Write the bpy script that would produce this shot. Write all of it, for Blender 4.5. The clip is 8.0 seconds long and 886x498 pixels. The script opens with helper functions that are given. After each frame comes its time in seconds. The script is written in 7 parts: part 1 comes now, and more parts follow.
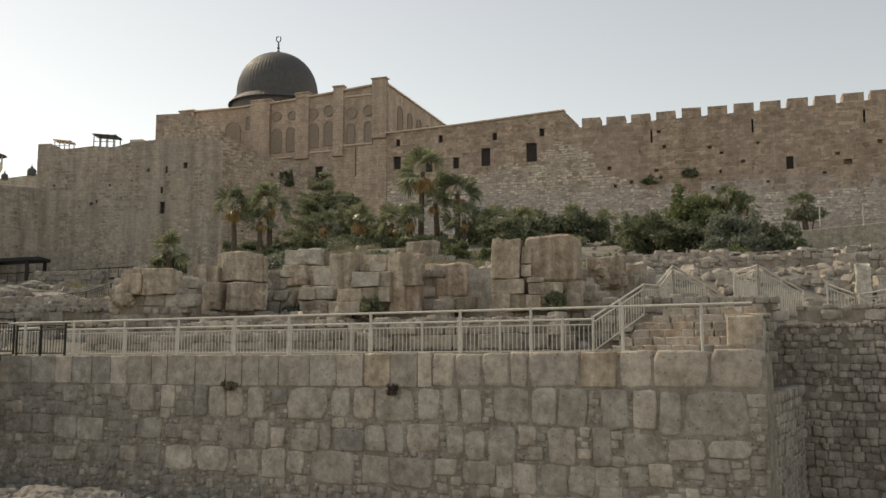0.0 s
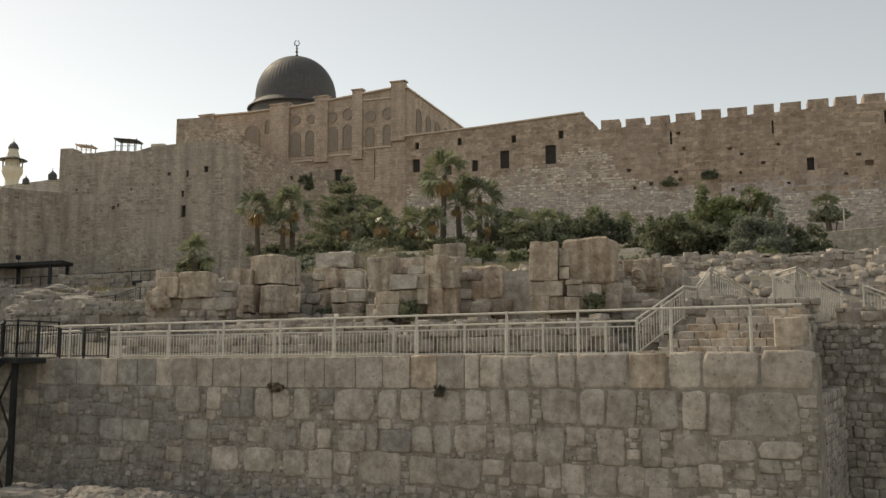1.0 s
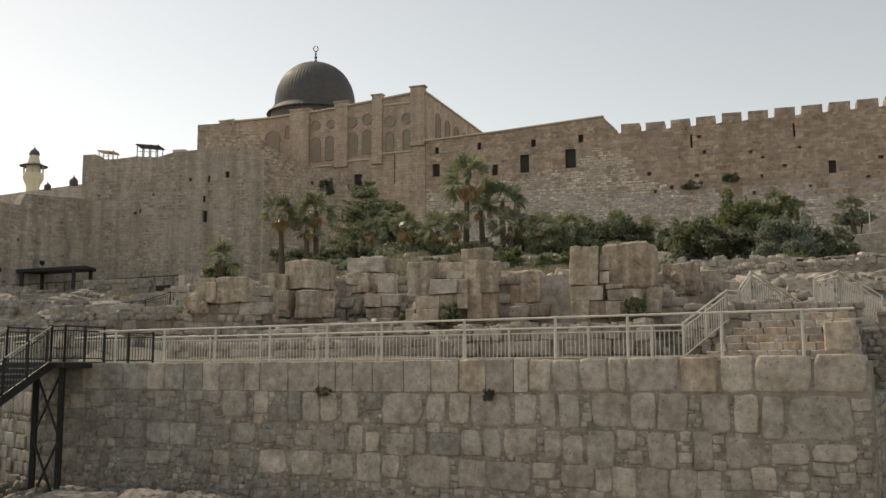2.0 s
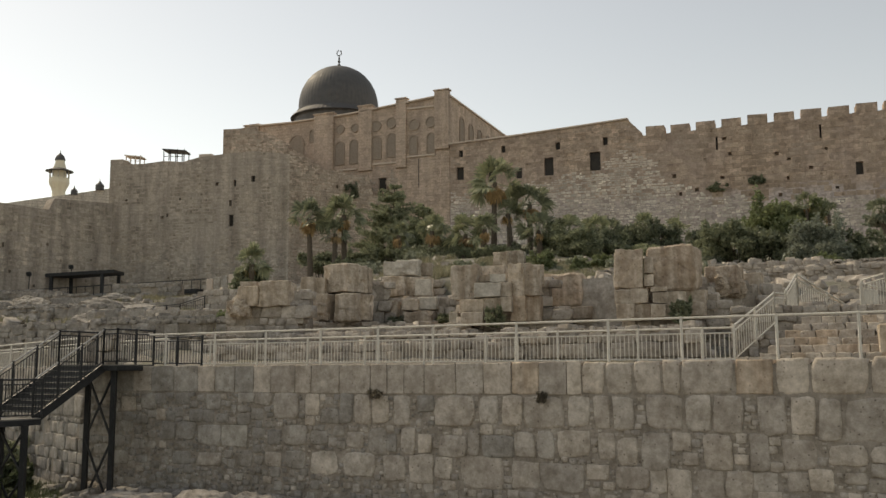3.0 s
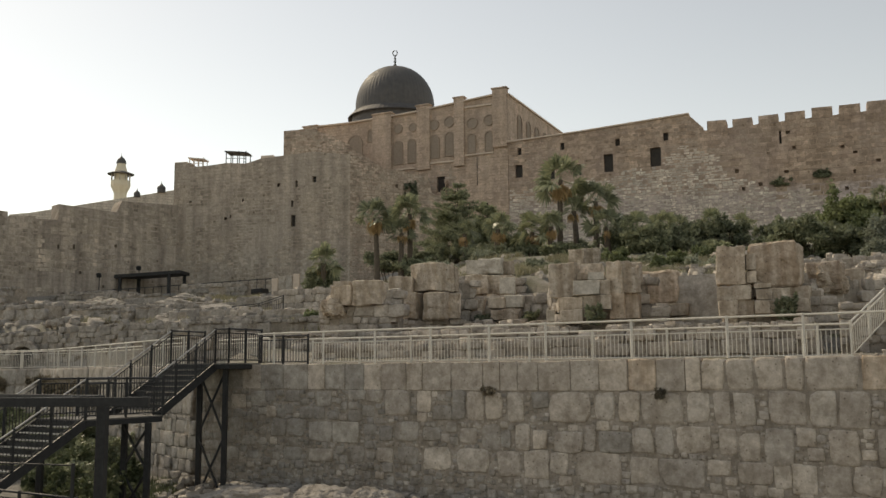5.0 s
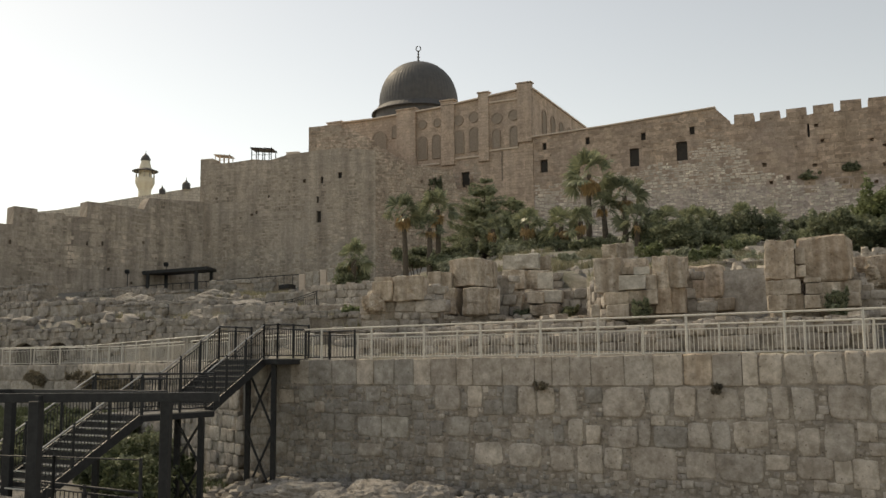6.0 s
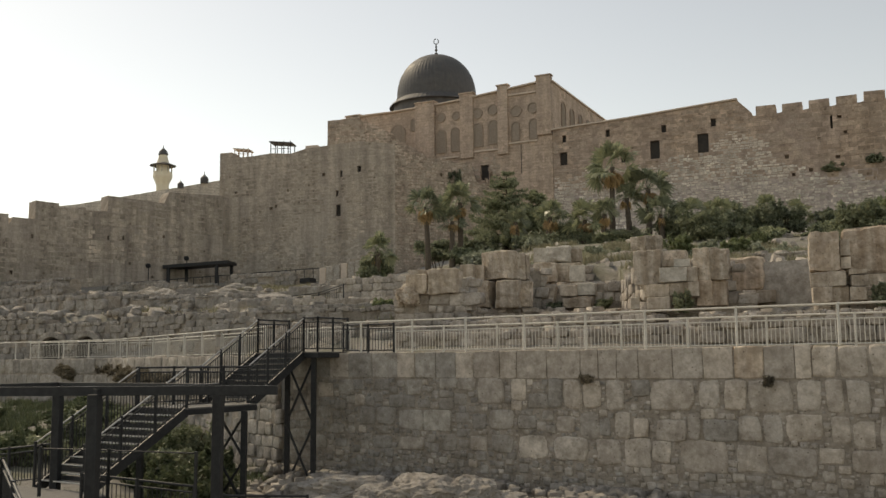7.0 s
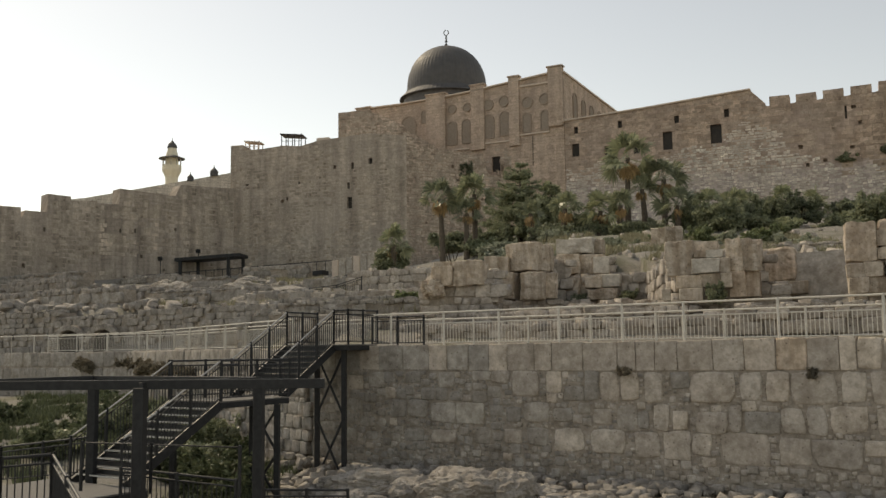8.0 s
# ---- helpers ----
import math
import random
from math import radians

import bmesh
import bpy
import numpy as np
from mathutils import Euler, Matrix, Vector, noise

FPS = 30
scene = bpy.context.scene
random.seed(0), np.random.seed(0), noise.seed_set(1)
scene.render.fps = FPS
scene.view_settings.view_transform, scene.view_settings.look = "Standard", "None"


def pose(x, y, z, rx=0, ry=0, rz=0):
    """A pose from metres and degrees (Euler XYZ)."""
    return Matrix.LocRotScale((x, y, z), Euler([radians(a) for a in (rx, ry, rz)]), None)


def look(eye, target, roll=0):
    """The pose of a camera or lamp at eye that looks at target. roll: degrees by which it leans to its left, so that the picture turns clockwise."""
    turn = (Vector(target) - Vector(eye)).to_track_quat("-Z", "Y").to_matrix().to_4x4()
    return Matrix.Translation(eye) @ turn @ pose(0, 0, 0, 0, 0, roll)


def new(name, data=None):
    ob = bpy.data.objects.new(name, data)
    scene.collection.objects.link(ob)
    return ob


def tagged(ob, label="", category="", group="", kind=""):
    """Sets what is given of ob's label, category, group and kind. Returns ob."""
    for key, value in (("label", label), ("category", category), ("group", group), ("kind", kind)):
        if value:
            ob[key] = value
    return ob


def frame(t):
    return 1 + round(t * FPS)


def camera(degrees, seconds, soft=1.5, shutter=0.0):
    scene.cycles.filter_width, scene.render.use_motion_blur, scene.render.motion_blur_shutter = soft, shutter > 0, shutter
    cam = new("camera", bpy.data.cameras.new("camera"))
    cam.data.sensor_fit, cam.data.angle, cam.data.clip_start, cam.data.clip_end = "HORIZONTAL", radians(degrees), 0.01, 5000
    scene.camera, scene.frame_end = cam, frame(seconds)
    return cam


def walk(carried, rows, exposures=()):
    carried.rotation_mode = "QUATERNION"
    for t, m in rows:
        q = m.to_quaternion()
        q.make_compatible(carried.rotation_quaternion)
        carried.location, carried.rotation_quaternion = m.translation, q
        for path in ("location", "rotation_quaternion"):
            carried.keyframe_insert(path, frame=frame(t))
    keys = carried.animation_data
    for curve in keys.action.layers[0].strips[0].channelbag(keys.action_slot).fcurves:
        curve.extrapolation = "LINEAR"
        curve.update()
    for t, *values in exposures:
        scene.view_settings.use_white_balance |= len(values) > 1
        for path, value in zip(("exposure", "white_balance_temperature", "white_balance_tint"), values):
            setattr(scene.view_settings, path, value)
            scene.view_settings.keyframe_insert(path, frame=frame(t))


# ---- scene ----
cam = camera(50.4, 8.0)
METRES, EYE, TILT, LEAN, TURN = 7.5, 4.2, 6.8, 0.0, 0.0
ROWS = [
    (0.0, 0.0, 0.0, 0.0, 0.0, 0.0, -0.0),
    (0.5, -0.0546, -0.0161, 0.0017, 0.41, 0.07, 0.09),
    (1.0, -0.1112, -0.0334, 0.0017, 0.78, 0.15, 0.18),
    (1.5, -0.1706, -0.0497, 0.0042, 1.16, 0.26, 0.27),
    (3.0, -0.3511, -0.1103, 0.0103, 2.64, 0.58, 0.53),
    (3.5, -0.4109, -0.1311, 0.0127, 3.33, 0.57, 0.64),
    (4.0, -0.4728, -0.1488, 0.0151, 4.02, 0.52, 0.78),
    (4.5, -0.5344, -0.1678, 0.017, 4.72, 0.51, 0.93),
    (6.0, -0.7248, -0.2058, 0.0223, 6.48, 0.22, 1.28),
    (6.5, -0.788, -0.2025, 0.021, 6.86, -0.01, 1.35),
    (7.0, -0.8491, -0.196, 0.0201, 7.24, -0.15, 1.43),
    (7.5, -0.9077, -0.1848, 0.0194, 7.44, -0.4, 1.54),
    (8.0, -0.967, -0.1729, 0.0192, 7.55, -0.61, 1.61),
]
walk(cam, [(t, pose(0, 0, EYE, TILT, LEAN, TURN) @ pose(METRES * x, METRES * y, METRES * z, 90 + pitch, roll, yaw)) for t, x, y, z, yaw, pitch, roll in ROWS], exposures=[(0.0, 0.85, 8400, 8), (8.0, 0.85, 8400, 8)])

# ---- daylight: hazy low sun behind the mosque, to its west ----
SUN_LEFT, SUN_UP = 54.0, 46.0
world = bpy.data.worlds.new("sky")
scene.world = world
world.use_nodes = True
wn = world.node_tree.nodes
sky = wn.new("ShaderNodeTexSky")
sky.sky_type = "NISHITA"
sky.sun_disc = False
sky.sun_elevation = radians(SUN_UP)
sky.sun_rotation = radians(-SUN_LEFT)
sky.altitude = 700
sky.air_density = 1.0
sky.dust_density = 1.0
sky.ozone_density = 1.0
wn["Background"].inputs["Strength"].default_value = 0.094
haze = wn.new("ShaderNodeHueSaturation")
haze.inputs["Saturation"].default_value = 0.6
world.node_tree.links.new(sky.outputs["Color"], haze.inputs["Color"])
world.node_tree.links.new(haze.outputs["Color"], wn["Background"].inputs["Color"])
sun = new("sun", bpy.data.lights.new("sun", "SUN"))
sun.data.energy = 1.2
sun.data.angle = radians(3.0)
sun.data.color = (1.0, 0.93, 0.82)
sd = Vector((-math.sin(radians(SUN_LEFT)) * math.cos(radians(SUN_UP)), math.cos(radians(SUN_LEFT)) * math.cos(radians(SUN_UP)), math.sin(radians(SUN_UP))))
sun.matrix_world = look(sd * 300, (0, 0, 0))


# ---- materials ----
def mat_new(name, rough=0.9, metal=0.0):
    m = bpy.data.materials.new(name)
    m.use_nodes = True
    b = m.node_tree.nodes["Principled BSDF"]
    b.inputs["Roughness"].default_value = rough
    b.inputs["Metallic"].default_value = metal
    b.inputs["Specular IOR Level"].default_value = 0.25
    return m, m.node_tree.nodes, m.node_tree.links, b


def ramp_between(n, l, src, a, b, ca, cb):
    r = n.new("ShaderNodeValToRGB")
    r.color_ramp.elements[0].position, r.color_ramp.elements[1].position = a, b
    r.color_ramp.elements[0].color, r.color_ramp.elements[1].color = (*ca, 1), (*cb, 1)
    l.new(src, r.inputs[0])
    return r.outputs[0]


def mixed(n, l, fac, a, b, how="MIX"):
    x = n.new("ShaderNodeMix")
    x.data_type, x.blend_type = "RGBA", how
    for sock, val in ((0, fac), (6, a), (7, b)):
        if isinstance(val, (int, float)):
            x.inputs[sock].default_value = val
        elif isinstance(val, tuple):
            x.inputs[sock].default_value = (*val, 1)
        else:
            l.new(val, x.inputs[sock])
    return x.outputs[2]


def noise_of(n, l, scale, detail=5.0, rough=0.6, vec=None):
    t = n.new("ShaderNodeTexNoise")
    t.inputs["Scale"].default_value, t.inputs["Detail"].default_value, t.inputs["Roughness"].default_value = scale, detail, rough
    l.new(vec if vec else n.new("ShaderNodeNewGeometry").outputs["Position"], t.inputs["Vector"])
    return t.outputs["Fac"]


def stone_mat(name, base, alt, stain, pits=1.0, bump=0.5, grain=6.0, island=False, streak=None):
    """Weathered limestone: tint by block, cloudy staining, grain and small pits."""
    m, n, l, b = mat_new(name, 0.92)
    if island:
        rnd = n.new("ShaderNodeNewGeometry").outputs["Random Per Island"]
    else:
        rnd = n.new("ShaderNodeObjectInfo").outputs["Random"]
    col = mixed(n, l, rnd, base, alt)
    dark = n.new("ShaderNodeMath")
    dark.operation = "MULTIPLY"
    dark.inputs[1].default_value = 7.31
    l.new(rnd, dark.inputs[0])
    fr = n.new("ShaderNodeMath")
    fr.operation = "FRACT"
    l.new(dark.outputs[0], fr.inputs[0])
    col = mixed(n, l, 1.0, col, ramp_between(n, l, fr.outputs[0], 0.0, 1.0, (0.8, 0.8, 0.8), (1.12, 1.1, 1.07)), "MULTIPLY")
    big = noise_of(n, l, 0.9, 4)
    col = mixed(n, l, ramp_between(n, l, big, 0.45, 0.72, (0, 0, 0), (0.75, 0.75, 0.75)), col, stain)
    mid = noise_of(n, l, grain, 7, 0.7)
    col = mixed(n, l, 1.0, col, ramp_between(n, l, mid, 0.25, 0.75, (0.72, 0.70, 0.67), (1.18, 1.17, 1.16)), "MULTIPLY")
    pat = noise_of(n, l, 2.3, 7, 0.72)
    col = mixed(n, l, 1.0, col, ramp_between(n, l, pat, 0.36, 0.66, (0.66, 0.63, 0.585), (1.17, 1.16, 1.14)), "MULTIPLY")
    fine = noise_of(n, l, grain * 3.1, 4, 0.7)
    col = mixed(n, l, 1.0, col, ramp_between(n, l, fine, 0.3, 0.7, (0.93, 0.925, 0.92), (1.05, 1.05, 1.05)), "MULTIPLY")
    vor = n.new("ShaderNodeTexVoronoi")
    vor.inputs["Scale"].default_value = 6.0
    l.new(n.new("ShaderNodeNewGeometry").outputs["Position"], vor.inputs["Vector"])
    pit = ramp_between(n, l, vor.outputs["Distance"], 0.05, 0.17, (0.40, 0.38, 0.36), (1, 1, 1))
    col = mixed(n, l, pits, col, mixed(n, l, 1.0, col, pit, "MULTIPLY"))
    if streak:
        mp = n.new("ShaderNodeMapping")
        mp.inputs["Scale"].default_value = (3.2, 3.2, 0.3)
        l.new(n.new("ShaderNodeNewGeometry").outputs["Position"], mp.inputs[0])
        col = mixed(n, l, 1.0, col, ramp_between(n, l, noise_of(n, l, 1.0, 5, 0.6, mp.outputs[0]), 0.36, 0.62, streak, (1.1, 1.1, 1.09)), "MULTIPLY")
    l.new(col, b.inputs["Base Color"])
    bp = n.new("ShaderNodeBump")
    bp.inputs["Strength"].default_value, bp.inputs["Distance"].default_value = bump, 0.06
    l.new(noise_of(n, l, grain * 0.55, 8, 0.68), bp.inputs["Height"])
    l.new(bp.outputs[0], b.inputs["Normal"])
    return m


def ashlar_mat(name, base, alt, stain, bw=0.95, bh=0.5, mortar=(0.3, 0.245, 0.19), gap=0.03, patch=None, zsplit=None, rough_scale=0.16, streak=0.86, tint=0.18):
    """Distant coursed masonry, laid out in metres along the wall."""
    m, n, l, b = mat_new(name, 0.93)
    uv = n.new("ShaderNodeUVMap").outputs[0]
    warp = n.new("ShaderNodeTexNoise")
    warp.inputs["Scale"].default_value = 0.8
    l.new(uv, warp.inputs["Vector"])
    vm = n.new("ShaderNodeVectorMath")
    vm.operation = "MULTIPLY_ADD"
    vm.inputs[1].default_value = (0.3, 0.16, 0)
    l.new(warp.outputs["Color"], vm.inputs[0])
    l.new(uv, vm.inputs[2])
    br = n.new("ShaderNodeTexBrick")
    br.offset_frequency, br.squash_frequency, br.squash = 2, 3, 0.7
    br.inputs["Scale"].default_value = 1.0
    br.inputs["Brick Width"].default_value, br.inputs["Row Height"].default_value = bw, bh
    br.inputs["Mortar Size"].default_value, br.inputs["Mortar Smooth"].default_value = gap, 0.6
    br.inputs["Color1"].default_value, br.inputs["Color2"].default_value = (*base, 1), (*alt, 1)
    br.inputs["Mortar"].default_value = (*mortar, 1)
    l.new(vm.outputs[0], br.inputs["Vector"])
    hf = br.outputs["Fac"]
    st2 = n.new("ShaderNodeMapping")
    st2.inputs["Scale"].default_value = (1.25 / bw, 1.0 / bh, 1)
    l.new(vm.outputs[0], st2.inputs[0])
    cell = n.new("ShaderNodeTexVoronoi")
    cell.inputs["Scale"].default_value = 1.0
    l.new(st2.outputs[0], cell.inputs["Vector"])
    cbw = n.new("ShaderNodeRGBToBW")
    l.new(cell.outputs["Color"], cbw.inputs[0])
    col = mixed(n, l, 0.1, br.outputs["Color"], base)
    col = mixed(n, l, 1.0, col, ramp_between(n, l, cbw.outputs[0], 0.15, 0.85, (1 - tint, 1 - tint * 1.04, 1 - tint * 1.08), (1 + tint * 0.9, 1 + tint * 0.88, 1 + tint * 0.86)), "MULTIPLY")
    if patch:
        vo = n.new("ShaderNodeTexVoronoi")
        vo.inputs["Scale"].default_value = 1.0
        mp0 = n.new("ShaderNodeMapping")
        mp0.inputs["Scale"].default_value = (2.3, 3.4, 1)
        l.new(vm.outputs[0], mp0.inputs[0])
        l.new(mp0.outputs[0], vo.inputs["Vector"])
        vb = n.new("ShaderNodeRGBToBW")
        l.new(vo.outputs["Color"], vb.inputs[0])
        rub = ramp_between(n, l, vb.outputs[0], 0.2, 0.85, tuple(c * 0.74 for c in patch), tuple(c * 1.24 for c in patch))
        sep = n.new("ShaderNodeSeparateXYZ")
        l.new(uv, sep.inputs[0])
        ad = n.new("ShaderNodeMath")
        ad.operation = "MULTIPLY_ADD"
        ad.inputs[1].default_value = 5.0
        l.new(noise_of(n, l, 0.14, 6, 0.7), ad.inputs[0])
        l.new(sep.outputs[1], ad.inputs[2])
        mr = n.new("ShaderNodeMapRange")
        mr.inputs[1].default_value, mr.inputs[2].default_value = zsplit + 2.0, zsplit + 3.2
        mr.inputs[3].default_value, mr.inputs[4].default_value = 1.0, 0.0
        l.new(ad.outputs[0], mr.inputs[0])
        col = mixed(n, l, mr.outputs[0], col, rub)
    st = noise_of(n, l, rough_scale, 6, 0.65)
    col = mixed(n, l, ramp_between(n, l, st, 0.38, 0.74, (0, 0, 0), (0.85, 0.85, 0.85)), col, stain)
    # streaks of rain dirt running down
    mp = n.new("ShaderNodeMapping")
    mp.inputs["Scale"].default_value = (0.9, 0.07, 1)
    l.new(uv, mp.inputs[0])
    strk = n.new("ShaderNodeTexNoise")
    strk.inputs["Scale"].default_value, strk.inputs["Detail"].default_value = 1.0, 5
    l.new(mp.outputs[0], strk.inputs["Vector"])
    col = mixed(n, l, 1.0, col, ramp_between(n, l, strk.outputs["Fac"], 0.35, 0.62, (streak, streak * 0.99, streak * 0.98), (1.06, 1.06, 1.05)), "MULTIPLY")
    gr = noise_of(n, l, 4.2, 7, 0.8)
    col = mixed(n, l, 1.0, col, ramp_between(n, l, gr, 0.28, 0.72, (0.70, 0.69, 0.675), (1.2, 1.195, 1.19)), "MULTIPLY")
    l.new(col, b.inputs["Base Color"])
    bp = n.new("ShaderNodeBump")
    bp.inputs["Strength"].default_value, bp.inputs["Distance"].default_value = 0.6, 0.12
    l.new(gr, bp.inputs["Height"])
    bp2 = n.new("ShaderNodeBump")
    bp2.invert = True
    bp2.inputs["Strength"].default_value, bp2.inputs["Distance"].default_value = 0.5, 0.08
    l.new(hf, bp2.inputs["Height"])
    l.new(bp.outputs[0], bp2.inputs["Normal"])
    l.new(bp2.outputs[0], b.inputs["Normal"])
    return m


def facing_mat(name, base, alt, stain, streak=0.8, tint=0.2, blotch=0.12):
    """Separate stones of a distant wall: tint by stone, wide stains, streaks of rain dirt, grain."""
    m, n, l, b = mat_new(name, 0.94)
    rnd = n.new("ShaderNodeNewGeometry").outputs["Random Per Island"]
    col = mixed(n, l, rnd, base, alt)
    mul = n.new("ShaderNodeMath")
    mul.operation = "MULTIPLY"
    mul.inputs[1].default_value = 13.7
    l.new(rnd, mul.inputs[0])
    fr = n.new("ShaderNodeMath")
    fr.operation = "FRACT"
    l.new(mul.outputs[0], fr.inputs[0])
    col = mixed(n, l, 1.0, col, ramp_between(n, l, fr.outputs[0], 0.0, 1.0, (1 - tint, 1 - tint * 1.03, 1 - tint * 1.06), (1 + tint, 1 + tint * 0.98, 1 + tint * 0.96)), "MULTIPLY")
    col = mixed(n, l, ramp_between(n, l, noise_of(n, l, blotch, 6, 0.68), 0.36, 0.68, (0, 0, 0), (0.9, 0.9, 0.9)), col, stain)
    mp = n.new("ShaderNodeMapping")
    mp.inputs["Scale"].default_value = (0.75, 0.75, 0.06)
    l.new(n.new("ShaderNodeNewGeometry").outputs["Position"], mp.inputs[0])
    col = mixed(n, l, 1.0, col, ramp_between(n, l, noise_of(n, l, 1.0, 6, 0.65, mp.outputs[0]), 0.34, 0.64, (streak, streak * 0.99, streak * 0.97), (1.1, 1.1, 1.09)), "MULTIPLY")
    mid = noise_of(n, l, 0.62, 7, 0.75)
    col = mixed(n, l, 1.0, col, ramp_between(n, l, mid, 0.33, 0.67, (0.74, 0.73, 0.71), (1.22, 1.22, 1.21)), "MULTIPLY")
    gr = noise_of(n, l, 5.0, 6, 0.8)
    col = mixed(n, l, 1.0, col, ramp_between(n, l, gr, 0.3, 0.7, (0.70, 0.69, 0.67), (1.22, 1.22, 1.21)), "MULTIPLY")
    vor = n.new("ShaderNodeTexVoronoi")
    vor.inputs["Scale"].default_value = 0.95
    l.new(n.new("ShaderNodeNewGeometry").outputs["Position"], vor.inputs["Vector"])
    col = mixed(n, l, 1.0, col, ramp_between(n, l, vor.outputs["Distance"], 0.08, 0.2, (0.55, 0.52, 0.48), (1, 1, 1)), "MULTIPLY")
    l.new(col, b.inputs["Base Color"])
    bp = n.new("ShaderNodeBump")
    bp.inputs["Strength"].default_value, bp.inputs["Distance"].default_value = 0.7, 0.12
    l.new(gr, bp.inputs["Height"])
    l.new(bp.outputs[0], b.inputs["Normal"])
    return m


def plain_mat(name, a, b2, rough=0.6, metal=0.0, scale=12.0, bump=0.1):
    m, n, l, b = mat_new(name, rough, metal)
    f = noise_of(n, l, scale, 5)
    l.new(ramp_between(n, l, f, 0.3, 0.7, a, b2), b.inputs["Base Color"])
    l.new(ramp_between(n, l, f, 0.3, 0.7, (rough * 0.8,) * 3, (min(1, rough * 1.2),) * 3), b.inputs["Roughness"])
    bp = n.new("ShaderNodeBump")
    bp.inputs["Strength"].default_value, bp.inputs["Distance"].default_value = bump, 0.02
    l.new(f, bp.inputs["Height"])
    l.new(bp.outputs[0], b.inputs["Normal"])
    return m


def leaf_mat(name, a, b2, rough=0.5, through_=0.3):
    m, n, l, b = mat_new(name, rough)
    rnd = n.new("ShaderNodeNewGeometry").outputs["Random Per Island"]
    each = ramp_between(n, l, n.new("ShaderNodeObjectInfo").outputs["Random"], 0.0, 1.0, (0.78, 0.8, 0.85), (1.3, 1.25, 1.15))
    l.new(mixed(n, l, 1.0, mixed(n, l, rnd, a, b2), each, "MULTIPLY"), b.inputs["Base Color"])
    b.inputs["Specular IOR Level"].default_value = 0.3
    tr = n.new("ShaderNodeBsdfTranslucent")
    l.new(mixed(n, l, rnd, tuple(c * 1.15 for c in a), tuple(c * 1.15 for c in b2)), tr.inputs["Color"])
    ms = n.new("ShaderNodeMixShader")
    ms.inputs[0].default_value = through_
    l.new(b.outputs[0], ms.inputs[1])
    l.new(tr.outputs[0], ms.inputs[2])
    l.new(ms.outputs[0], n["Material Output"].inputs["Surface"])
    return m


M_ASHLAR = stone_mat("dressed_limestone", (0.616, 0.565, 0.513), (0.512, 0.462, 0.416), (0.424, 0.376, 0.337))
M_ROUGH = stone_mat("rough_limestone", (0.605, 0.563, 0.519), (0.490, 0.447, 0.407), (0.396, 0.359, 0.326), bump=0.9)
M_RUBBLE = stone_mat("rubble_limestone", (0.578, 0.539, 0.502), (0.435, 0.402, 0.372), (0.319, 0.295, 0.275), bump=0.9, island=True)
# greyer stone of the west; also paints shade onto rocks at the wall's foot
M_GREY = stone_mat("grey_weathered_shaded_limestone", (0.470, 0.448, 0.423), (0.373, 0.351, 0.328), (0.286, 0.269, 0.253), bump=0.9)
M_GREYRUB = stone_mat("grey_rubble_limestone", (0.437, 0.419, 0.400), (0.324, 0.309, 0.294), (0.254, 0.242, 0.231), bump=0.9, island=True)
M_BROWN = stone_mat("brown_limestone", (0.643, 0.559, 0.482), (0.567, 0.490, 0.424), (0.435, 0.372, 0.321), bump=0.9, streak=(0.76, 0.70, 0.64))
M_PALE = stone_mat("pale_limestone", (0.636, 0.612, 0.570), (0.567, 0.540, 0.499), (0.454, 0.428, 0.388), pits=0.5)
M_MORTAR = stone_mat("earth_mortar", (0.385, 0.350, 0.315), (0.385, 0.350, 0.315), (0.303, 0.275, 0.249), bump=1.0)
M_BLOCK = stone_mat("ruin_block_limestone", (0.665, 0.601, 0.535), (0.572, 0.513, 0.455), (0.468, 0.414, 0.365), bump=1.0, streak=(0.74, 0.69, 0.63))
M_PLASTER = stone_mat("lime_plaster", (0.550, 0.519, 0.484), (0.550, 0.519, 0.484), (0.451, 0.424, 0.391), pits=0.4, bump=0.6)
M_PAVE = stone_mat("walkway_paving", (0.476, 0.446, 0.388), (0.476, 0.446, 0.388), (0.374, 0.344, 0.298), bump=0.4)
M_SOUTH = ashlar_mat("south_wall_masonry", (0.552, 0.424, 0.335), (0.476, 0.354, 0.268), (0.476, 0.379, 0.328), patch=(0.539, 0.462, 0.430), zsplit=25.0, streak=0.8, tint=0.28)
M_TOWER = ashlar_mat("tower_masonry", (0.561, 0.475, 0.397), (0.502, 0.421, 0.348), (0.405, 0.355, 0.304), bw=0.8, bh=0.42, mortar=(0.353, 0.319, 0.283), patch=(0.506, 0.440, 0.371), zsplit=19.0, rough_scale=0.1, streak=0.72, tint=0.14)
M_WEST = ashlar_mat("west_wall_masonry", (0.550, 0.468, 0.396), (0.495, 0.420, 0.352), (0.424, 0.372, 0.326), bw=1.0, bh=0.5, mortar=(0.396, 0.341, 0.292), rough_scale=0.1, streak=0.58, tint=0.14)
M_FARROOF = ashlar_mat("far_pale_masonry", (0.704, 0.643, 0.567), (0.660, 0.600, 0.522), (0.594, 0.533, 0.462), bw=0.9, bh=0.45, tint=0.08)
M_MOSQUE = ashlar_mat("mosque_masonry", (0.624, 0.487, 0.392), (0.567, 0.437, 0.341), (0.522, 0.415, 0.341), bw=0.8, bh=0.4, gap=0.02)
M_OLD = ashlar_mat("old_rough_masonry", (0.611, 0.490, 0.404), (0.510, 0.403, 0.327), (0.447, 0.361, 0.294), bw=0.7, bh=0.45, gap=0.05, streak=0.75, tint=0.36)
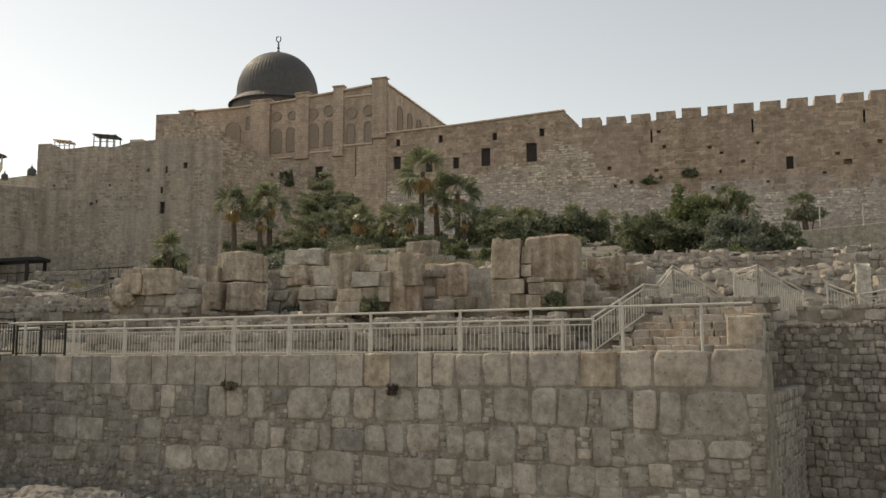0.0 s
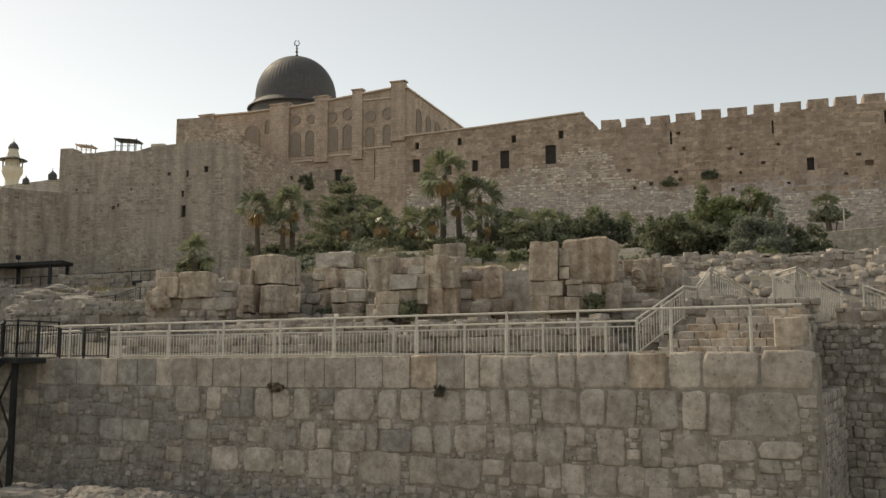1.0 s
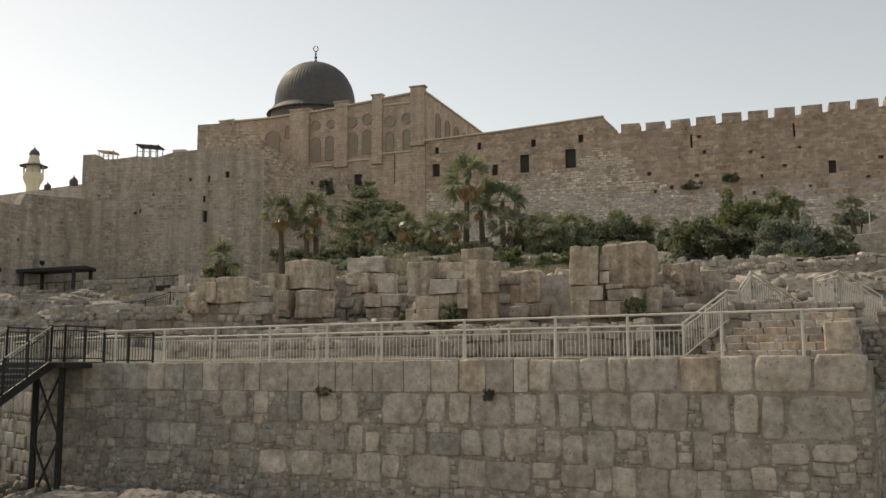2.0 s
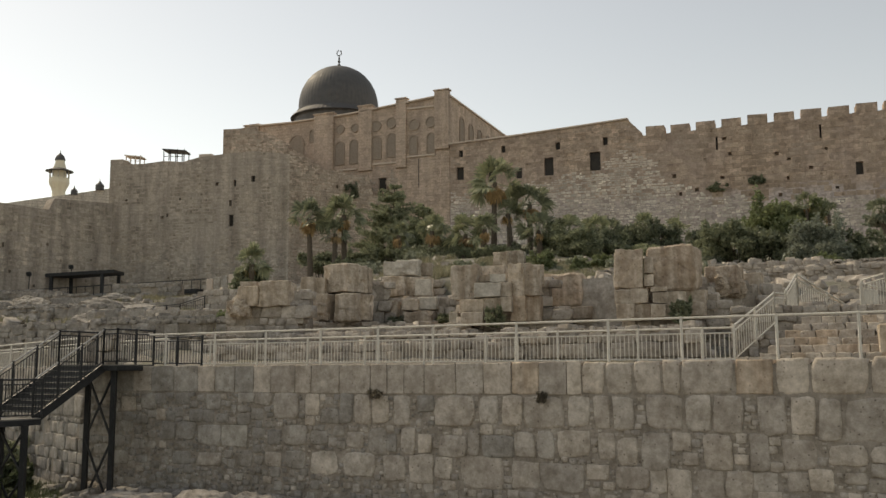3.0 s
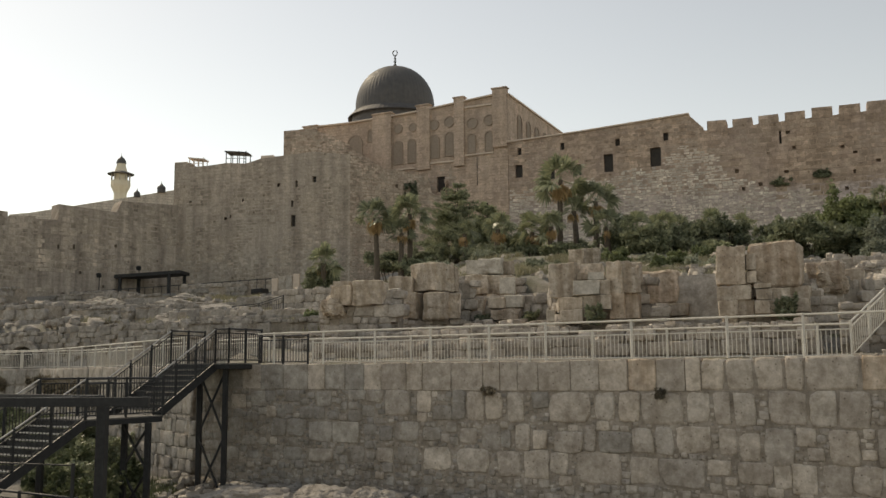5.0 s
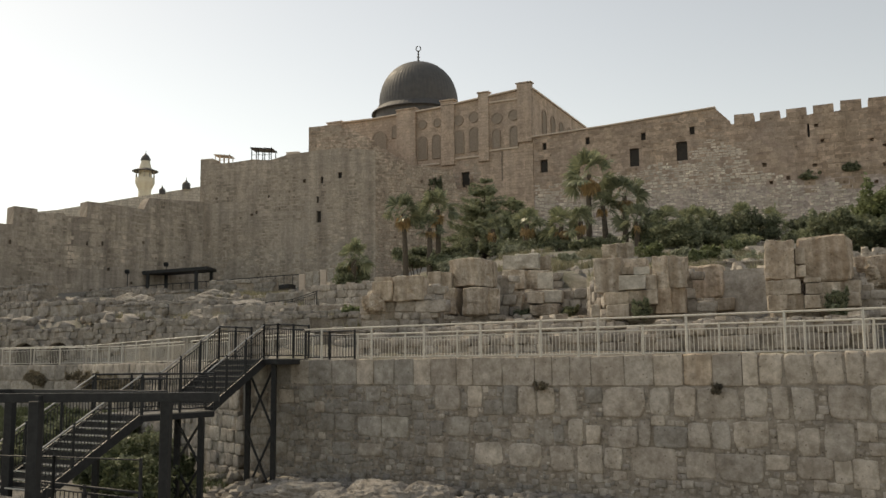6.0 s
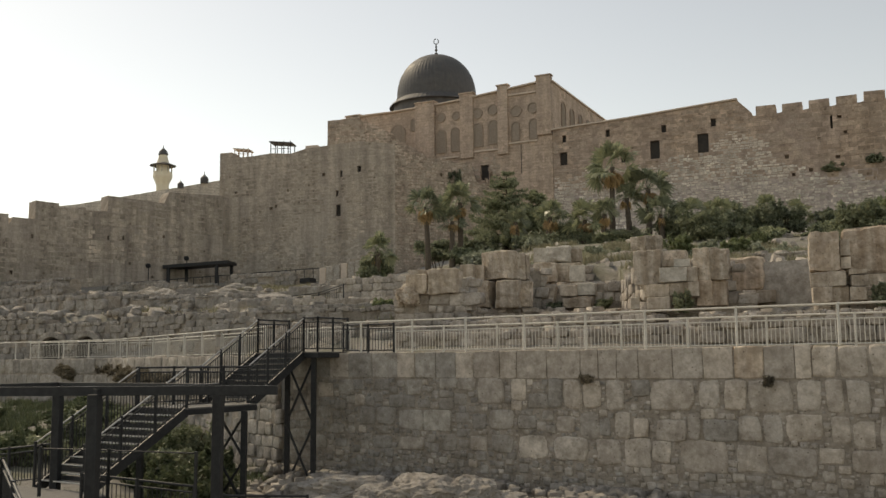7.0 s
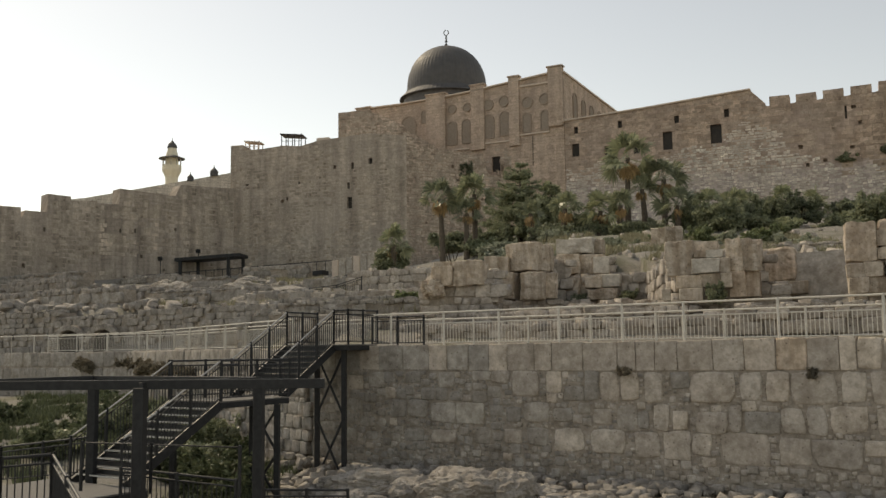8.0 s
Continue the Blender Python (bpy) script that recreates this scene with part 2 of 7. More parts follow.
M_SOUTH_STONE = facing_mat("south_wall_stone", (0.510, 0.398, 0.315), (0.427, 0.324, 0.252), (0.438, 0.355, 0.301))
M_SOUTH_PALE = facing_mat("pale_patch_stone", (0.780, 0.743, 0.671), (0.594, 0.517, 0.457), (0.660, 0.572, 0.501), tint=0.3)
M_TOWER_STONE = facing_mat("tower_stone", (0.578, 0.490, 0.413), (0.501, 0.418, 0.348), (0.372, 0.328, 0.281), streak=0.54, tint=0.16, blotch=0.07)
M_WEST_STONE = facing_mat("west_wall_stone", (0.567, 0.484, 0.411), (0.490, 0.418, 0.352), (0.418, 0.369, 0.323), streak=0.52, tint=0.18, blotch=0.08)
M_OLD_STONE = facing_mat("old_wall_stone", (0.616, 0.517, 0.435), (0.484, 0.402, 0.336), (0.440, 0.374, 0.317), streak=0.75, tint=0.3)
M_TRIM = plain_mat("pale_trim_stone", (0.576, 0.471, 0.389), (0.686, 0.582, 0.483), 0.9, scale=2.5)
M_CREAM = plain_mat("cream_limestone", (0.704, 0.616, 0.473), (0.780, 0.715, 0.561), 0.9, scale=1.5)
M_PANE = plain_mat("lattice_window", (0.275, 0.220, 0.174), (0.396, 0.325, 0.262), 0.7, scale=5)
# shade inside openings and pock holes, put into the colour
M_OPENING_SHADE = plain_mat("opening_shade", (0.040, 0.036, 0.032), (0.070, 0.060, 0.052), 0.7, scale=3)
M_RECESS_SHADE = plain_mat("brown_recess_shade", (0.187, 0.138, 0.101), (0.286, 0.220, 0.165), 0.95, scale=3)
M_LEAD = plain_mat("lead_sheet", (0.083, 0.080, 0.079), (0.130, 0.125, 0.121), 0.62, 0.3, scale=1.4, bump=0.15)
M_METAL_LIGHT = plain_mat("cream_painted_steel", (0.528, 0.495, 0.435), (0.660, 0.621, 0.550), 0.5, 0.0, scale=9)
M_METAL_DARK = plain_mat("dark_painted_steel", (0.0200, 0.0204, 0.0212), (0.0420, 0.0416, 0.0425), 0.5, 0.1, scale=8)
M_WOOD = plain_mat("grey_weathered_decking", (0.13, 0.12, 0.11), (0.2, 0.19, 0.17), 0.8, scale=6)
M_TREAD = plain_mat("grated_steel_tread", (0.060, 0.061, 0.063), (0.105, 0.105, 0.108), 0.55, 0.2, scale=20)
M_STEEL = plain_mat("brushed_steel_handrail", (0.35, 0.34, 0.32), (0.48, 0.465, 0.44), 0.35, 0.7, scale=14)
M_NOSING = plain_mat("pale_step_edge", (0.5, 0.49, 0.46), (0.62, 0.6, 0.56), 0.5, 0.2, scale=14)
M_TRUNK = plain_mat("palm_bark", (0.08, 0.065, 0.05), (0.15, 0.12, 0.092), 0.95, scale=7, bump=0.6)
M_PALM = leaf_mat("palm_fronds", (0.145, 0.168, 0.107), (0.325, 0.336, 0.215), 0.38)
M_PALMDRY = leaf_mat("dry_fronds", (0.290, 0.203, 0.109), (0.464, 0.319, 0.160), 0.7)
M_LEAF = leaf_mat("dark_leaves", (0.128, 0.151, 0.100), (0.269, 0.283, 0.183), 0.45, 0.4)
M_WEED = leaf_mat("dark_weeds", (0.064, 0.081, 0.044), (0.133, 0.151, 0.084), 0.6)
M_CONIFER = leaf_mat("conifer_needles", (0.191, 0.218, 0.139), (0.360, 0.374, 0.238), 0.6, 0.32)
M_FRESH = leaf_mat("fresh_green_leaves", (0.133, 0.162, 0.081), (0.249, 0.274, 0.142), 0.45, 0.38)
M_OLIVE = leaf_mat("grey_green_leaves", (0.186, 0.206, 0.155), (0.342, 0.360, 0.274), 0.5, 0.35)
M_DRYBUSH = leaf_mat("dry_twigs", (0.122, 0.107, 0.081), (0.220, 0.191, 0.145), 0.7)
M_DRYGRASS = leaf_mat("dry_grass", (0.208, 0.200, 0.125), (0.331, 0.303, 0.208), 0.7)


def ground_mat():
    m, n, l, b = mat_new("stony_ground", 0.95)
    f1, f2, f3 = noise_of(n, l, 0.25, 6), noise_of(n, l, 3.5, 8, 0.75), noise_of(n, l, 0.07, 4)
    col = ramp_between(n, l, f2, 0.3, 0.7, (0.205, 0.188, 0.164), (0.34, 0.315, 0.276))
    col = mixed(n, l, ramp_between(n, l, f1, 0.5, 0.62, (0, 0, 0), (0.8, 0.8, 0.8)), col, (0.17, 0.165, 0.105))
    l.new(col, b.inputs["Base Color"])
    bp = n.new("ShaderNodeBump")
    bp.inputs["Strength"].default_value, bp.inputs["Distance"].default_value = 0.9, 0.15
    l.new(f2, bp.inputs["Height"])
    l.new(bp.outputs[0], b.inputs["Normal"])
    return m


M_GROUND = ground_mat()


# ---- building blocks ----
def at_world(ob):
    p = Vector((0, 0, 0))
    while ob:
        p = p + ob.matrix_basis.translation
        ob = ob.parent
    return p


def thing(name, at, label, category, group="", kind=""):
    ob = new(name)
    ob.empty_display_size = 0.3
    ob.matrix_basis = Matrix.Translation(at)
    return tagged(ob, label, category, group, kind)


def part(name, bm, material, parent=None, label=""):
    """Links a bmesh, given in world metres, as one mesh object under its thing."""
    me = bpy.data.meshes.new(name)
    if parent:
        bmesh.ops.translate(bm, verts=bm.verts, vec=-at_world(parent))
    bm.to_mesh(me)
    bm.free()
    me.materials.append(material)
    ob = new(name, me)
    ob.parent = parent
    if label:
        tagged(ob, label)
    return ob


def piece(name, me, parent, m, label=""):
    """A piece on a shared mesh, at the world pose m."""
    ob = new(name, me)
    ob.parent = parent
    ob.matrix_basis = Matrix.Translation(-at_world(parent)) @ m
    if label:
        tagged(ob, label)
    return ob


def raw_mesh(name, verts, faces, material, parent=None, label="", smooth=False):
    me = bpy.data.meshes.new(name)
    off = at_world(parent) if parent else Vector((0, 0, 0))
    me.from_pydata([(v[0] - off.x, v[1] - off.y, v[2] - off.z) for v in verts], [], faces)
    me.materials.append(material)
    if smooth:
        me.shade_smooth()
    ob = new(name, me)
    ob.parent = parent
    if label:
        tagged(ob, label)
    return ob


def box_into(bm, m, size, bevel=0.0, jitter=0.0, rnd=None):
    res = bmesh.ops.create_cube(bm, size=1.0, matrix=Matrix.Diagonal((*size, 1)))
    vs = res["verts"]
    if bevel > 0:
        es = list({e for v in vs for e in v.link_edges})
        r = bmesh.ops.bevel(bm, geom=es, offset=bevel, segments=1, affect="EDGES", profile=0.5)
        vs = list({v for f in r["faces"] for v in f.verts} | {v for v in vs if v.is_valid})
    if jitter > 0:
        for v in vs:
            v.co += Vector((rnd.uniform(-1, 1), rnd.uniform(-1, 1), rnd.uniform(-1, 1))) * jitter
    bmesh.ops.transform(bm, matrix=m, verts=vs)
    return vs


def tube_into(bm, a, b, r, sides=8, r2=None):
    a, b = Vector(a), Vector(b)
    d = b - a
    m = Matrix.Translation((a + b) / 2) @ d.to_track_quat("Z", "Y").to_matrix().to_4x4()
    bmesh.ops.create_cone(bm, cap_ends=True, segments=sides, radius1=r, radius2=r if r2 is None else r2, depth=d.length, matrix=m)


def hewn_block(rnd, sides, chip, rim, skew):
    """A hewn block of unit size: uneven outline, chamfered arris, faceted face. Verts and faces."""
    pts = []
    for k in range(4):
        for j in range(sides):
            t = j / sides - 0.5
            inset = rnd.uniform(0.0, chip)
            along = rnd.uniform(0.0, chip * 1.6) if j == 0 else rnd.uniform(-chip, chip)
            t += along
            x, z = ((t, -0.5 + inset), (0.5 - inset, t), (-t, 0.5 - inset), (-0.5 + inset, -t))[k]
            pts.append((x * (1 + skew[0] * z) + skew[1] * z * 0.5, z * (1 + skew[2] * x)))
    n = len(pts)
    verts, faces = [], []
    for f, y in ((1.0 - 2.4 * rim, -0.5), (1.0 - 0.7 * rim, -0.5 + rim * 0.25), (1.0, -0.5 + rim * 1.2), (0.97, 0.5)):
        verts += [(x * f, y + (rnd.uniform(-0.3, 0.3) * rim if y < 0 else 0), z * f) for x, z in pts]
    verts += [(rnd.uniform(-0.12, 0.12), -0.5 - rnd.uniform(-0.02, 0.03), rnd.uniform(-0.12, 0.12))]
    for i in range(n):
        j = (i + 1) % n
        faces += [(4 * n, i, j), (i, n + i, n + j, j), (n + i, 2 * n + i, 2 * n + j, n + j), (2 * n + i, 3 * n + i, 3 * n + j, 2 * n + j)]
    faces.append(tuple(reversed(range(3 * n, 4 * n))))
    return verts, [tuple(reversed(f)) for f in faces]


def worn_stone(rnd, n, uneven, square=(3.0, 7.0)):
    """A worn stone of unit size: rounded uneven outline, soft arris, slightly domed face. Verts and faces."""
    e = rnd.uniform(*square)
    turn, ph = math.pi / 4 + rnd.uniform(-0.07, 0.07), rnd.uniform(0, 6.28)
    sk = [rnd.uniform(-1, 1) * uneven for _ in range(3)]
    pts = []
    for i in range(n):
        a = turn + 2 * math.pi * (i + (rnd.uniform(-0.25, 0.25) if i * 4 % n else 0.0)) / n
        c, s_ = math.cos(a), math.sin(a)
        r = 0.5 * (abs(c) ** e + abs(s_) ** e) ** (-1 / e) * (1 + uneven * 0.5 * math.sin(2 * a + ph) + rnd.uniform(-1.3, 0.7) * uneven)
        x, z = c * r, s_ * r
        pts.append((max(-0.52, min(0.52, x * (1 + sk[0] * z * 2) + sk[1] * z)), max(-0.52, min(0.52, z * (1 + sk[2] * x * 2)))))
    verts, faces = [], []
    for f, y in ((0.82, -0.5), (0.955, -0.482), (1.0, -0.43), (0.98, 0.5)):
        verts += [(x * f, y + (rnd.uniform(-0.02, 0.02) if y < -0.45 else 0), z * f) for x, z in pts]
    verts.append((rnd.uniform(-0.1, 0.1), -0.5 - rnd.uniform(-0.01, 0.03), rnd.uniform(-0.1, 0.1)))
    for i in range(n):
        j = (i + 1) % n
        faces += [(4 * n, j, i), (i, j, n + j, n + i), (n + i, n + j, 2 * n + j, 2 * n + i), (2 * n + i, 2 * n + j, 3 * n + j, 3 * n + i)]
    faces.append(tuple(range(3 * n, 4 * n)))
    return verts, [tuple(reversed(f)) for f in faces]


def worn_variants(name, material, count, rnd, n=11, uneven=0.07, square=(3.0, 7.0)):
    out = []
    for k in range(count):
        v, f = worn_stone(rnd, n, uneven, square)
        me = bpy.data.meshes.new(name)
        me.from_pydata(v, [], f)
        me.materials.append(material)
        me.polygons.foreach_set("use_smooth", [i < len(f) - 1 for i in range(len(f))])
        out.append(me)
    return out


def soft_front(me, each):
    """Round the look of each stone's face and arris, leaving its sides flat."""
    me.polygons.foreach_set("use_smooth", [k % each < each - 1 and k % each % 4 in (1, 2) for k in range(len(me.polygons))])


def stone_variants(name, material, count, rnd, chip=0.04, rim=0.05):
    """Unit stones, to be scaled to each stone's size."""
    out = []
    for k in range(count):
        v, f = hewn_block(rnd, 3, chip, rim, [rnd.uniform(-1.6, 1.6) * chip for _ in range(3)])
        me = bpy.data.meshes.new(name)
        me.from_pydata(v, [], f)
        me.materials.append(material)
        soft_front(me, len(f))
        out.append(me)
    return out


RND = random.Random(7)
SV_ASHLAR = stone_variants("stone", M_ASHLAR, 14, RND, 0.022, 0.035)
SV_ROUGH = stone_variants("stone", M_ROUGH, 24, RND, 0.075, 0.07)
SV_WORN = stone_variants("stone", M_ROUGH, 24, RND, 0.085, 0.06) + stone_variants("stone", M_ASHLAR, 8, RND, 0.06, 0.045)
SV_BROWN = stone_variants("stone", M_BROWN, 6, RND, 0.03, 0.045)
SV_PALE = stone_variants("stone", M_PALE, 5, RND, 0.02, 0.03)
SV_COBBLE = worn_variants("stone", M_ROUGH, 30, RND, 16, 0.06, (5.0, 16.0)) + worn_variants("stone", M_ASHLAR, 12, RND, 16, 0.04, (9.0, 20.0))
SV_GREY = worn_variants("stone", M_GREY, 22, RND, 16, 0.055, (5.0, 16.0))
SV_SQUARED = stone_variants("stone", M_ASHLAR, 12, RND, 0.016, 0.02)
SV_SQUARED_GREY = stone_variants("stone", M_GREY, 8, RND, 0.018, 0.02)
RUB = [worn_stone(RND, 8, 0.07, (5.0, 20.0)) for _ in range(32)]


def rubble_mesh(name, stones, material, parent, rnd, kind="stuff", label="", category=""):
    """Many stones too small to pick out, as one mesh. Each: centre, size, turn about z in degrees."""
    verts, faces = [], []
    for c, s, rz in stones:
        base = len(verts)
        tv, tf = rnd.choice(RUB)
        ca, sa = math.cos(radians(rz)), math.sin(radians(rz))
        tip = rnd.uniform(-0.6, 0.6) if parent is None else 0.0
        ct, sn = math.cos(tip), math.sin(tip)
        for x, y, z in tv:
            x, y, z = x * s[0], y * s[1], z * s[2]
            y, z = ct * y - sn * z, sn * y + ct * z
            verts.append((c[0] + ca * x - sa * y, c[1] + sa * x + ca * y, c[2] + z))
        faces.extend([[i + base for i in f] for f in tf])
    ob = raw_mesh(name, verts, faces, material, parent)
    ob.data.polygons.foreach_set("use_smooth", [k % len(RUB[0][1]) < len(RUB[0][1]) - 1 for k in range(len(ob.data.polygons))])
    return tagged(ob, label, category, "", kind)


def smooth_step(a, b, x):
    t = max(0.0, min(1.0, (x - a) / (b - a)))
    return t * t * (3 - 2 * t)


def interp(x, xs, ys):
    return float(np.interp(x, xs, ys))


# ---- the ground: one sheet, following the line of the terrace wall ----
def wall_line(x):
    """y of the terrace wall's face at x, with the return at its end and the bend in the west."""
    return interp(x, (-100, -70, -43.5, -32.4, -21.0, -16.2, 6.2, 6.35, 8.1, 10.2, 22.0, 100), (78, 66, 55.5, 50.0, 36.5, 31.04, 20.06, 21.2, 26.6, 28.4, 21.2, 10))


def ground_z(x, q):
    """Height at x, q metres behind the wall's face."""
    if q < 0.2:
        low = interp(q, (-200, -25, -6, 0.2), (-1.0, -0.5, -0.1, 0.15))
        return low + 1.5 * smooth_step(-18, -30, x) * smooth_step(-30, -2, q)
    if q < 3.4:
        return 4.33
    y = wall_line(x) + q
    right = interp(y, (24, 29, 31, 34, 36, 40, 52, 63, 82, 97, 112, 130), (4.4, 4.6, 5.0, 6.4, 7.4, 7.9, 9.2, 11.0, 14.3, 16.6, 19.4, 20.5))
    left = interp(y, (31, 36, 42, 50, 75, 82, 100, 113, 130), (4.4, 5.0, 6.0, 6.5, 8.3, 9.8, 12.2, 13.7, 15.0))
    k = smooth_step(-12 - 0.27 * (y - 31), -7 + 0.05 * (y - 31), x)
    z = left * (1 - k) + right * k
    ruin = interp(x, (-14.5, -13, -10.6, -8.8, -3.55, -3.15, 1.0, 1.5, 5.0, 7.0, 8.5), (30, 37.8, 41.3, 47.2, 46.8, 33.0, 34.4, 30.6, 30.6, 33.4, 24))
    z = z - (z - min(z, 4.45 + 0.05 * q)) * (1 - smooth_step(ruin - 0.2, ruin + 1.6, y))
    far_q = 5.2 + 2.8 * smooth_step(-20, -26, x) if x < -16.5 else 3.3
    z = 4.33 + (z - 4.33) * smooth_step(far_q, far_q + 1.6, q)
    return z + 0.5 * (noise.noise((x * 0.15, y * 0.15, 0)) + 0.4 * noise.noise((x * 0.6, y * 0.6, 3))) * smooth_step(5, 12, q)


def height_at(x, y):
    return ground_z(x, y - wall_line(x))


def build_ground():
    xs = sorted([-1500, -700, -350, -200, -140, -110] + [-95 + 1.5 * i for i in range(115)] + [-16.2, -3.6, -3.45, -3.1, 6.2, 6.35, 8.1, 8.9, 10.2] + [85, 100, 130, 200, 350, 700, 1500])
    qs = [-1500, -600, -250, -120, -70, -45, -30, -22, -16, -12, -9, -6, -4, -2, -0.4, 0.19, 0.21, 1.5, 3.3] + [3.5 + 1.3 * i for i in range(84)] + [118, 130, 160, 220, 350, 600, 1200, 2500]
    verts = []
    for q in qs:
        for x in xs:
            xx = max(-120, min(100, x))
            verts.append((x, wall_line(xx) + q, ground_z(xx, q)))
    w = len(xs)
    faces = [(j * w + i, j * w + i + 1, (j + 1) * w + i + 1, (j + 1) * w + i) for j in range(len(qs) - 1) for i in range(w - 1)]
    ob = raw_mesh("ground", verts, faces, M_GROUND, None, "", True)
    return tagged(ob, "stony dry slope with patches of grass", "ground", "", "structure")


build_ground()


# ---- far walls ----
def profile_wall(name, p0, p1, z0, prof, holes, thick, material, label, category="wall", pane=None, parent=None, inset=0.45, kind="structure"):
    """A thick wall from p0 to p1 (seen from its right-hand side), its top given by prof (s, z), with openings (s0, s1, z0, z1)."""
    p0, p1 = Vector((*p0, 0)), Vector((*p1, 0))
    length = (p1 - p0).length
    d = (p1 - p0) / length
    back = Vector((-d.y, d.x, 0))
    top = lambda s: interp(s, [p[0] for p in prof], [p[1] for p in prof])
    cuts = sorted({0.0, length, *[p[0] for p in prof if 0 < p[0] < length], *[h[0] for h in holes], *[h[1] for h in holes]})
    bm = bmesh.new()
    uvl = bm.loops.layers.uv.new("UVMap")

    def quad(pts, uvs):
        f = bm.faces.new([bm.verts.new(p) for p in pts])
        for lp, uv in zip(f.loops, uvs):
            lp[uvl].uv = uv

    def pt(s, z, b=0.0):
        return p0 + d * s + back * b + Vector((0, 0, z))

    for a, b in zip(cuts[:-1], cuts[1:]):
        mid = (a + b) / 2
        hs = sorted([h for h in holes if h[0] < mid < h[1]], key=lambda h: h[2])
        lo = z0
        for h in hs + [None]:
            if h:
                quad([pt(a, lo), pt(b, lo), pt(b, h[2]), pt(a, h[2])], [(a, lo), (b, lo), (b, h[2]), (a, h[2])])
                lo = h[3]
            else:
                ta, tb = top(a + 1e-4), top(b - 1e-4)
                quad([pt(a, lo), pt(b, lo), pt(b, tb), pt(a, ta)], [(a, lo), (b, lo), (b, tb), (a, ta)])
                quad([pt(a, ta), pt(b, tb), pt(b, tb, thick), pt(a, ta, thick)], [(a, ta), (b, tb), (b, tb + thick), (a, ta + thick)])
                quad([pt(b, z0, thick), pt(a, z0, thick), pt(a, ta, thick), pt(b, tb, thick)], [(b, z0), (a, z0), (a, ta), (b, tb)])
        if b < length:
            ta, tb = top(b - 1e-4), top(b + 1e-4)
            if abs(ta - tb) > 0.02:
                quad([pt(b, ta), pt(b, ta, thick), pt(b, tb, thick), pt(b, tb)], [(0, ta), (thick, ta), (thick, tb), (0, tb)])
    for s in (0.0, length):
        t = top(s)
        quad([pt(s, z0), pt(s, z0, thick), pt(s, t, thick), pt(s, t)], [(0, z0), (thick, z0), (thick, t), (0, t)])
    for h in holes:
        a, b, lo, hi = h
        for q in ([(a, lo), (a, hi)], [(a, hi), (b, hi)], [(b, hi), (b, lo)], [(b, lo), (a, lo)]):
            (s0, y0), (s1, y1) = q
            quad([pt(s0, y0), pt(s1, y1), pt(s1, y1, inset), pt(s0, y0, inset)], [(s0, y0), (s1, y1), (s1, y1 + inset), (s0, y0 + inset)])
    bmesh.ops.remove_doubles(bm, verts=bm.verts, dist=0.0005)
    bmesh.ops.recalc_face_normals(bm, faces=bm.faces)
    ob = part(name, bm, material, parent)
    tagged(ob, label, category if not parent else "", "", kind if not parent else "")
    # dark panel closes each opening, painted as the shade inside; no real shutters
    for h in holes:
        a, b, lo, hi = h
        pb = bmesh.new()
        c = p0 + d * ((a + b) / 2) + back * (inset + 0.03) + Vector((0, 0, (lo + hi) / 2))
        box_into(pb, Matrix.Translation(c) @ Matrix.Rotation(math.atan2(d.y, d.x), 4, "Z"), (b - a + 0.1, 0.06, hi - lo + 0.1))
        part("shutter" if (hi - lo) > 0.9 else "recess", pb, pane or (M_OPENING_SHADE if hi - lo > 0.62 else M_RECESS_SHADE), ob)
    return ob, (p0, d, back)


def face_stones(parent, frame_, s0, s1, z0, prof, holes, rnd, wide, high, material, proud=0.05, skip=0.05, keep=None, shift=0.0):
    """Low-relief stones in uneven courses over a distant wall, joined in one mesh; openings and the top are left free."""
    p, d, bk = frame_
    top = lambda s: interp(s, [q[0] for q in prof], [q[1] for q in prof])
    verts, faces = [], []
    z = z0
    while z < 45:
        h = rnd.uniform(*high)
        s = s0 + rnd.uniform(-0.5, 0) * wide[1]
        live = False
        while s < s1:
            w = rnd.uniform(*wide)
            a, b = max(s, s0) + 0.02, min(s + w, s1) - 0.02
            low = z + h * rnd.uniform(-0.16, 0.16)
            hi = low + h * rnd.uniform(0.72, 1.04)
            s += w
            if b - a < 0.12:
                continue
            if hi > min(top(a), top(b), top((a + b) / 2)) - 0.03:
                continue
            live = True
            if rnd.random() < skip or (keep and not keep((a + b) / 2, z)):
                continue
            if any(a < q[1] + 0.04 and b > q[0] - 0.04 and low < q[3] + 0.04 and hi > q[2] - 0.04 for q in holes):
                continue
            out = proud * rnd.uniform(0.25, 1.4) + shift
            i = len(verts)
            g = min(0.06, (b - a) * 0.14)
            for inset, dep in ((0.0, -0.03), (g * 0.4, out * 0.8), (g, out)):
                for u, v in ((a + inset, low + 0.02 + inset), (b - inset, low + 0.02 + inset), (b - inset, hi - inset), (a + inset, hi - inset)):
                    q = p + d * (u + rnd.uniform(-0.03, 0.03)) - bk * dep
                    verts.append((q.x, q.y, v + rnd.uniform(-0.025, 0.025)))
            for r in (0, 4):
                for k in range(4):
                    j = (k + 1) % 4
                    faces.append((i + r + k, i + r + j, i + r + 4 + j, i + r + 4 + k))
            faces.append((i + 8, i + 9, i + 10, i + 11))
        if not live and z > 20:
            break
        z += h
    return tagged(raw_mesh("rubble_facing", verts, faces, material, parent), kind="stuff")


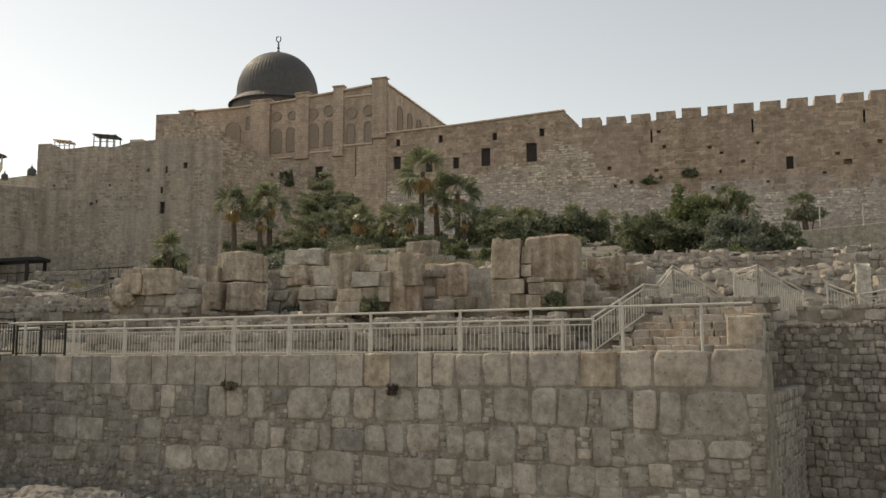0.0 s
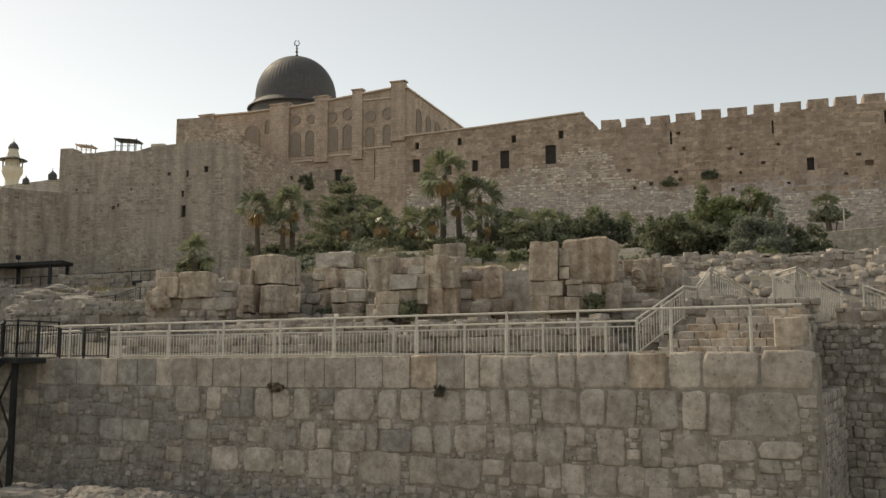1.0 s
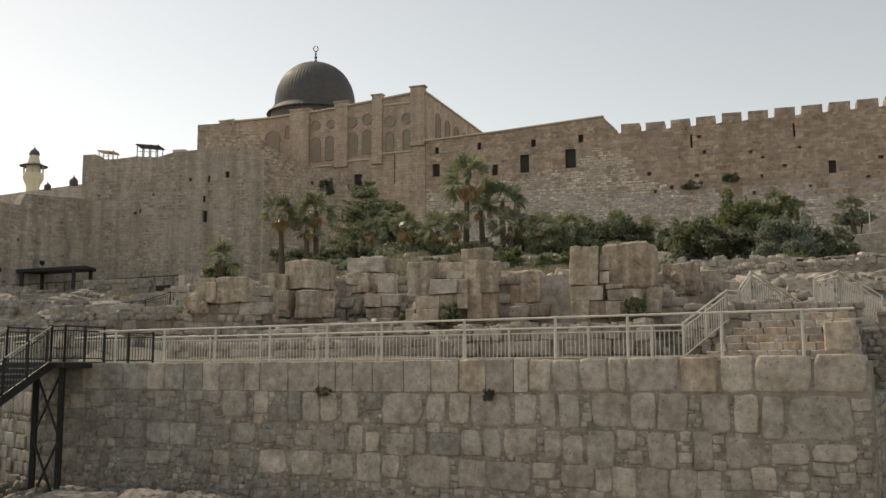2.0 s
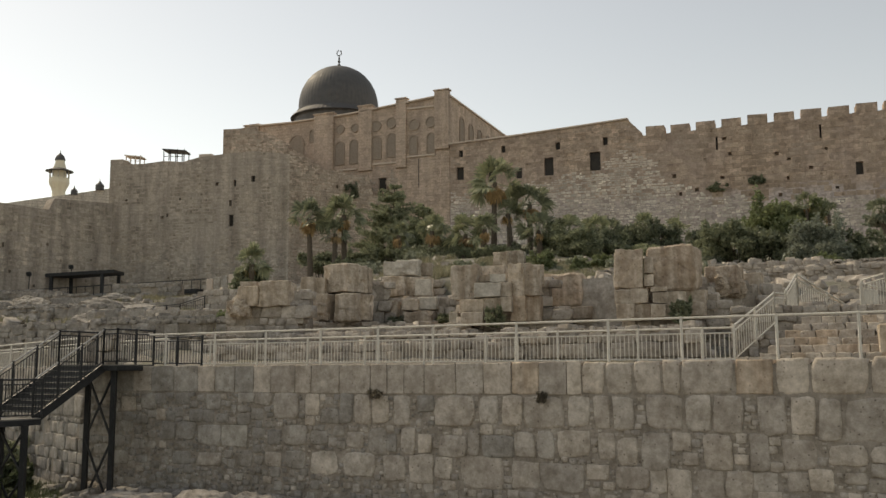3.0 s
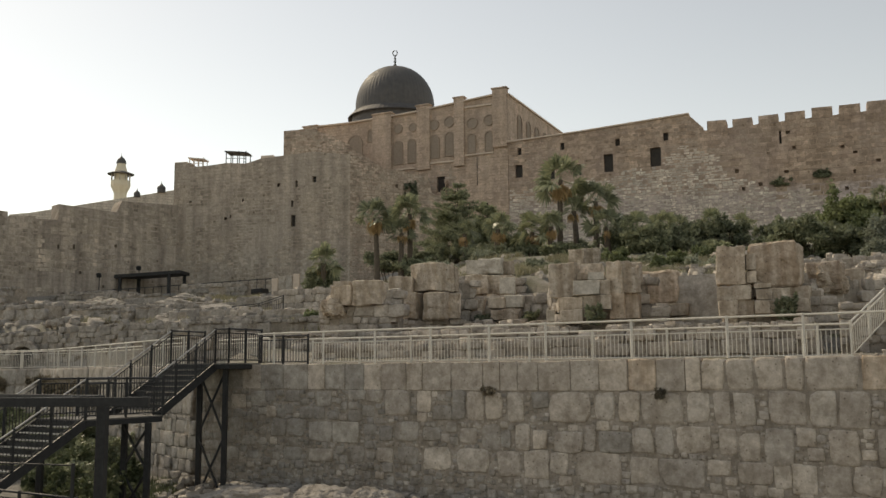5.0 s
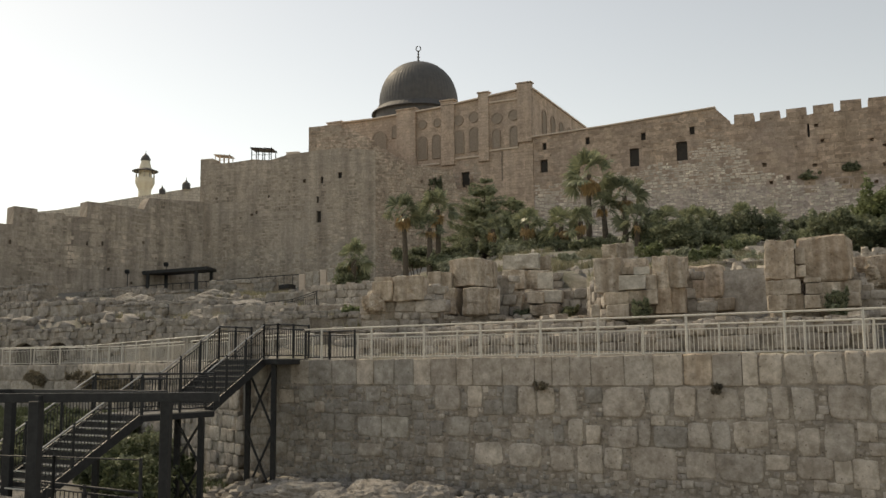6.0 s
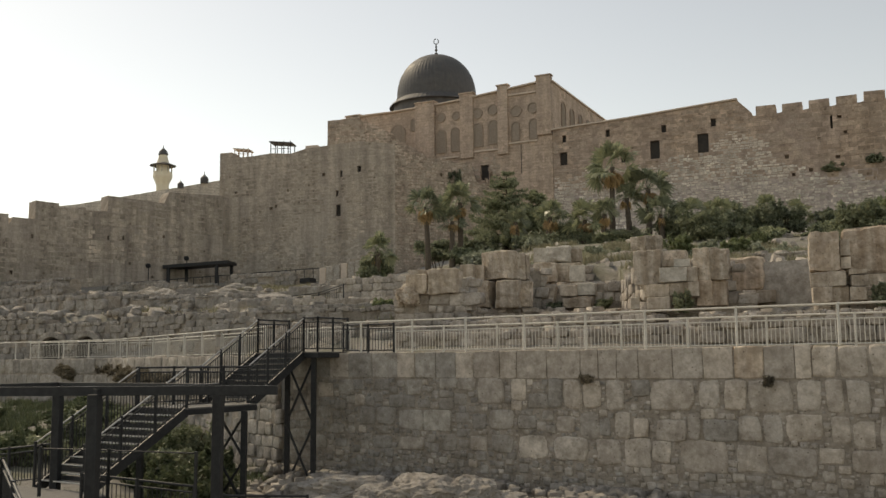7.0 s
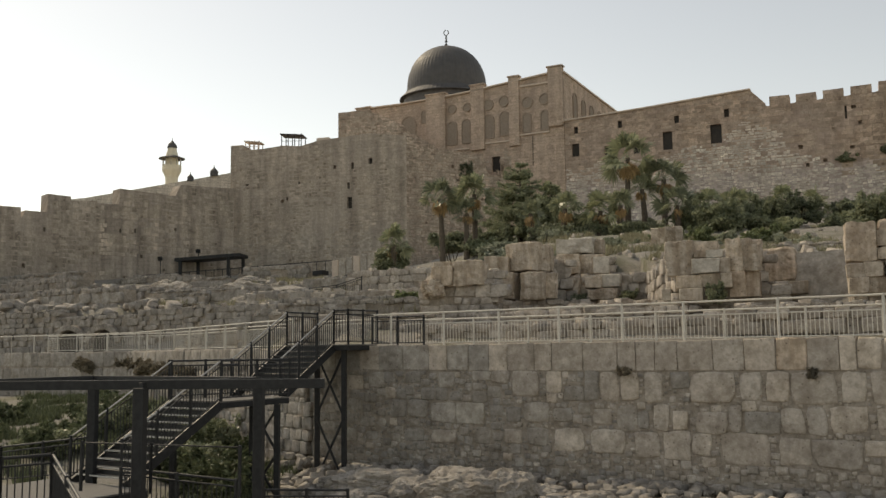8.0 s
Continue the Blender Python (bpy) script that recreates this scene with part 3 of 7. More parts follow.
def crenels(s0, s1, step, width, floor_z, high, rnd):
    prof = []
    s = s0
    while s + width < s1:
        z = floor_z(s)
        j = rnd.uniform(-0.12, 0.1)
        prof += [(s, z), (s + 0.01, z + high + j), (s + width + 0.1, z + high + j * 0.6), (s + width + 0.11, z)]
        s += step
    return prof


def pock_holes(rnd, count, s0, s1, z0, z1, taken):
    out = []
    while len(out) < count:
        s, z = rnd.uniform(s0, s1), rnd.uniform(z0, z1)
        w, h = rnd.uniform(0.25, 0.5), rnd.uniform(0.25, 0.55)
        if all(s + w + 0.1 < a or s - 0.1 > b for a, b, *_ in taken + out):
            out.append((s, s + w, z, z + h))
    return out


# long south wall of the esplanade: the block beside the mosque and the battlements
rw = random.Random(3)
S0, S1 = (-7.3, 120.3), (72.0, 97.25)
floor_s = lambda s: 32.75 + 0.028 * (s - 24)
big_w = [(0.9, 1.9, 28.9, 30.6), (5.2, 6.2, 28.3, 29.9), (8.9, 9.7, 28.55, 30.0), (12.6, 13.8, 28.65, 30.95), (18.4, 19.75, 28.85, 31.25)]
small_w = [(1.25, 1.8, 31.9, 32.85), (7.0, 7.55, 32.05, 33.0), (14.1, 14.7, 31.9, 32.85), (20.1, 20.7, 32.0, 33.0)]
slots = [(33.6, 33.85, 30.3, 31.9), (45.2, 45.42, 30.8, 32.4), (48.85, 49.65, 26.2, 27.7), (55.0, 55.9, 26.4, 27.0), (57.25, 57.5, 31.1, 32.6)]
pocks = [(35.0, 29.5), (40.25, 29.1), (41.5, 28.4), (41.4, 26.1), (45.65, 29.3), (54.1, 27.5), (33.95, 26.7), (34.45, 25.8), (31.0, 25.4), (40.4, 24.2), (52.7, 25.4), (34.35, 31.4), (46.6, 24.7), (43.85, 27.2), (58.6, 28.6), (28.4, 27.2), (29.1, 25.0), (59.8, 25.6)]
south_holes = big_w + small_w + slots
south_holes += [(a, a + rw.uniform(0.3, 0.55), z, z + rw.uniform(0.3, 0.5)) for a, z in pocks if all(a + 0.6 < h[0] or a - 0.05 > h[1] for h in south_holes)]
south_prof = [(0, 33.7), (10, 34.15), (23.2, 35.0), (24.9, 33.2), (24.95, 32.8)] + crenels(25.4, 82.4, 2.98, 2.15, floor_s, 1.05, rw) + [(83, 34.7)]
WALL_SOUTH, SFRAME = profile_wall("wall_south", S0, S1, 18.0, south_prof, south_holes, 2.2, M_SOUTH, "tall weathered limestone wall with battlements and small windows")
bm = bmesh.new()
for s0, s1, z in ((-0.1, 23.3, 0),):
    for k in range(12):
        a, b = s0 + (s1 - s0) * k / 12, s0 + (s1 - s0) * (k + 1) / 12
        za, zb = interp(a, (0, 10, 23.2), (33.7, 34.15, 35.0)), interp(b, (0, 10, 23.2), (33.7, 34.15, 35.0))
        p, d, bk = SFRAME
        c = p + d * (a + b) / 2 + bk * 0.4 + Vector((0, 0, (za + zb) / 2 + 0.09))
        box_into(bm, Matrix.Translation(c) @ Matrix.Rotation(math.atan2(d.y, d.x), 4, "Z") @ Matrix.Rotation(-math.atan2(zb - za, b - a), 4, "Y"), (b - a, 1.3, 0.18), 0.03)
part("coping", bm, M_TRIM, WALL_SOUTH)



def south_patch(s, z):
    """Where the lower wall shows pale rubble under the smoother upper facing."""
    edge = interp(s, (0, 5, 12, 18, 22, 24.5, 27, 32, 40, 60), (27.2, 27.6, 27.4, 28.9, 30.6, 31.0, 28.0, 24.6, 23.4, 23.0))
    return z < edge + 1.3 * noise.noise((s * 0.35, z * 0.5, 2.0)) + 0.5 * noise.noise((s * 1.3, z * 1.3, 7.0))


rf = random.Random(41)
face_stones(WALL_SOUTH, SFRAME, 0.1, 82.9, 20.0, south_prof, south_holes, rf, (0.25, 0.75), (0.2, 0.42), M_SOUTH_PALE, 0.045, 0.2, south_patch)
face_stones(WALL_SOUTH, SFRAME, 24.4, 82.9, 20.0, south_prof, south_holes, rf, (0.4, 1.6), (0.4, 0.8), M_SOUTH_STONE, 0.028, 0.12, lambda s, z: not south_patch(s, z) and noise.noise((s * 0.3, z * 0.3, 4.0)) > -0.22)
face_stones(WALL_SOUTH, SFRAME, 0.1, 24.3, 20.0, south_prof, south_holes, rf, (0.5, 1.1), (0.35, 0.5), M_SOUTH_STONE, 0.012, 0.4, lambda s, z: not south_patch(s, z))

# mosque: facade, side wall and dome
MOSQUE = thing("mosque", (-20, 130, 24), "limestone mosque with a grey lead dome above the wall", "mosque")
Q0, Q1 = (-40.0, 131.9), (-7.35, 120.4)
qd = (Vector(Q1) - Vector(Q0)).normalized()
qa = math.degrees(math.atan2(qd.y, qd.x))
QL = (Vector(Q1) - Vector(Q0)).length
fac_prof = [(0, 38.9), (4.8, 39.05), (5.0, 39.2), (10.5, 39.1), (20, 39.35), (QL, 40.5)]
fac_holes = [(24.2, 25.45, 28.0, 30.1)]
FACADE, QF = profile_wall("facade", Q0, Q1, 20.0, fac_prof, fac_holes, 1.6, M_MOSQUE, "", parent=MOSQUE)


def on_facade(s, z, out=0.0):
    p, d, bk = QF
    return p + d * s - bk * out + Vector((0, 0, z))


QR = Matrix.Rotation(radians(qa), 4, "Z")
for s, w, zt, out in ((QL - 1.0, 2.0, 41.1, 0.45), (QL - 6.9, 1.5, 40.6, 0.4), (QL - 12.3, 2.0, 40.2, 0.4), (QL - 18.7, 3.0, 39.75, 0.5), (QL - 30.6, 2.4, 39.35, 0.4)):
    bm = bmesh.new()
    foot = 33.2 if s > QL - 2 else 31.2
    box_into(bm, Matrix.Translation(on_facade(s, (zt + foot) / 2, out / 2 - 0.2)) @ QR, (w, out + 0.4, zt - foot), 0.05)
    box_into(bm, Matrix.Translation(on_facade(s, zt + 0.1, out / 2 - 0.2)) @ QR, (w + 0.25, out + 0.65, 0.2), 0.03)
    uvl = bm.loops.layers.uv.new("UVMap")
    for f in bm.faces:
        for lp in f.loops:
            lp[uvl].uv = ((lp.vert.co - QF[0]).dot(QF[1]), lp.vert.co.z)
    part("pilaster", bm, M_MOSQUE, MOSQUE)
for k in range(20):
    bm = bmesh.new()
    a, b = QL * k / 20, QL * (k + 1) / 20
    za, zb = [interp(s, [p[0] for p in fac_prof], [p[1] for p in fac_prof]) for s in (a, b)]
    box_into(bm, Matrix.Translation(on_facade((a + b) / 2, (za + zb) / 2 + 0.1, 0.05)) @ QR @ Matrix.Rotation(-math.atan2(zb - za, b - a), 4, "Y"), (b - a, 0.7, 0.2), 0.03)
    part("coping_stone", bm, M_TRIM, MOSQUE)


def arch_outline(w, h, n=9):
    r = w / 2
    pts = [(-r, 0), (r, 0)]
    pts += [(r * math.cos(math.pi * k / n), h - r + r * 1.12 * math.sin(math.pi * k / n)) for k in range(n + 1)]
    return pts


def facade_window(s, z, w, h, arched=True, frame_m=None, origin=None):
    """A stone-framed lattice window; arched or round."""
    frame_m = frame_m or (Matrix.Translation(on_facade(s, z)) @ QR)
    out = arch_outline(w, h) if arched else [(w / 2 * math.cos(2 * math.pi * k / 18), w / 2 + w / 2 * math.sin(2 * math.pi * k / 18)) for k in range(18)]
    cx, cz = 0.0, (h / 2 if arched else w / 2)
    ow = [(x + (x - cx) * 0.13 / (w / 2), y + (y - cz) * 0.13 / (h / 2 if arched else w / 2)) for x, y in out]
    n = len(out)
    bm = bmesh.new()
    v_in = [bm.verts.new((x, -0.16, y)) for x, y in out]
    v_ou = [bm.verts.new((x, -0.16, y)) for x, y in ow]
    v_ib = [bm.verts.new((x, 0.02, y)) for x, y in out]
    v_ob = [bm.verts.new((x, 0.02, y)) for x, y in ow]
    for k in range(n):
        j = (k + 1) % n
        bm.faces.new((v_in[k], v_in[j], v_ou[j], v_ou[k]))
        bm.faces.new((v_in[j], v_in[k], v_ib[k], v_ib[j]))
        bm.faces.new((v_ou[k], v_ou[j], v_ob[j], v_ob[k]))
    bmesh.ops.transform(bm, matrix=frame_m, verts=bm.verts)
    bmesh.ops.recalc_face_normals(bm, faces=bm.faces)
    fr = part("window", bm, M_OLD, MOSQUE)
    bm = bmesh.new()
    bm.faces.new([bm.verts.new((x, -0.02, y)) for x, y in out])
    r = bmesh.ops.extrude_face_region(bm, geom=bm.faces[:])
    bmesh.ops.translate(bm, verts=[g for g in r["geom"] if isinstance(g, bmesh.types.BMVert)], vec=(0, -0.03, 0))
    if arched and w > 1.0:
        for k in (-1, 0, 1):
            box_into(bm, Matrix.Translation((k * w * 0.25, -0.06, h * 0.45)), (0.06, 0.05, h * 0.88))
        for k in range(1, 5):
            box_into(bm, Matrix.Translation((0, -0.06, h * 0.18 * k)), (w * 0.96, 0.05, 0.06))
    bmesh.ops.transform(bm, matrix=frame_m, verts=bm.verts)
    bmesh.ops.recalc_face_normals(bm, faces=bm.faces)
    part("pane", bm, M_PANE, fr)


for s, z, w, h in ((QL - 2.63, 32.95, 1.0, 2.5), (QL - 5.17, 32.95, 1.0, 2.4), (QL - 8.4, 32.9, 1.26, 3.05), (QL - 10.74, 32.77, 1.4, 3.0), (QL - 14.11, 32.5, 1.15, 3.1), (QL - 16.3, 32.5, 1.28, 3.05), (QL - 23.2, 33.9, 2.2, 3.15), (QL - 20.7, 36.1, 0.7, 1.6)):
    facade_window(s, z, w, h)
for s, z, w in ((QL - 2.64, 36.45, 1.28), (QL - 5.06, 36.25, 1.36), (QL - 8.44, 36.9, 1.28), (QL - 10.75, 36.7, 1.3), (QL - 13.98, 36.9, 1.0), (QL - 16.27, 36.9, 1.1)):
    facade_window(s, z, w, w, False)
# recessed bays give the wall its shelves
for s, w, z in ((QL - 4.2, 4.4, 32.6), (QL - 9.6, 4.2, 32.0), (QL - 15.7, 4.0, 31.6), (QL - 4.2, 4.4, 39.2)):
    bm = bmesh.new()
    box_into(bm, Matrix.Translation(on_facade(s, z, 0.1)) @ QR, (w, 0.3, 0.22), 0.04)
    part("string_course", bm, M_TRIM, MOSQUE)
bm = bmesh.new()
tube_into(bm, on_facade(QL - 4.4, 28.4, 0.08), on_facade(QL - 4.4, 32.3, 0.08), 0.04, 6)
part("drainpipe", bm, M_METAL_DARK, MOSQUE, "thin dark drainpipe")
# side wall running back from the corner
side_d = Vector((0.33, 0.944, 0)).normalized()
SIDE1 = (Q1[0] + side_d.x * 34, Q1[1] + side_d.y * 34)
SIDE, SDF = profile_wall("side_wall", Q1, SIDE1, 25.0, [(0, 40.4), (34, 40.2)], [], 1.2, M_MOSQUE, "", parent=MOSQUE)
SR = Matrix.Rotation(math.atan2(side_d.y, side_d.x), 4, "Z")
for k in range(5):
    facade_window(0, 0, 1.5, 3.4, True, Matrix.Translation(SDF[0] + SDF[1] * (4.5 + 3.6 * k) + Vector((0, 0, 34.9))) @ SR)
bm = bmesh.new()
box_into(bm, Matrix.Translation(SDF[0] + SDF[1] * 17 + SDF[2] * 0.4 + Vector((0, 0, 40.4))) @ SR, (34, 1.3, 0.22), 0.03)
part("side_coping", bm, M_TRIM, MOSQUE)
bm = bmesh.new()
rc = Vector((Q0[0] + Q1[0], Q0[1] + Q1[1], 0)) / 2 + SDF[1] * 16.5
box_into(bm, Matrix.Translation(rc + Vector((0, 0, 38.2))) @ QR, (QL - 2, 30, 0.6))
part("roof", bm, M_TRIM, MOSQUE)


def build_dome(cx, cy, z0, r, h):
    """A ribbed lead dome on a low flared drum, with a crescent finial."""
    bm = bmesh.new()
    n = 192
    rings = []
    prof = [(r * 1.2, z0 - 1.6), (r * 1.19, z0 - 1.45), (r * 1.04, z0 - 0.62), (r * 1.035, z0 - 0.35), (r * 1.0, z0 - 0.3)]
    for k in range(23):
        a = math.pi / 2 * k / 22
        prof.append((r * (math.cos(a) ** 0.93 if k < 22 else 0.0) * (1 + 0.02 * math.sin(2 * a)), z0 + h * math.sin(a)))
    for pr, z in prof[:-1]:
        ring = []
        for i in range(n):
            rib = 1 + (0.006 if i % 3 == 0 else 0.0) * min(1.0, pr / (0.35 * r))
            ang = 2 * math.pi * i / n
            ring.append(bm.verts.new((cx + pr * rib * math.cos(ang), cy + pr * rib * math.sin(ang), z)))
        rings.append(ring)
    for a, b in zip(rings[:-1], rings[1:]):
        for i in range(n):
            bm.faces.new((a[i], a[(i + 1) % n], b[(i + 1) % n], b[i]))
    apex = bm.verts.new((cx, cy, prof[-1][1]))
    for i in range(n):
        bm.faces.new((rings[-1][i], rings[-1][(i + 1) % n], apex))
    dome = part("dome", bm, M_LEAD, MOSQUE, "dark grey ribbed lead dome")
    bm = bmesh.new()
    bmesh.ops.create_cone(bm, cap_ends=True, segments=48, radius1=r * 1.1, radius2=r * 1.1, depth=6, matrix=Matrix.Translation((cx, cy, z0 - 4.2)))
    part("drum", bm, M_LEAD, MOSQUE)
    bm = bmesh.new()
    zt = z0 + h
    tube_into(bm, (cx, cy, zt - 0.2), (cx, cy, zt + 1.9), 0.1)
    for dz, rr in ((0.35, 0.26), (0.95, 0.22), (1.45, 0.17)):
        bmesh.ops.create_uvsphere(bm, u_segments=10, v_segments=8, radius=rr, matrix=Matrix.Translation((cx, cy, zt + dz)))
    for k in range(16):
        a0, a1 = radians(-75 + 330 * k / 16 + 180), radians(-75 + 330 * (k + 1) / 16 + 180)
        c = Vector((cx, cy, zt + 2.35))
        tube_into(bm, c + Vector((0.36 * math.cos(a0 - 0.2), 0, 0.42 * math.sin(a0 - 0.2))), c + Vector((0.36 * math.cos(a1 - 0.2), 0, 0.42 * math.sin(a1 - 0.2))), 0.075, 6)
    part("finial", bm, M_LEAD, dome, "crescent finial")


build_dome(-25.1, 139.0, 43.9, 6.05, 6.8)

# tower block and old rough wall in front of the mosque's west end
rt = random.Random(11)
TOWER_PROF = [(0, 31.65), (1.75, 31.6), (1.78, 30.95), (4.8, 30.97), (7.5, 31.2), (10.2, 30.95), (12.3, 31.45), (16.7, 31.8), (20, 31.9), (24.6, 31.3)]
TOWER_HOLES = [(16.65, 17.3, 22.35, 23.85), (16.66, 17.0, 24.9, 25.75), (17.22, 17.55, 27.45, 28.3), (19.55, 20.1, 27.95, 28.75)] + pock_holes(rt, 5, 1, 15, 18, 28, [])
OLD_PROF = [(0, 31.3), (1.2, 31.2), (1.5, 30.6), (4, 30.4), (4.3, 29.9), (7, 30.0), (9, 29.6), (11.2, 29.9), (11.5, 28.6), (12.0, 27.2), (15, 27.0)]
OLD_HOLES = pock_holes(rt, 8, 0.5, 14, 20, 29, [])
UPPER_PROF = [(0, 36.3), (4.4, 36.6), (4.6, 36.2), (6.5, 35.6), (9.0, 34.2), (9.3, 33.6), (11.5, 32.4), (13.5, 31.0)]
TOWER, TF = profile_wall("tower_wall", (-51.6, 117.6), (-27.2, 114.1), 8.0,
                         TOWER_PROF, TOWER_HOLES, 14.0, M_TOWER,
                         "weathered grey limestone tower wall with slit windows")
OLD, OF = profile_wall("old_wall", (-27.25, 114.15), (-15.2, 122.6), 14.0,
                       OLD_PROF, OLD_HOLES, 2.0, M_OLD,
                       "ragged old rubble wall below the mosque", inset=0.3)
UPPER, UF = profile_wall("upper_wall", (-37.6, 120.5), (-24.2, 121.5), 28.0, UPPER_PROF, [], 4.0, M_OLD,
                         "stepped old wall climbing to the mosque")
for s0, s1, zz, hh in ((0, 1.75, 31.6, 0.12), (12.35, 14.1, 31.45, 0.42)):
    bm = bmesh.new()
    p, d, bk = TF
    box_into(bm, Matrix.Translation(p + d * (s0 + s1) / 2 + bk * 1.0 + Vector((0, 0, zz + hh / 2))) @ Matrix.Rotation(math.atan2(d.y, d.x), 4, "Z"), (s1 - s0, 2.0, hh), 0.05)
    part("parapet_block", bm, M_TRIM, TOWER)

face_stones(TOWER, TF, 0.0, 24.5, 9.0, TOWER_PROF, TOWER_HOLES, rf, (0.4, 1.0), (0.3, 0.5), M_TOWER_STONE, 0.02, 0.25, lambda s, z: noise.noise((s * 0.22, z * 0.22, 9.0)) > -0.12)
face_stones(OLD, OF, 0.0, 14.6, 15.0, OLD_PROF, OLD_HOLES, rf, (0.3, 0.9), (0.25, 0.5), M_OLD_STONE, 0.05, 0.2)
face_stones(FACADE, QF, 12.0, QL - 7.5, 21.0, [(0, 31.6), (QL, 32.0)], fac_holes, rf, (0.3, 0.8), (0.22, 0.45), M_OLD_STONE, 0.05, 0.25, lambda s, z: z < 30.2 + 2.2 * noise.noise((s * 0.4, 1.0, 0.0)) + noise.noise((s * 1.5, z, 0.0)))
face_stones(UPPER, UF, 0.0, 13.4, 28.2, UPPER_PROF, [], rf, (0.4, 0.9), (0.3, 0.5), M_OLD_STONE, 0.03, 0.25)

# west wall with broken battlements, coming down towards the viewer
rw2 = random.Random(5)
w_floor = lambda s: 14.6 + 0.215 * s
west_prof = [(0, 15.0)]
s = 6.0
while s < 21:
    mh, mw = rw2.uniform(1.1, 1.9), rw2.uniform(2.4, 3.2)
    west_prof += [(s, w_floor(s)), (s + 0.02, w_floor(s) + mh), (s + mw, w_floor(s) + mh + 0.1), (s + mw + 0.02, w_floor(s) + 0.35)]
    s += mw + rw2.uniform(0.8, 1.6)
west_prof += [(24.0, 19.4), (24.02, 20.7), (26.45, 20.75), (26.5, 19.5), (26.95, 20.45), (29.36, 20.45), (29.38, 22.6), (32.07, 22.55), (32.1, 22.05), (35.2, 22.4), (35.3, 22.1), (37.95, 22.2), (37.97, 24.15), (45.3, 23.98), (46.0, 25.5), (56, 26.0)]
west_holes = pock_holes(rw2, 16, 8, 48, 12, 20, [])
WALL_WEST, WF = profile_wall("wall_west", (-84.6, 75.5), (-51.0, 117.5), 5.0, west_prof, west_holes, 2.0, M_WEST, "brown weathered city wall with broken battlements")
face_stones(WALL_WEST, WF, 0.0, 53.7, 6.0, west_prof, west_holes, rf, (0.5, 1.3), (0.4, 0.7), M_WEST_STONE, 0.03, 0.2, lambda s, z: noise.noise((s * 0.2, z * 0.25, 6.0)) > -0.15)


# ---- terrace wall in front ----
WD = Vector((0.898, -0.440, 0))
WB = Vector((0.440, 0.898, 0))
W0 = Vector((-16.2, 31.04, 0))
WANG = math.degrees(math.atan2(WD.y, WD.x))


def on_wall(x, z, back=0.0):
    """The point of the terrace wall's face at plan coordinate x and height z."""
    return Vector((x, 23.1 - 0.49 * x, z)) + WB * back


def core(name, p0, p1, z0, z1, thick, material, label, category="wall", inset=0.02):
    """A plain thick wall body; its facing stones are hung on it."""
    p0, p1 = Vector((*p0, 0)), Vector((*p1, 0))
    d = (p1 - p0).normalized()
    bk = Vector((-d.y, d.x, 0))
    bm = bmesh.new()
    c = (p0 + p1) / 2 + bk * (thick / 2 + inset) + Vector((0, 0, (z0 + z1) / 2))
    box_into(bm, Matrix.Translation(c) @ Matrix.Rotation(math.atan2(d.y, d.x), 4, "Z"), ((p1 - p0).length, thick, z1 - z0))
    return tagged(part(name, bm, material), label, category, "", "structure"), (p0, d, bk)


def stone_at(meshes, parent, frame_, s0, s1, z0, z1, rnd, proud=0.05, depth=0.5, gap=0.02, name="stone", tilt=1.0):
    """One facing stone between two joints and two beds."""
    p, d, bk = frame_
    w, h = s1 - s0 - gap, z1 - z0 - gap
    out = proud * rnd.uniform(0.3, 1.5)
    c = p + d * (s0 + s1) / 2 + bk * (depth / 2 - out) + Vector((0, 0, (z0 + z1) / 2))
    m = Matrix.Translation(c) @ Matrix.Rotation(math.atan2(d.y, d.x) + radians(rnd.uniform(-tilt, tilt)), 4, "Z") @ Matrix.Rotation(radians(rnd.uniform(-tilt, tilt)), 4, "Y")
    return piece(name, rnd.choice(meshes), parent, m @ Matrix.Diagonal((w, depth, h, 1)))


def courses_random(s0, s1, z0, z1, rnd, wmin, wmax):
    out, s = [], s0
    while s < s1 - 0.05:
        w = min(rnd.uniform(wmin, wmax), s1 - s)
        if s1 - (s + w) < wmin * 0.5:
            w = s1 - s
        out.append((s, s + w, z0, z1))
        s += w
    return out


def rubble_courses(frame_, s0, s1, z0, z1, rnd, hmin, hmax, wk=(0.8, 1.9), depth=0.4, proud=0.05):
    """Small uneven stones in rough courses: centre, size and turn of each."""
    p, d, bk = frame_
    rz = math.degrees(math.atan2(d.y, d.x))
    out, z = [], z0
    while z < z1 - 0.06:
        h = min(rnd.uniform(hmin, hmax), z1 - z)
        s = s0
        while s < s1:
            w = h * rnd.uniform(*wk)
            hh = h * rnd.uniform(0.86, 1.06)
            if rnd.random() > 0.025:
                c = p + d * (s + w / 2) + bk * (depth / 2 - proud * rnd.uniform(-0.6, 1.6)) + Vector((0, 0, z + h / 2 + rnd.uniform(-0.03, 0.03)))
                out.append((c, (w * 1.02, depth, hh * 1.04), rz + rnd.uniform(-6, 6)))
            s += w
        z += h
    return out


def s_of(x):
    return (x + 16.2) / 0.898


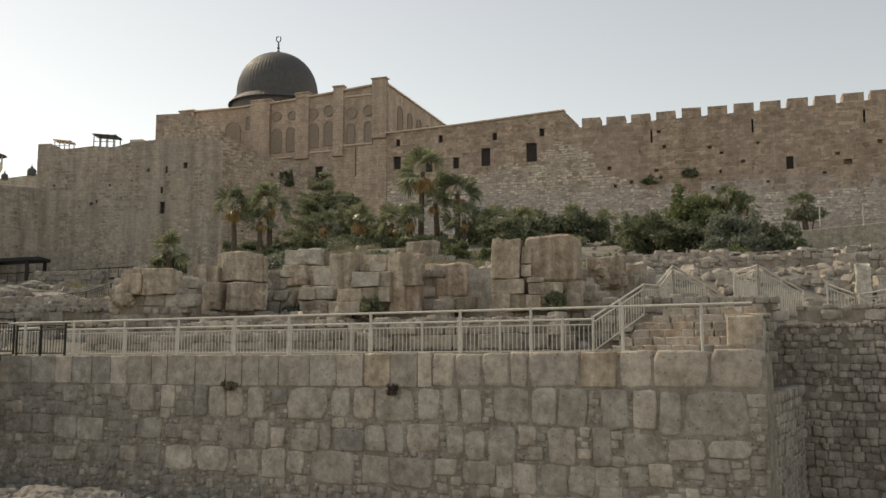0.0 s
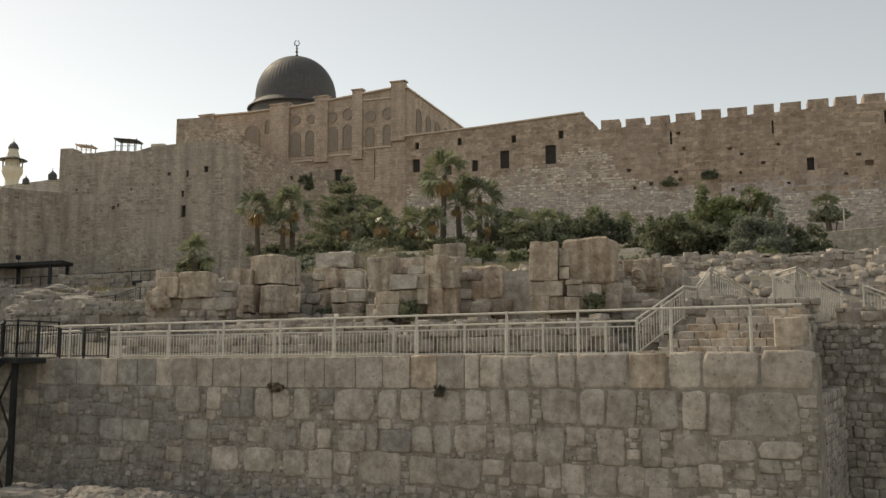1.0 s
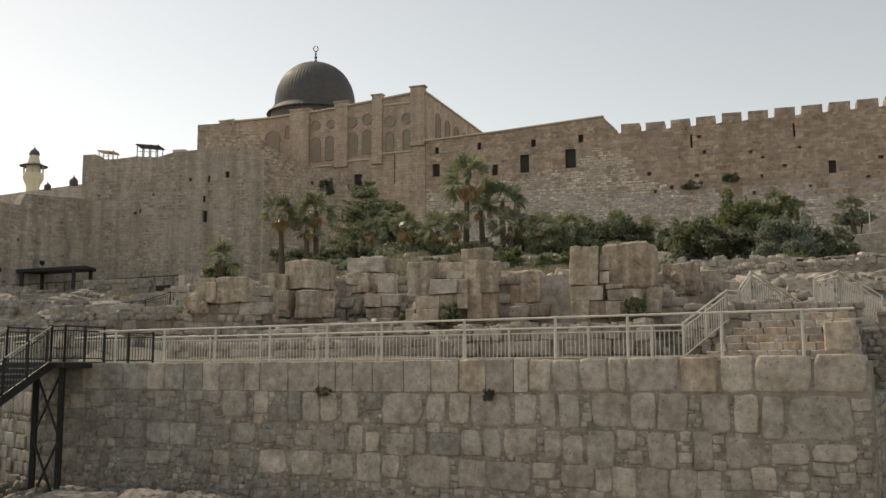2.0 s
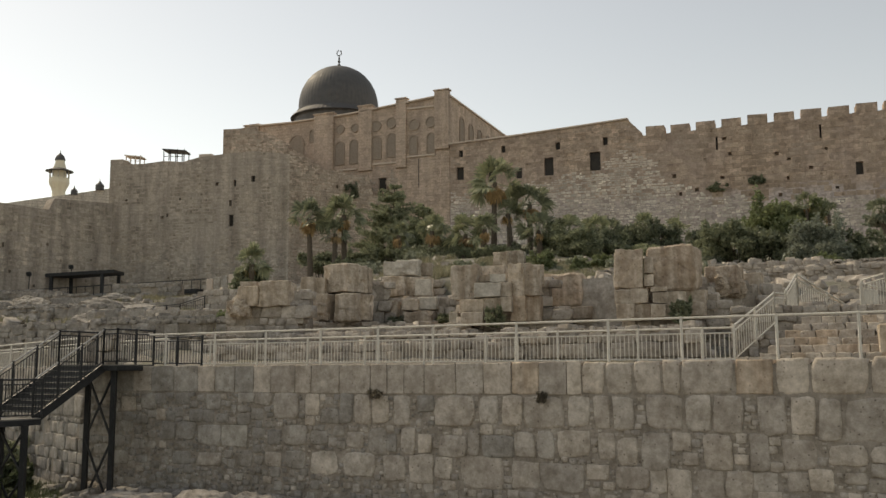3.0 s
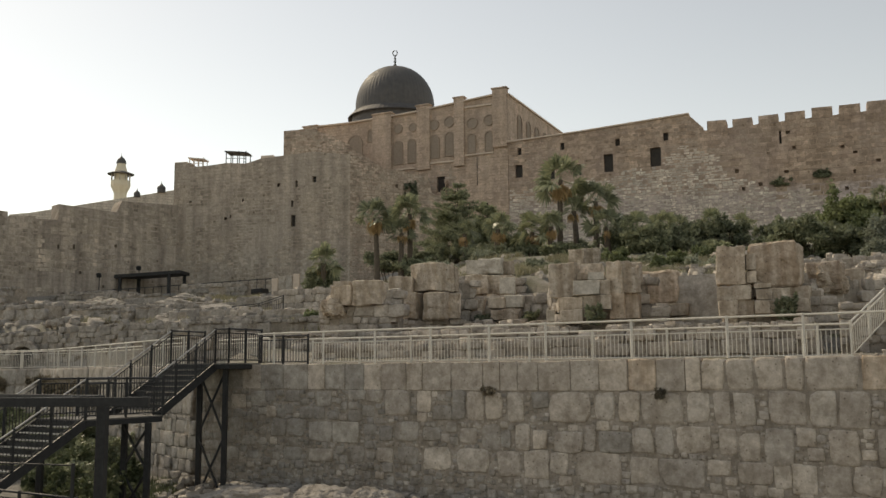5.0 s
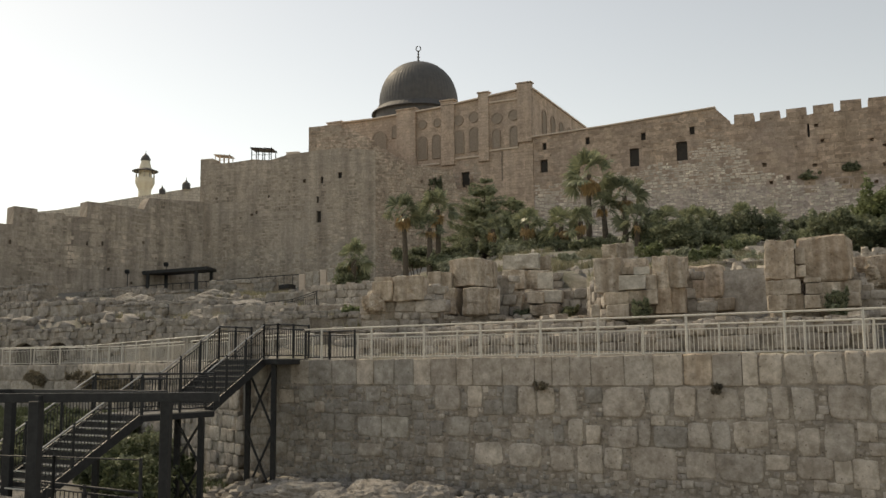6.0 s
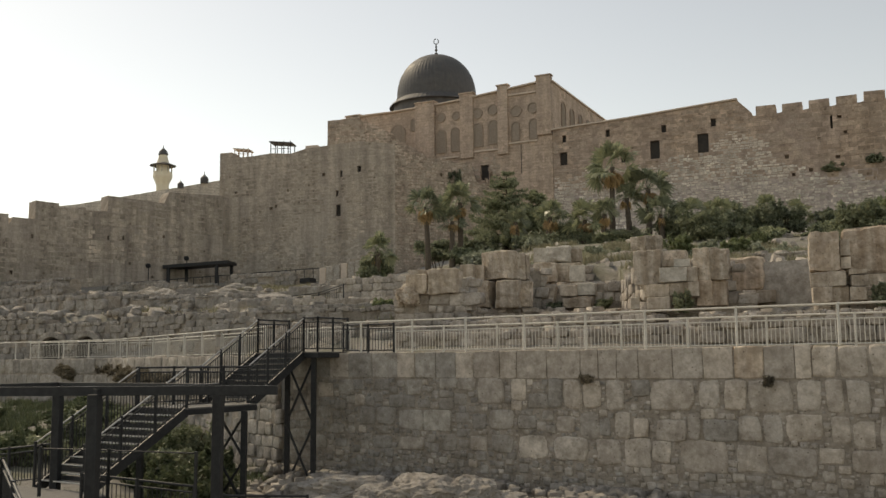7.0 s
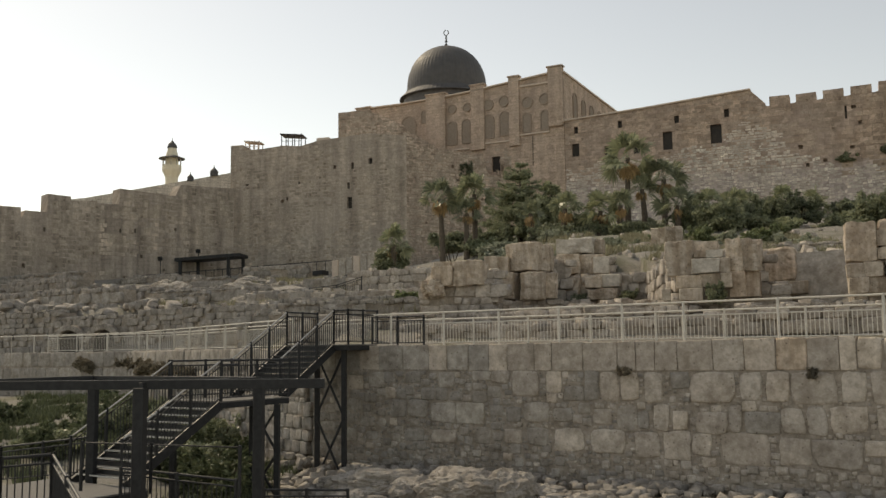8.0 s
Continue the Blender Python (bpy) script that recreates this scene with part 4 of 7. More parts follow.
rs = random.Random(21)
TERRACE, _ = core("wall_terrace", (W0 + WB * 0.012)[:2], (on_wall(6.73, 0) + WB * 0.012)[:2], -1.0, 4.30, 1.1, M_MORTAR, "terrace wall of weathered limestone blocks in earth mortar", inset=0.0)
TFRAME = (W0, WD, WB)
top_joints = [-16.2, -15.3, -14.35, -13.62, -12.72, -11.78, -11.15, -10.43, -9.77, -9.18, -8.34, -7.82, -6.91, -5.94, -5.45, -4.95, -4.37, -3.49, -2.74, -2.02, -1.31, -0.62, -0.27, 0.28, 0.92, 1.57, 1.98, 3.1, 3.92, 4.6, 5.71, 6.7]
for k, (a, b) in enumerate(zip(top_joints[:-1], top_joints[1:])):
    mesh_set = SV_BROWN if k in (19, 27) else (SV_SQUARED if k < 22 else SV_COBBLE[-12:])
    if k < 9 and k % 3 < 2:
        mesh_set = SV_SQUARED_GREY
    low, high = interp(a, (-14, -7, 0, 5), (3.55, 3.53, 3.56, 3.6)), interp(a, (-14, -4, 0, 3, 5.7), (4.37, 4.38, 4.42, 4.45, 4.5))
    stone_at(mesh_set, TERRACE, TFRAME, s_of(a), s_of(b), low, high + rs.uniform(-0.015, 0.015), rs, 0.022, 0.8, 0.008 if k < 22 else 0.04, tilt=0.4)
second = [(-12.63, -12.09, 3.15, 3.51), (-10.32, -9.72, 3.24, 3.53), (-9.68, -9.13, 3.18, 3.53), (-9.03, -8.22, 2.79, 3.54), (-7.99, -7.56, 2.89, 3.55), (-6.87, -6.49, 2.71, 3.54), (-6.44, -5.94, 2.69, 3.51), (-5.87, -5.42, 2.73, 3.49), (-5.25, -4.79, 2.69, 3.49), (-4.55, -4.10, 3.07, 3.50), (-4.07, -3.01, 2.72, 3.51), (-2.87, -2.37, 2.78, 3.52), (-2.25, -1.76, 2.77, 3.52), (-1.68, -0.71, 2.72, 3.50), (-0.60, -0.11, 2.77, 3.54), (0.02, 0.36, 2.74, 3.55), (0.45, 0.92, 2.73, 3.52), (1.21, 1.99, 2.79, 3.56), (2.05, 2.59, 2.75, 3.57), (2.66, 3.24, 2.73, 3.57), (3.56, 4.10, 2.71, 3.56), (4.21, 4.65, 2.74, 3.56), (4.72, 5.13, 2.61, 3.52), (5.21, 6.38, 2.61, 3.55)]
third = [(-13.15, -12.60, 2.04, 2.58), (-12.51, -11.88, 2.07, 2.60), (-11.73, -10.90, 1.92, 2.52), (-10.86, -9.95, 1.92, 2.54), (-9.23, -8.80, 2.01, 2.44), (-8.69, -7.95, 2.04, 2.60), (-7.80, -7.26, 2.07, 2.46), (-6.00, -5.47, 1.84, 2.59), (-5.43, -5.17, 1.96, 2.43), (-5.02, -4.65, 1.92, 2.61), (-4.52, -4.17, 1.97, 2.46), (-3.95, -3.20, 1.89, 2.45), (-3.15, -2.88, 1.95, 2.66), (-2.80, -1.96, 1.94, 2.49), (-1.94, -1.45, 1.97, 2.59), (-1.38, -0.98, 1.94, 2.65), (-0.89, -0.11, 2.02, 2.67), (0.09, 0.46, 2.00, 2.65), (0.52, 0.98, 1.89, 2.53), (1.08, 1.69, 1.79, 2.68), (1.76, 2.14, 2.28, 2.70), (2.42, 2.99, 1.86, 2.68), (3.37, 3.74, 1.90, 2.71), (3.99, 4.63, 1.94, 2.61)]
fourth = [(-12.68, -12.01, 1.28, 1.69), (-11.71, -10.86, 1.30, 1.68), (-10.27, -9.76, 1.30, 1.82), (-9.29, -8.79, 1.38, 1.78), (-8.61, -7.98, 1.35, 1.84), (-7.79, -6.97, 1.24, 1.88), (-6.72, -5.83, 1.23, 1.89), (-5.53, -4.93, 1.17, 1.86), (-4.80, -4.13, 1.15, 1.91), (-4.07, -3.62, 1.31, 1.87), (-3.37, -2.25, 1.10, 1.95), (-2.02, -1.34, 1.17, 1.86), (-1.29, -0.25, 1.15, 1.84), (-0.18, 0.32, 1.50, 1.86), (0.49, 1.21, 1.33, 1.84), (1.26, 1.61, 1.26, 1.82), (1.62, 2.12, 1.16, 1.84), (2.27, 2.81, 1.18, 1.87), (2.85, 3.38, 1.22, 1.85), (3.39, 3.87, 1.43, 1.85), (4.07, 4.46, 1.47, 1.89), (4.49, 4.93, 1.50, 1.99)]
corner = [(4.89, 5.56, 2.09, 2.52), (5.65, 6.41, 2.18, 2.53), (5.63, 6.01, 1.87, 2.14), (5.15, 5.55, 1.70, 1.93), (6.09, 6.37, 1.73, 1.96), (5.58, 5.94, 1.54, 1.82)]
west_share = lambda x: interp(x, (-13, -7, -2), (0.9, 0.6, 0.0))
placed = []
for course in (second, third, fourth, corner):
    for a, b, lo, hi in course:
        stone_at(SV_PALE if (a, b) == (-10.86, -9.95) else (SV_GREY if rs.random() < west_share(a) else SV_COBBLE), TERRACE, TFRAME, s_of(a), s_of(b), lo, hi, rs, 0.035, 0.5, -0.03, tilt=2.0)
        placed.append((s_of(a), s_of(b), lo, hi))
# smaller stones fitted wherever there is room between the large ones, down to chips
smalls, greys = [], []
boxes_ = np.zeros((4000, 4))
boxes_[:len(placed)] = placed
used = len(placed)
for tries, w0, w1, ratio, loose in ((700, 0.45, 0.75, (0.55, 0.8), -0.01), (1800, 0.28, 0.45, (0.6, 0.95), -0.015), (4000, 0.16, 0.27, (0.6, 1.0), -0.01), (5000, 0.09, 0.15, (0.6, 1.0), -0.005), (5000, 0.055, 0.09, (0.6, 1.0), 0.0)):
    for _ in range(tries):
        w = rs.uniform(w0, w1)
        h = w * rs.uniform(*ratio)
        a, lo = rs.uniform(0.0, s_of(6.74) - w), rs.uniform(-0.4, 3.54 - h)
        if w > 0.3 and lo < 1.0:
            continue
        o = boxes_[:used]
        if used >= 3990 or np.any((a < o[:, 1] + loose) & (a + w > o[:, 0] - loose) & (lo < o[:, 3] + loose) & (lo + h > o[:, 2] - loose)):
            continue
        boxes_[used] = (a, a + w, lo, lo + h)
        used += 1
        if w > 0.27:
            stone_at(SV_GREY if rs.random() < west_share(a * 0.898 - 16.2) else SV_COBBLE, TERRACE, TFRAME, a, a + w, lo, lo + h, rs, 0.025, 0.5, -0.02, tilt=3.0)
        else:
            back = 0.2 - min(0.035, w * 0.16) * rs.uniform(0.3, 1.3)
            (greys if rs.random() < west_share(a * 0.898 - 16.2) else smalls).append((W0 + WD * (a + w / 2) + WB * back + Vector((0, 0, lo + h / 2)), (w * 1.04, 0.4, h * 1.04), WANG + rs.uniform(-6, 6)))
rubble_mesh("pinning_stones", smalls, M_RUBBLE, TERRACE, rs)
rubble_mesh("pinning_stones", greys, M_GREYRUB, TERRACE, rs)

# walkway between the railings
bm = bmesh.new()
c = (on_wall(-16.0, 4.33, 1.95) + on_wall(6.4, 4.33, 1.95)) / 2
box_into(bm, Matrix.Translation(c - Vector((0, 0, 0.06))) @ Matrix.Rotation(radians(WANG), 4, "Z"), ((on_wall(6.4, 0) - on_wall(-16.0, 0)).length, 2.9, 0.16), 0.02)
tagged(part("walkway", bm, M_PAVE), "pale stone walkway on top of the terrace wall", "walkway", "", "structure")

# end of the wall: rough return and the wall across the gap
RET, RF = core("wall_return", (6.72, 19.98), (10.4, 27.5), -1.0, 3.5, 2.6, M_MORTAR, "rough return of the terrace wall")
rubble_mesh("return_stones", rubble_courses(RF, 0.05, 8.2, -0.8, 3.55, rs, 0.14, 0.3, depth=0.5, proud=0.035), M_RUBBLE, RET, rs)
RET2, RF2 = core("wall_return_upper", (6.3, 20.35), (8.3, 26.0), 3.4, 4.35, 0.8, M_MORTAR, "upper return of the terrace wall")
rubble_mesh("return_stones", rubble_courses(RF2, 0.0, 6.2, 3.55, 4.4, rs, 0.25, 0.5, depth=0.5, proud=0.12), M_RUBBLE, RET2, rs)
GAPW, GF = core("wall_gap", (9.2, 28.6), (22.0, 21.0), -1.0, 5.2, 1.5, M_MORTAR, "rubble wall of small squared stones in shade")
rubble_mesh("gap_stones", rubble_courses(GF, 0.0, 14.5, -0.8, 5.3, rs, 0.18, 0.32, wk=(0.8, 1.5), depth=0.5, proud=0.06), M_RUBBLE, GAPW, rs)


# ---- railings ----
def shared_tube(name, r, material, sides=8):
    bm = bmesh.new()
    bmesh.ops.create_cone(bm, cap_ends=True, segments=sides, radius1=r, radius2=r, depth=1.0, matrix=Matrix.Translation((0, 0, 0.5)))
    me = bpy.data.meshes.new(name)
    bm.to_mesh(me)
    bm.free()
    me.materials.append(material)
    return me


POST_L, BAL_L = shared_tube("post", 0.036, M_METAL_LIGHT), shared_tube("baluster", 0.0125, M_METAL_LIGHT, 6)
POST_D, BAL_D = shared_tube("post", 0.04, M_METAL_DARK), shared_tube("baluster", 0.0115, M_METAL_DARK, 6)


def railing(points, high, posts, gap, label, group, dark=False, low_rail=0.1, second=0.14, rail_r=0.028, name="railing"):
    """Posts, rails and upright bars along a line of foot points. posts: spacing, or the plan x of each."""
    mat = M_METAL_DARK if dark else M_METAL_LIGHT
    post_me, bal_me = (POST_D, BAL_D) if dark else (POST_L, BAL_L)
    pts = [Vector(p) for p in points]
    root = thing(name, pts[0], label, "railing", group)
    up = Vector((0, 0, 1))
    for a, b in zip(pts[:-1], pts[1:]):
        for h, r in ((high, rail_r), (high - second, rail_r * 0.7), (low_rail, rail_r * 0.7)):
            if h <= 0 or (h != high and gap <= 0):
                continue
            bm = bmesh.new()
            tube_into(bm, a + up * h, b + up * h, r)
            part("handrail" if h == high else "rail", bm, M_STEEL if group == "stair railings" and h == high and abs(a.z - b.z) > 0.3 else mat, root)
    for a, b in zip(pts[:-1], pts[1:]):
        length = (b - a).length
        if isinstance(posts, (list, tuple)):
            ts = [(x - a.x) / (b.x - a.x) for x in posts if min(a.x, b.x) <= x <= max(a.x, b.x)]
        else:
            n = max(1, round(length / posts))
            ts = [k / n for k in range(n + 1)]
        for t in ts:
            piece("post", post_me, root, Matrix.Translation(a.lerp(b, t)) @ Matrix.Diagonal((1, 1, high + 0.04, 1)))
        if gap > 0:
            n = max(1, round(length / gap))
            for k in range(1, n):
                piece("baluster", bal_me, root, Matrix.Translation(a.lerp(b, k / n) + up * low_rail) @ Matrix.Diagonal((1, 1, high - second - low_rail, 1)))
    return root


GR = "terrace railings"
railing([on_wall(-14.1, 4.36, 0.25), on_wall(6.5, 4.4, 0.25)], 1.04, [-13.2, -11.3, -9.45, -7.59, -5.77, -4.14, -1.86, 0.42, 2.08, 4.07, 5.65], 0, "cream painted steel handrail along the wall's edge", GR)
rear0 = lambda x, z=4.36: Vector((x, 26.45 - 0.49 * x, z))
rail_up = Vector((5.85, 27.4, 5.45))
railing([rear0(-13.4), rear0(3.9)], 0.93, [-12.52, -10.61, -8.66, -6.6, -4.61, -2.68, -0.59, 1.55, 3.15], 0.125, "cream painted steel railing behind the walkway", GR)
railing([rear0(3.9), rail_up, (6.53, 28.5, 5.5)], 0.98, 1.6, 0.2, "cream railing climbing beside stone steps", GR)
railing([(6.53, 28.5, 5.5), (7.25, 29.6, 6.15), (9.76, 31.5, 5.1)], 1.05, 1.4, 0.125, "cream railing over the stepped ruins", GR)
railing([(9.05, 29.0, 5.85), (9.5, 28.3, 6.0), (11.5, 30.0, 5.35)], 1.08, 1.2, 0.11, "cream railing at the head of the steps", GR)
railing([(9.0, 29.0, 5.85), (10.4, 31.2, 5.9)], 1.0, 1.2, 0.11, "cream railing at the head of the steps", GR)
railing([(13.5, 33.0, 5.9), (14.2, 32.4, 5.5), (16.5, 34.5, 5.3)], 1.0, 1.2, 0.12, "cream railing at the head of the steps", GR)
railing([(13.2, 29.8, 5.3), (16.5, 28.6, 5.9)], 1.0, 1.2, 0.12, "cream railing at the head of the steps", GR)


# ---- ruins behind the walkway ----
rb = random.Random(31)


def block(x, y, z, w, d, h, turn, meshes):
    """A single large ruin block with worn, chipped edges."""
    bm = bmesh.new()
    big = max(w, h) > 1.0
    vs = box_into(bm, Matrix(), (w, d, h), min(w, d, h) * rb.uniform(0.025, 0.06))
    if big:
        bmesh.ops.subdivide_edges(bm, edges=[e for e in bm.edges if e.calc_length() > 0.3], cuts=10, use_grid_fill=True)
    seed = rb.uniform(0, 90)
    for v in bm.verts:
        n3 = noise.noise_vector(v.co * 1.5 + Vector((seed, 0, 0)))
        p = v.co.copy()
        v.co += n3 * 0.05 * min(1.6, max(w, h)) + noise.noise_vector(p * 4.5 + Vector((0, seed, 0))) * 0.028
        if big:
            v.co += noise.noise_vector(p * 10 + Vector((0, 0, seed))) * 0.022
            deep = noise.noise(p * 2.2 + Vector((seed, seed, 0)))
            if deep > 0.28:
                v.co -= p.normalized() * (deep - 0.28) * 0.28
    bmesh.ops.transform(bm, matrix=Matrix.Translation((x, y, z + h / 2)) @ Matrix.Rotation(radians(turn), 4, "Z"), verts=bm.verts)
    mat = {M_ROUGH: M_BLOCK, M_ASHLAR: M_BLOCK}.get(meshes[0].materials[0], meshes[0].materials[0])
    tint = {M_BROWN: "brown", M_PALE: "pale", M_BLOCK: "weathered beige"}[mat]
    size = "huge" if max(w, h) > 1.2 else ("large" if max(w, h) > 0.7 else "small")
    ob = part("stone_block", bm, mat)
    return tagged(ob, f"{size} {tint} limestone block in the ruined terrace", "stone block", "ruin blocks")


block(-10.74, 41.73, 7.62, 0.66, 0.45, 0.81, -12, SV_ROUGH)
block(-10.23, 41.83, 7.68, 0.59, 0.45, 0.71, -12, SV_ROUGH)
block(-9.12, 42.04, 7.74, 1.64, 1.28, 1.28, -38, SV_ASHLAR)
block(-8.19, 42.35, 7.72, 0.46, 0.50, 1.20, -14, SV_ASHLAR)
block(-10.21, 41.61, 6.42, 1.24, 1.02, 1.21, -16, SV_ROUGH)
block(-8.80, 41.14, 6.38, 1.08, 0.88, 1.25, -12, SV_ASHLAR)
block(-8.07, 41.35, 6.45, 0.55, 0.50, 1.16, -12, SV_ROUGH)
block(-7.93, 44.69, 7.70, 0.92, 0.59, 0.81, -10, SV_ROUGH)
block(-7.45, 46.64, 8.95, 0.76, 0.48, 0.73, -10, SV_PALE)
block(-6.57, 46.59, 8.93, 1.22, 0.77, 0.82, -14, SV_PALE)
block(-5.78, 46.83, 8.97, 0.73, 0.47, 0.68, -10, SV_ASHLAR)
block(-7.23, 46.06, 7.86, 1.13, 0.72, 1.00, -10, SV_ASHLAR)
block(-6.08, 46.64, 7.89, 1.34, 1.08, 0.98, -10, SV_ROUGH)
block(-5.70, 44.34, 7.76, 0.75, 0.48, 0.77, -4, SV_PALE)
block(-7.27, 43.40, 6.55, 1.23, 1.00, 0.93, -12, SV_ASHLAR)
block(-6.10, 42.67, 6.95, 0.83, 0.53, 0.51, -12, SV_ASHLAR)
block(-5.31, 42.68, 6.98, 0.89, 0.57, 0.59, -12, SV_PALE)
block(-5.68, 42.43, 6.39, 1.31, 1.06, 0.48, -12, SV_ROUGH)
block(-3.79, 33.12, 5.84, 0.32, 0.45, 0.44, -12, SV_PALE)
block(-3.34, 32.58, 6.66, 0.92, 0.75, 1.21, -16, SV_ASHLAR)
block(-2.38, 33.50, 7.61, 0.98, 0.80, 0.32, -14, SV_ROUGH)
block(-2.63, 32.73, 7.30, 0.43, 0.45, 0.26, -14, SV_ROUGH)
block(-2.20, 32.33, 7.26, 0.57, 0.45, 0.29, -10, SV_PALE)
block(-2.58, 31.96, 6.69, 0.92, 0.73, 0.50, -6, SV_PALE)
block(-1.96, 32.02, 6.71, 0.42, 0.45, 0.52, -8, SV_ASHLAR)
block(-3.11, 32.07, 6.21, 0.86, 0.55, 0.42, -12, SV_ROUGH)
block(-2.25, 32.10, 6.20, 0.98, 0.79, 0.50, -10, SV_ROUGH)
block(-1.95, 31.62, 6.17, 0.37, 0.45, 0.51, -10, SV_ASHLAR)
block(-3.09, 31.75, 5.77, 0.79, 0.50, 0.40, -12, SV_ROUGH)
block(-1.52, 32.05, 6.75, 0.55, 0.50, 1.12, -30, SV_ROUGH)
block(-0.99, 31.95, 6.74, 0.61, 0.50, 1.10, -22, SV_ROUGH)
block(-1.49, 32.05, 5.87, 0.51, 0.50, 0.88, -15, SV_BROWN)
block(-1.00, 32.15, 5.87, 0.51, 0.50, 0.88, -18, SV_BROWN)
block(0.23, 34.81, 6.52, 1.73, 1.42, 1.24, -16, SV_BROWN)
block(0.02, 33.73, 5.95, 0.67, 0.45, 0.44, -12, SV_ROUGH)
block(0.75, 33.80, 6.03, 0.93, 0.59, 0.44, -12, SV_ROUGH)
block(-1.74, 57.18, 10.27, 0.87, 0.55, 1.18, -10, SV_ROUGH)
block(-0.82, 57.78, 10.32, 1.18, 0.75, 1.26, -10, SV_ROUGH)
block(2.07, 30.37, 6.84, 0.90, 0.74, 1.28, -12, SV_BROWN)
block(2.72, 30.43, 7.35, 0.31, 0.45, 0.52, -10, SV_ROUGH)
block(2.70, 30.32, 6.90, 0.30, 0.45, 0.37, -10, SV_ROUGH)
block(3.63, 30.74, 6.76, 1.54, 1.27, 1.47, -24, SV_BROWN)
block(1.85, 30.23, 6.31, 0.56, 0.45, 0.47, -10, SV_ROUGH)
block(2.35, 30.12, 6.34, 0.56, 0.45, 0.47, -10, SV_ASHLAR)
block(2.97, 30.02, 6.70, 0.52, 0.45, 0.14, -10, SV_ROUGH)
block(2.98, 29.93, 6.31, 0.48, 0.45, 0.36, -10, SV_ASHLAR)
block(3.51, 30.02, 6.30, 0.60, 0.45, 0.40, -14, SV_ROUGH)
block(4.18, 30.33, 6.32, 0.73, 0.46, 0.44, -24, SV_ROUGH)
block(2.88, 29.73, 5.85, 0.47, 0.45, 0.43, -10, SV_ROUGH)
block(3.33, 29.73, 5.78, 0.54, 0.45, 0.50, -10, SV_ROUGH)
block(3.98, 29.97, 5.88, 0.85, 0.54, 0.45, -20, SV_ROUGH)
block(1.88, 30.12, 5.82, 0.58, 0.45, 0.49, -10, SV_ASHLAR)
block(2.42, 30.23, 5.83, 0.60, 0.45, 0.49, -10, SV_ROUGH)
block(5.56, 31.97, 6.69, 1.13, 0.93, 0.99, -26, SV_BROWN)
block(6.66, 32.77, 6.69, 0.84, 0.54, 0.83, -28, SV_ROUGH)


def rubble_wall(name, p0, p1, z0, z1, label, hmin=0.2, hmax=0.42, thick=0.9, proud=0.1, wk=(0.8, 2.0)):
    west = max(p0[0], p1[0]) < -13 + 0.12 * (40 - p0[1])
    ob, fr = core(name, p0, p1, z0 - 0.8, z1 - 0.12, thick, M_MORTAR, label)
    length = (Vector(p1) - Vector(p0)).length
    st = rubble_courses(fr, 0.0, length, z0 - 0.2, z1, rb, hmin, hmax, wk, 0.5, proud)
    p, d, bk = fr
    for k in range(int(length * 2.2)):
        h = rb.uniform(0.12, 0.4)
        st.append((p + d * rb.uniform(0, length) + bk * rb.uniform(0.1, thick) + Vector((0, 0, z1 - 0.12 + h * 0.3)), (h * rb.uniform(0.9, 1.8), h * 1.2, h), rb.uniform(0, 180)))
    rubble_mesh("wall_stones", st, M_GREYRUB if west else M_RUBBLE, ob, rb)
    return ob


RUIN = "low ruined wall of small rough limestone"
rubble_wall("ruin_wall", (-13.6, 38.4), (-10.4, 37.5), 5.0, 6.95, RUIN, 0.25, 0.6)
block(-11.33, 37.9, 6.85, 1.3, 0.9, 1.02, -10, SV_ROUGH)
block(-12.45, 38.0, 6.85, 0.95, 0.8, 0.85, -16, SV_ROUGH)
block(-12.5, 38.0, 7.68, 0.7, 0.6, 0.2, -8, SV_ROUGH)
rubble_wall("ruin_wall", (-12.0, 40.0), (-6.6, 41.9), 5.3, 6.45, RUIN)
rubble_wall("ruin_wall", (-8.3, 46.0), (-4.6, 45.7), 5.0, 7.85, RUIN, 0.4, 0.7, 2.2)
rubble_wall("ruin_wall", (-8.5, 43.8), (-3.8, 42.5), 4.6, 7.62, RUIN, 0.4, 0.65, 2.4)
rubble_wall("ruin_wall", (-3.9, 33.1), (0.2, 32.3), 4.6, 6.3, RUIN, 0.25, 0.5)
rubble_wall("ruin_wall", (-3.7, 33.6), (-0.4, 33.0), 5.5, 7.45, RUIN, 0.3, 0.5)
rubble_wall("ruin_wall", (-0.6, 35.3), (1.0, 34.6), 4.8, 7.0, RUIN, 0.25, 0.5)
rubble_wall("ruin_wall", (1.85, 30.7), (4.9, 30.3), 4.6, 6.75, RUIN, 0.25, 0.45)
rubble_wall("ruin_wall", (4.3, 31.3), (7.4, 32.6), 4.8, 7.2, RUIN, 0.25, 0.45)
rubble_wall("ruin_wall", (-12.0, 36.6), (-3.2, 30.8), 4.4, 5.1, RUIN, 0.2, 0.4, 1.4)
rubble_wall("ruin_wall", (-3.0, 29.9), (3.2, 28.0), 4.4, 5.35, RUIN, 0.3, 0.55, 1.2)
rubble_wall("ruin_wall", (-7.5, 33.6), (-3.2, 31.6), 4.5, 5.6, RUIN, 0.25, 0.5, 1.4)
rubble_wall("ruin_wall", (-11.5, 37.4), (-7.5, 34.6), 4.5, 5.7, RUIN, 0.25, 0.5, 1.4)
rubble_wall("ruin_wall", (-2.9, 57.8), (0.2, 57.2), 8.8, 10.6, RUIN, 0.3, 0.6)
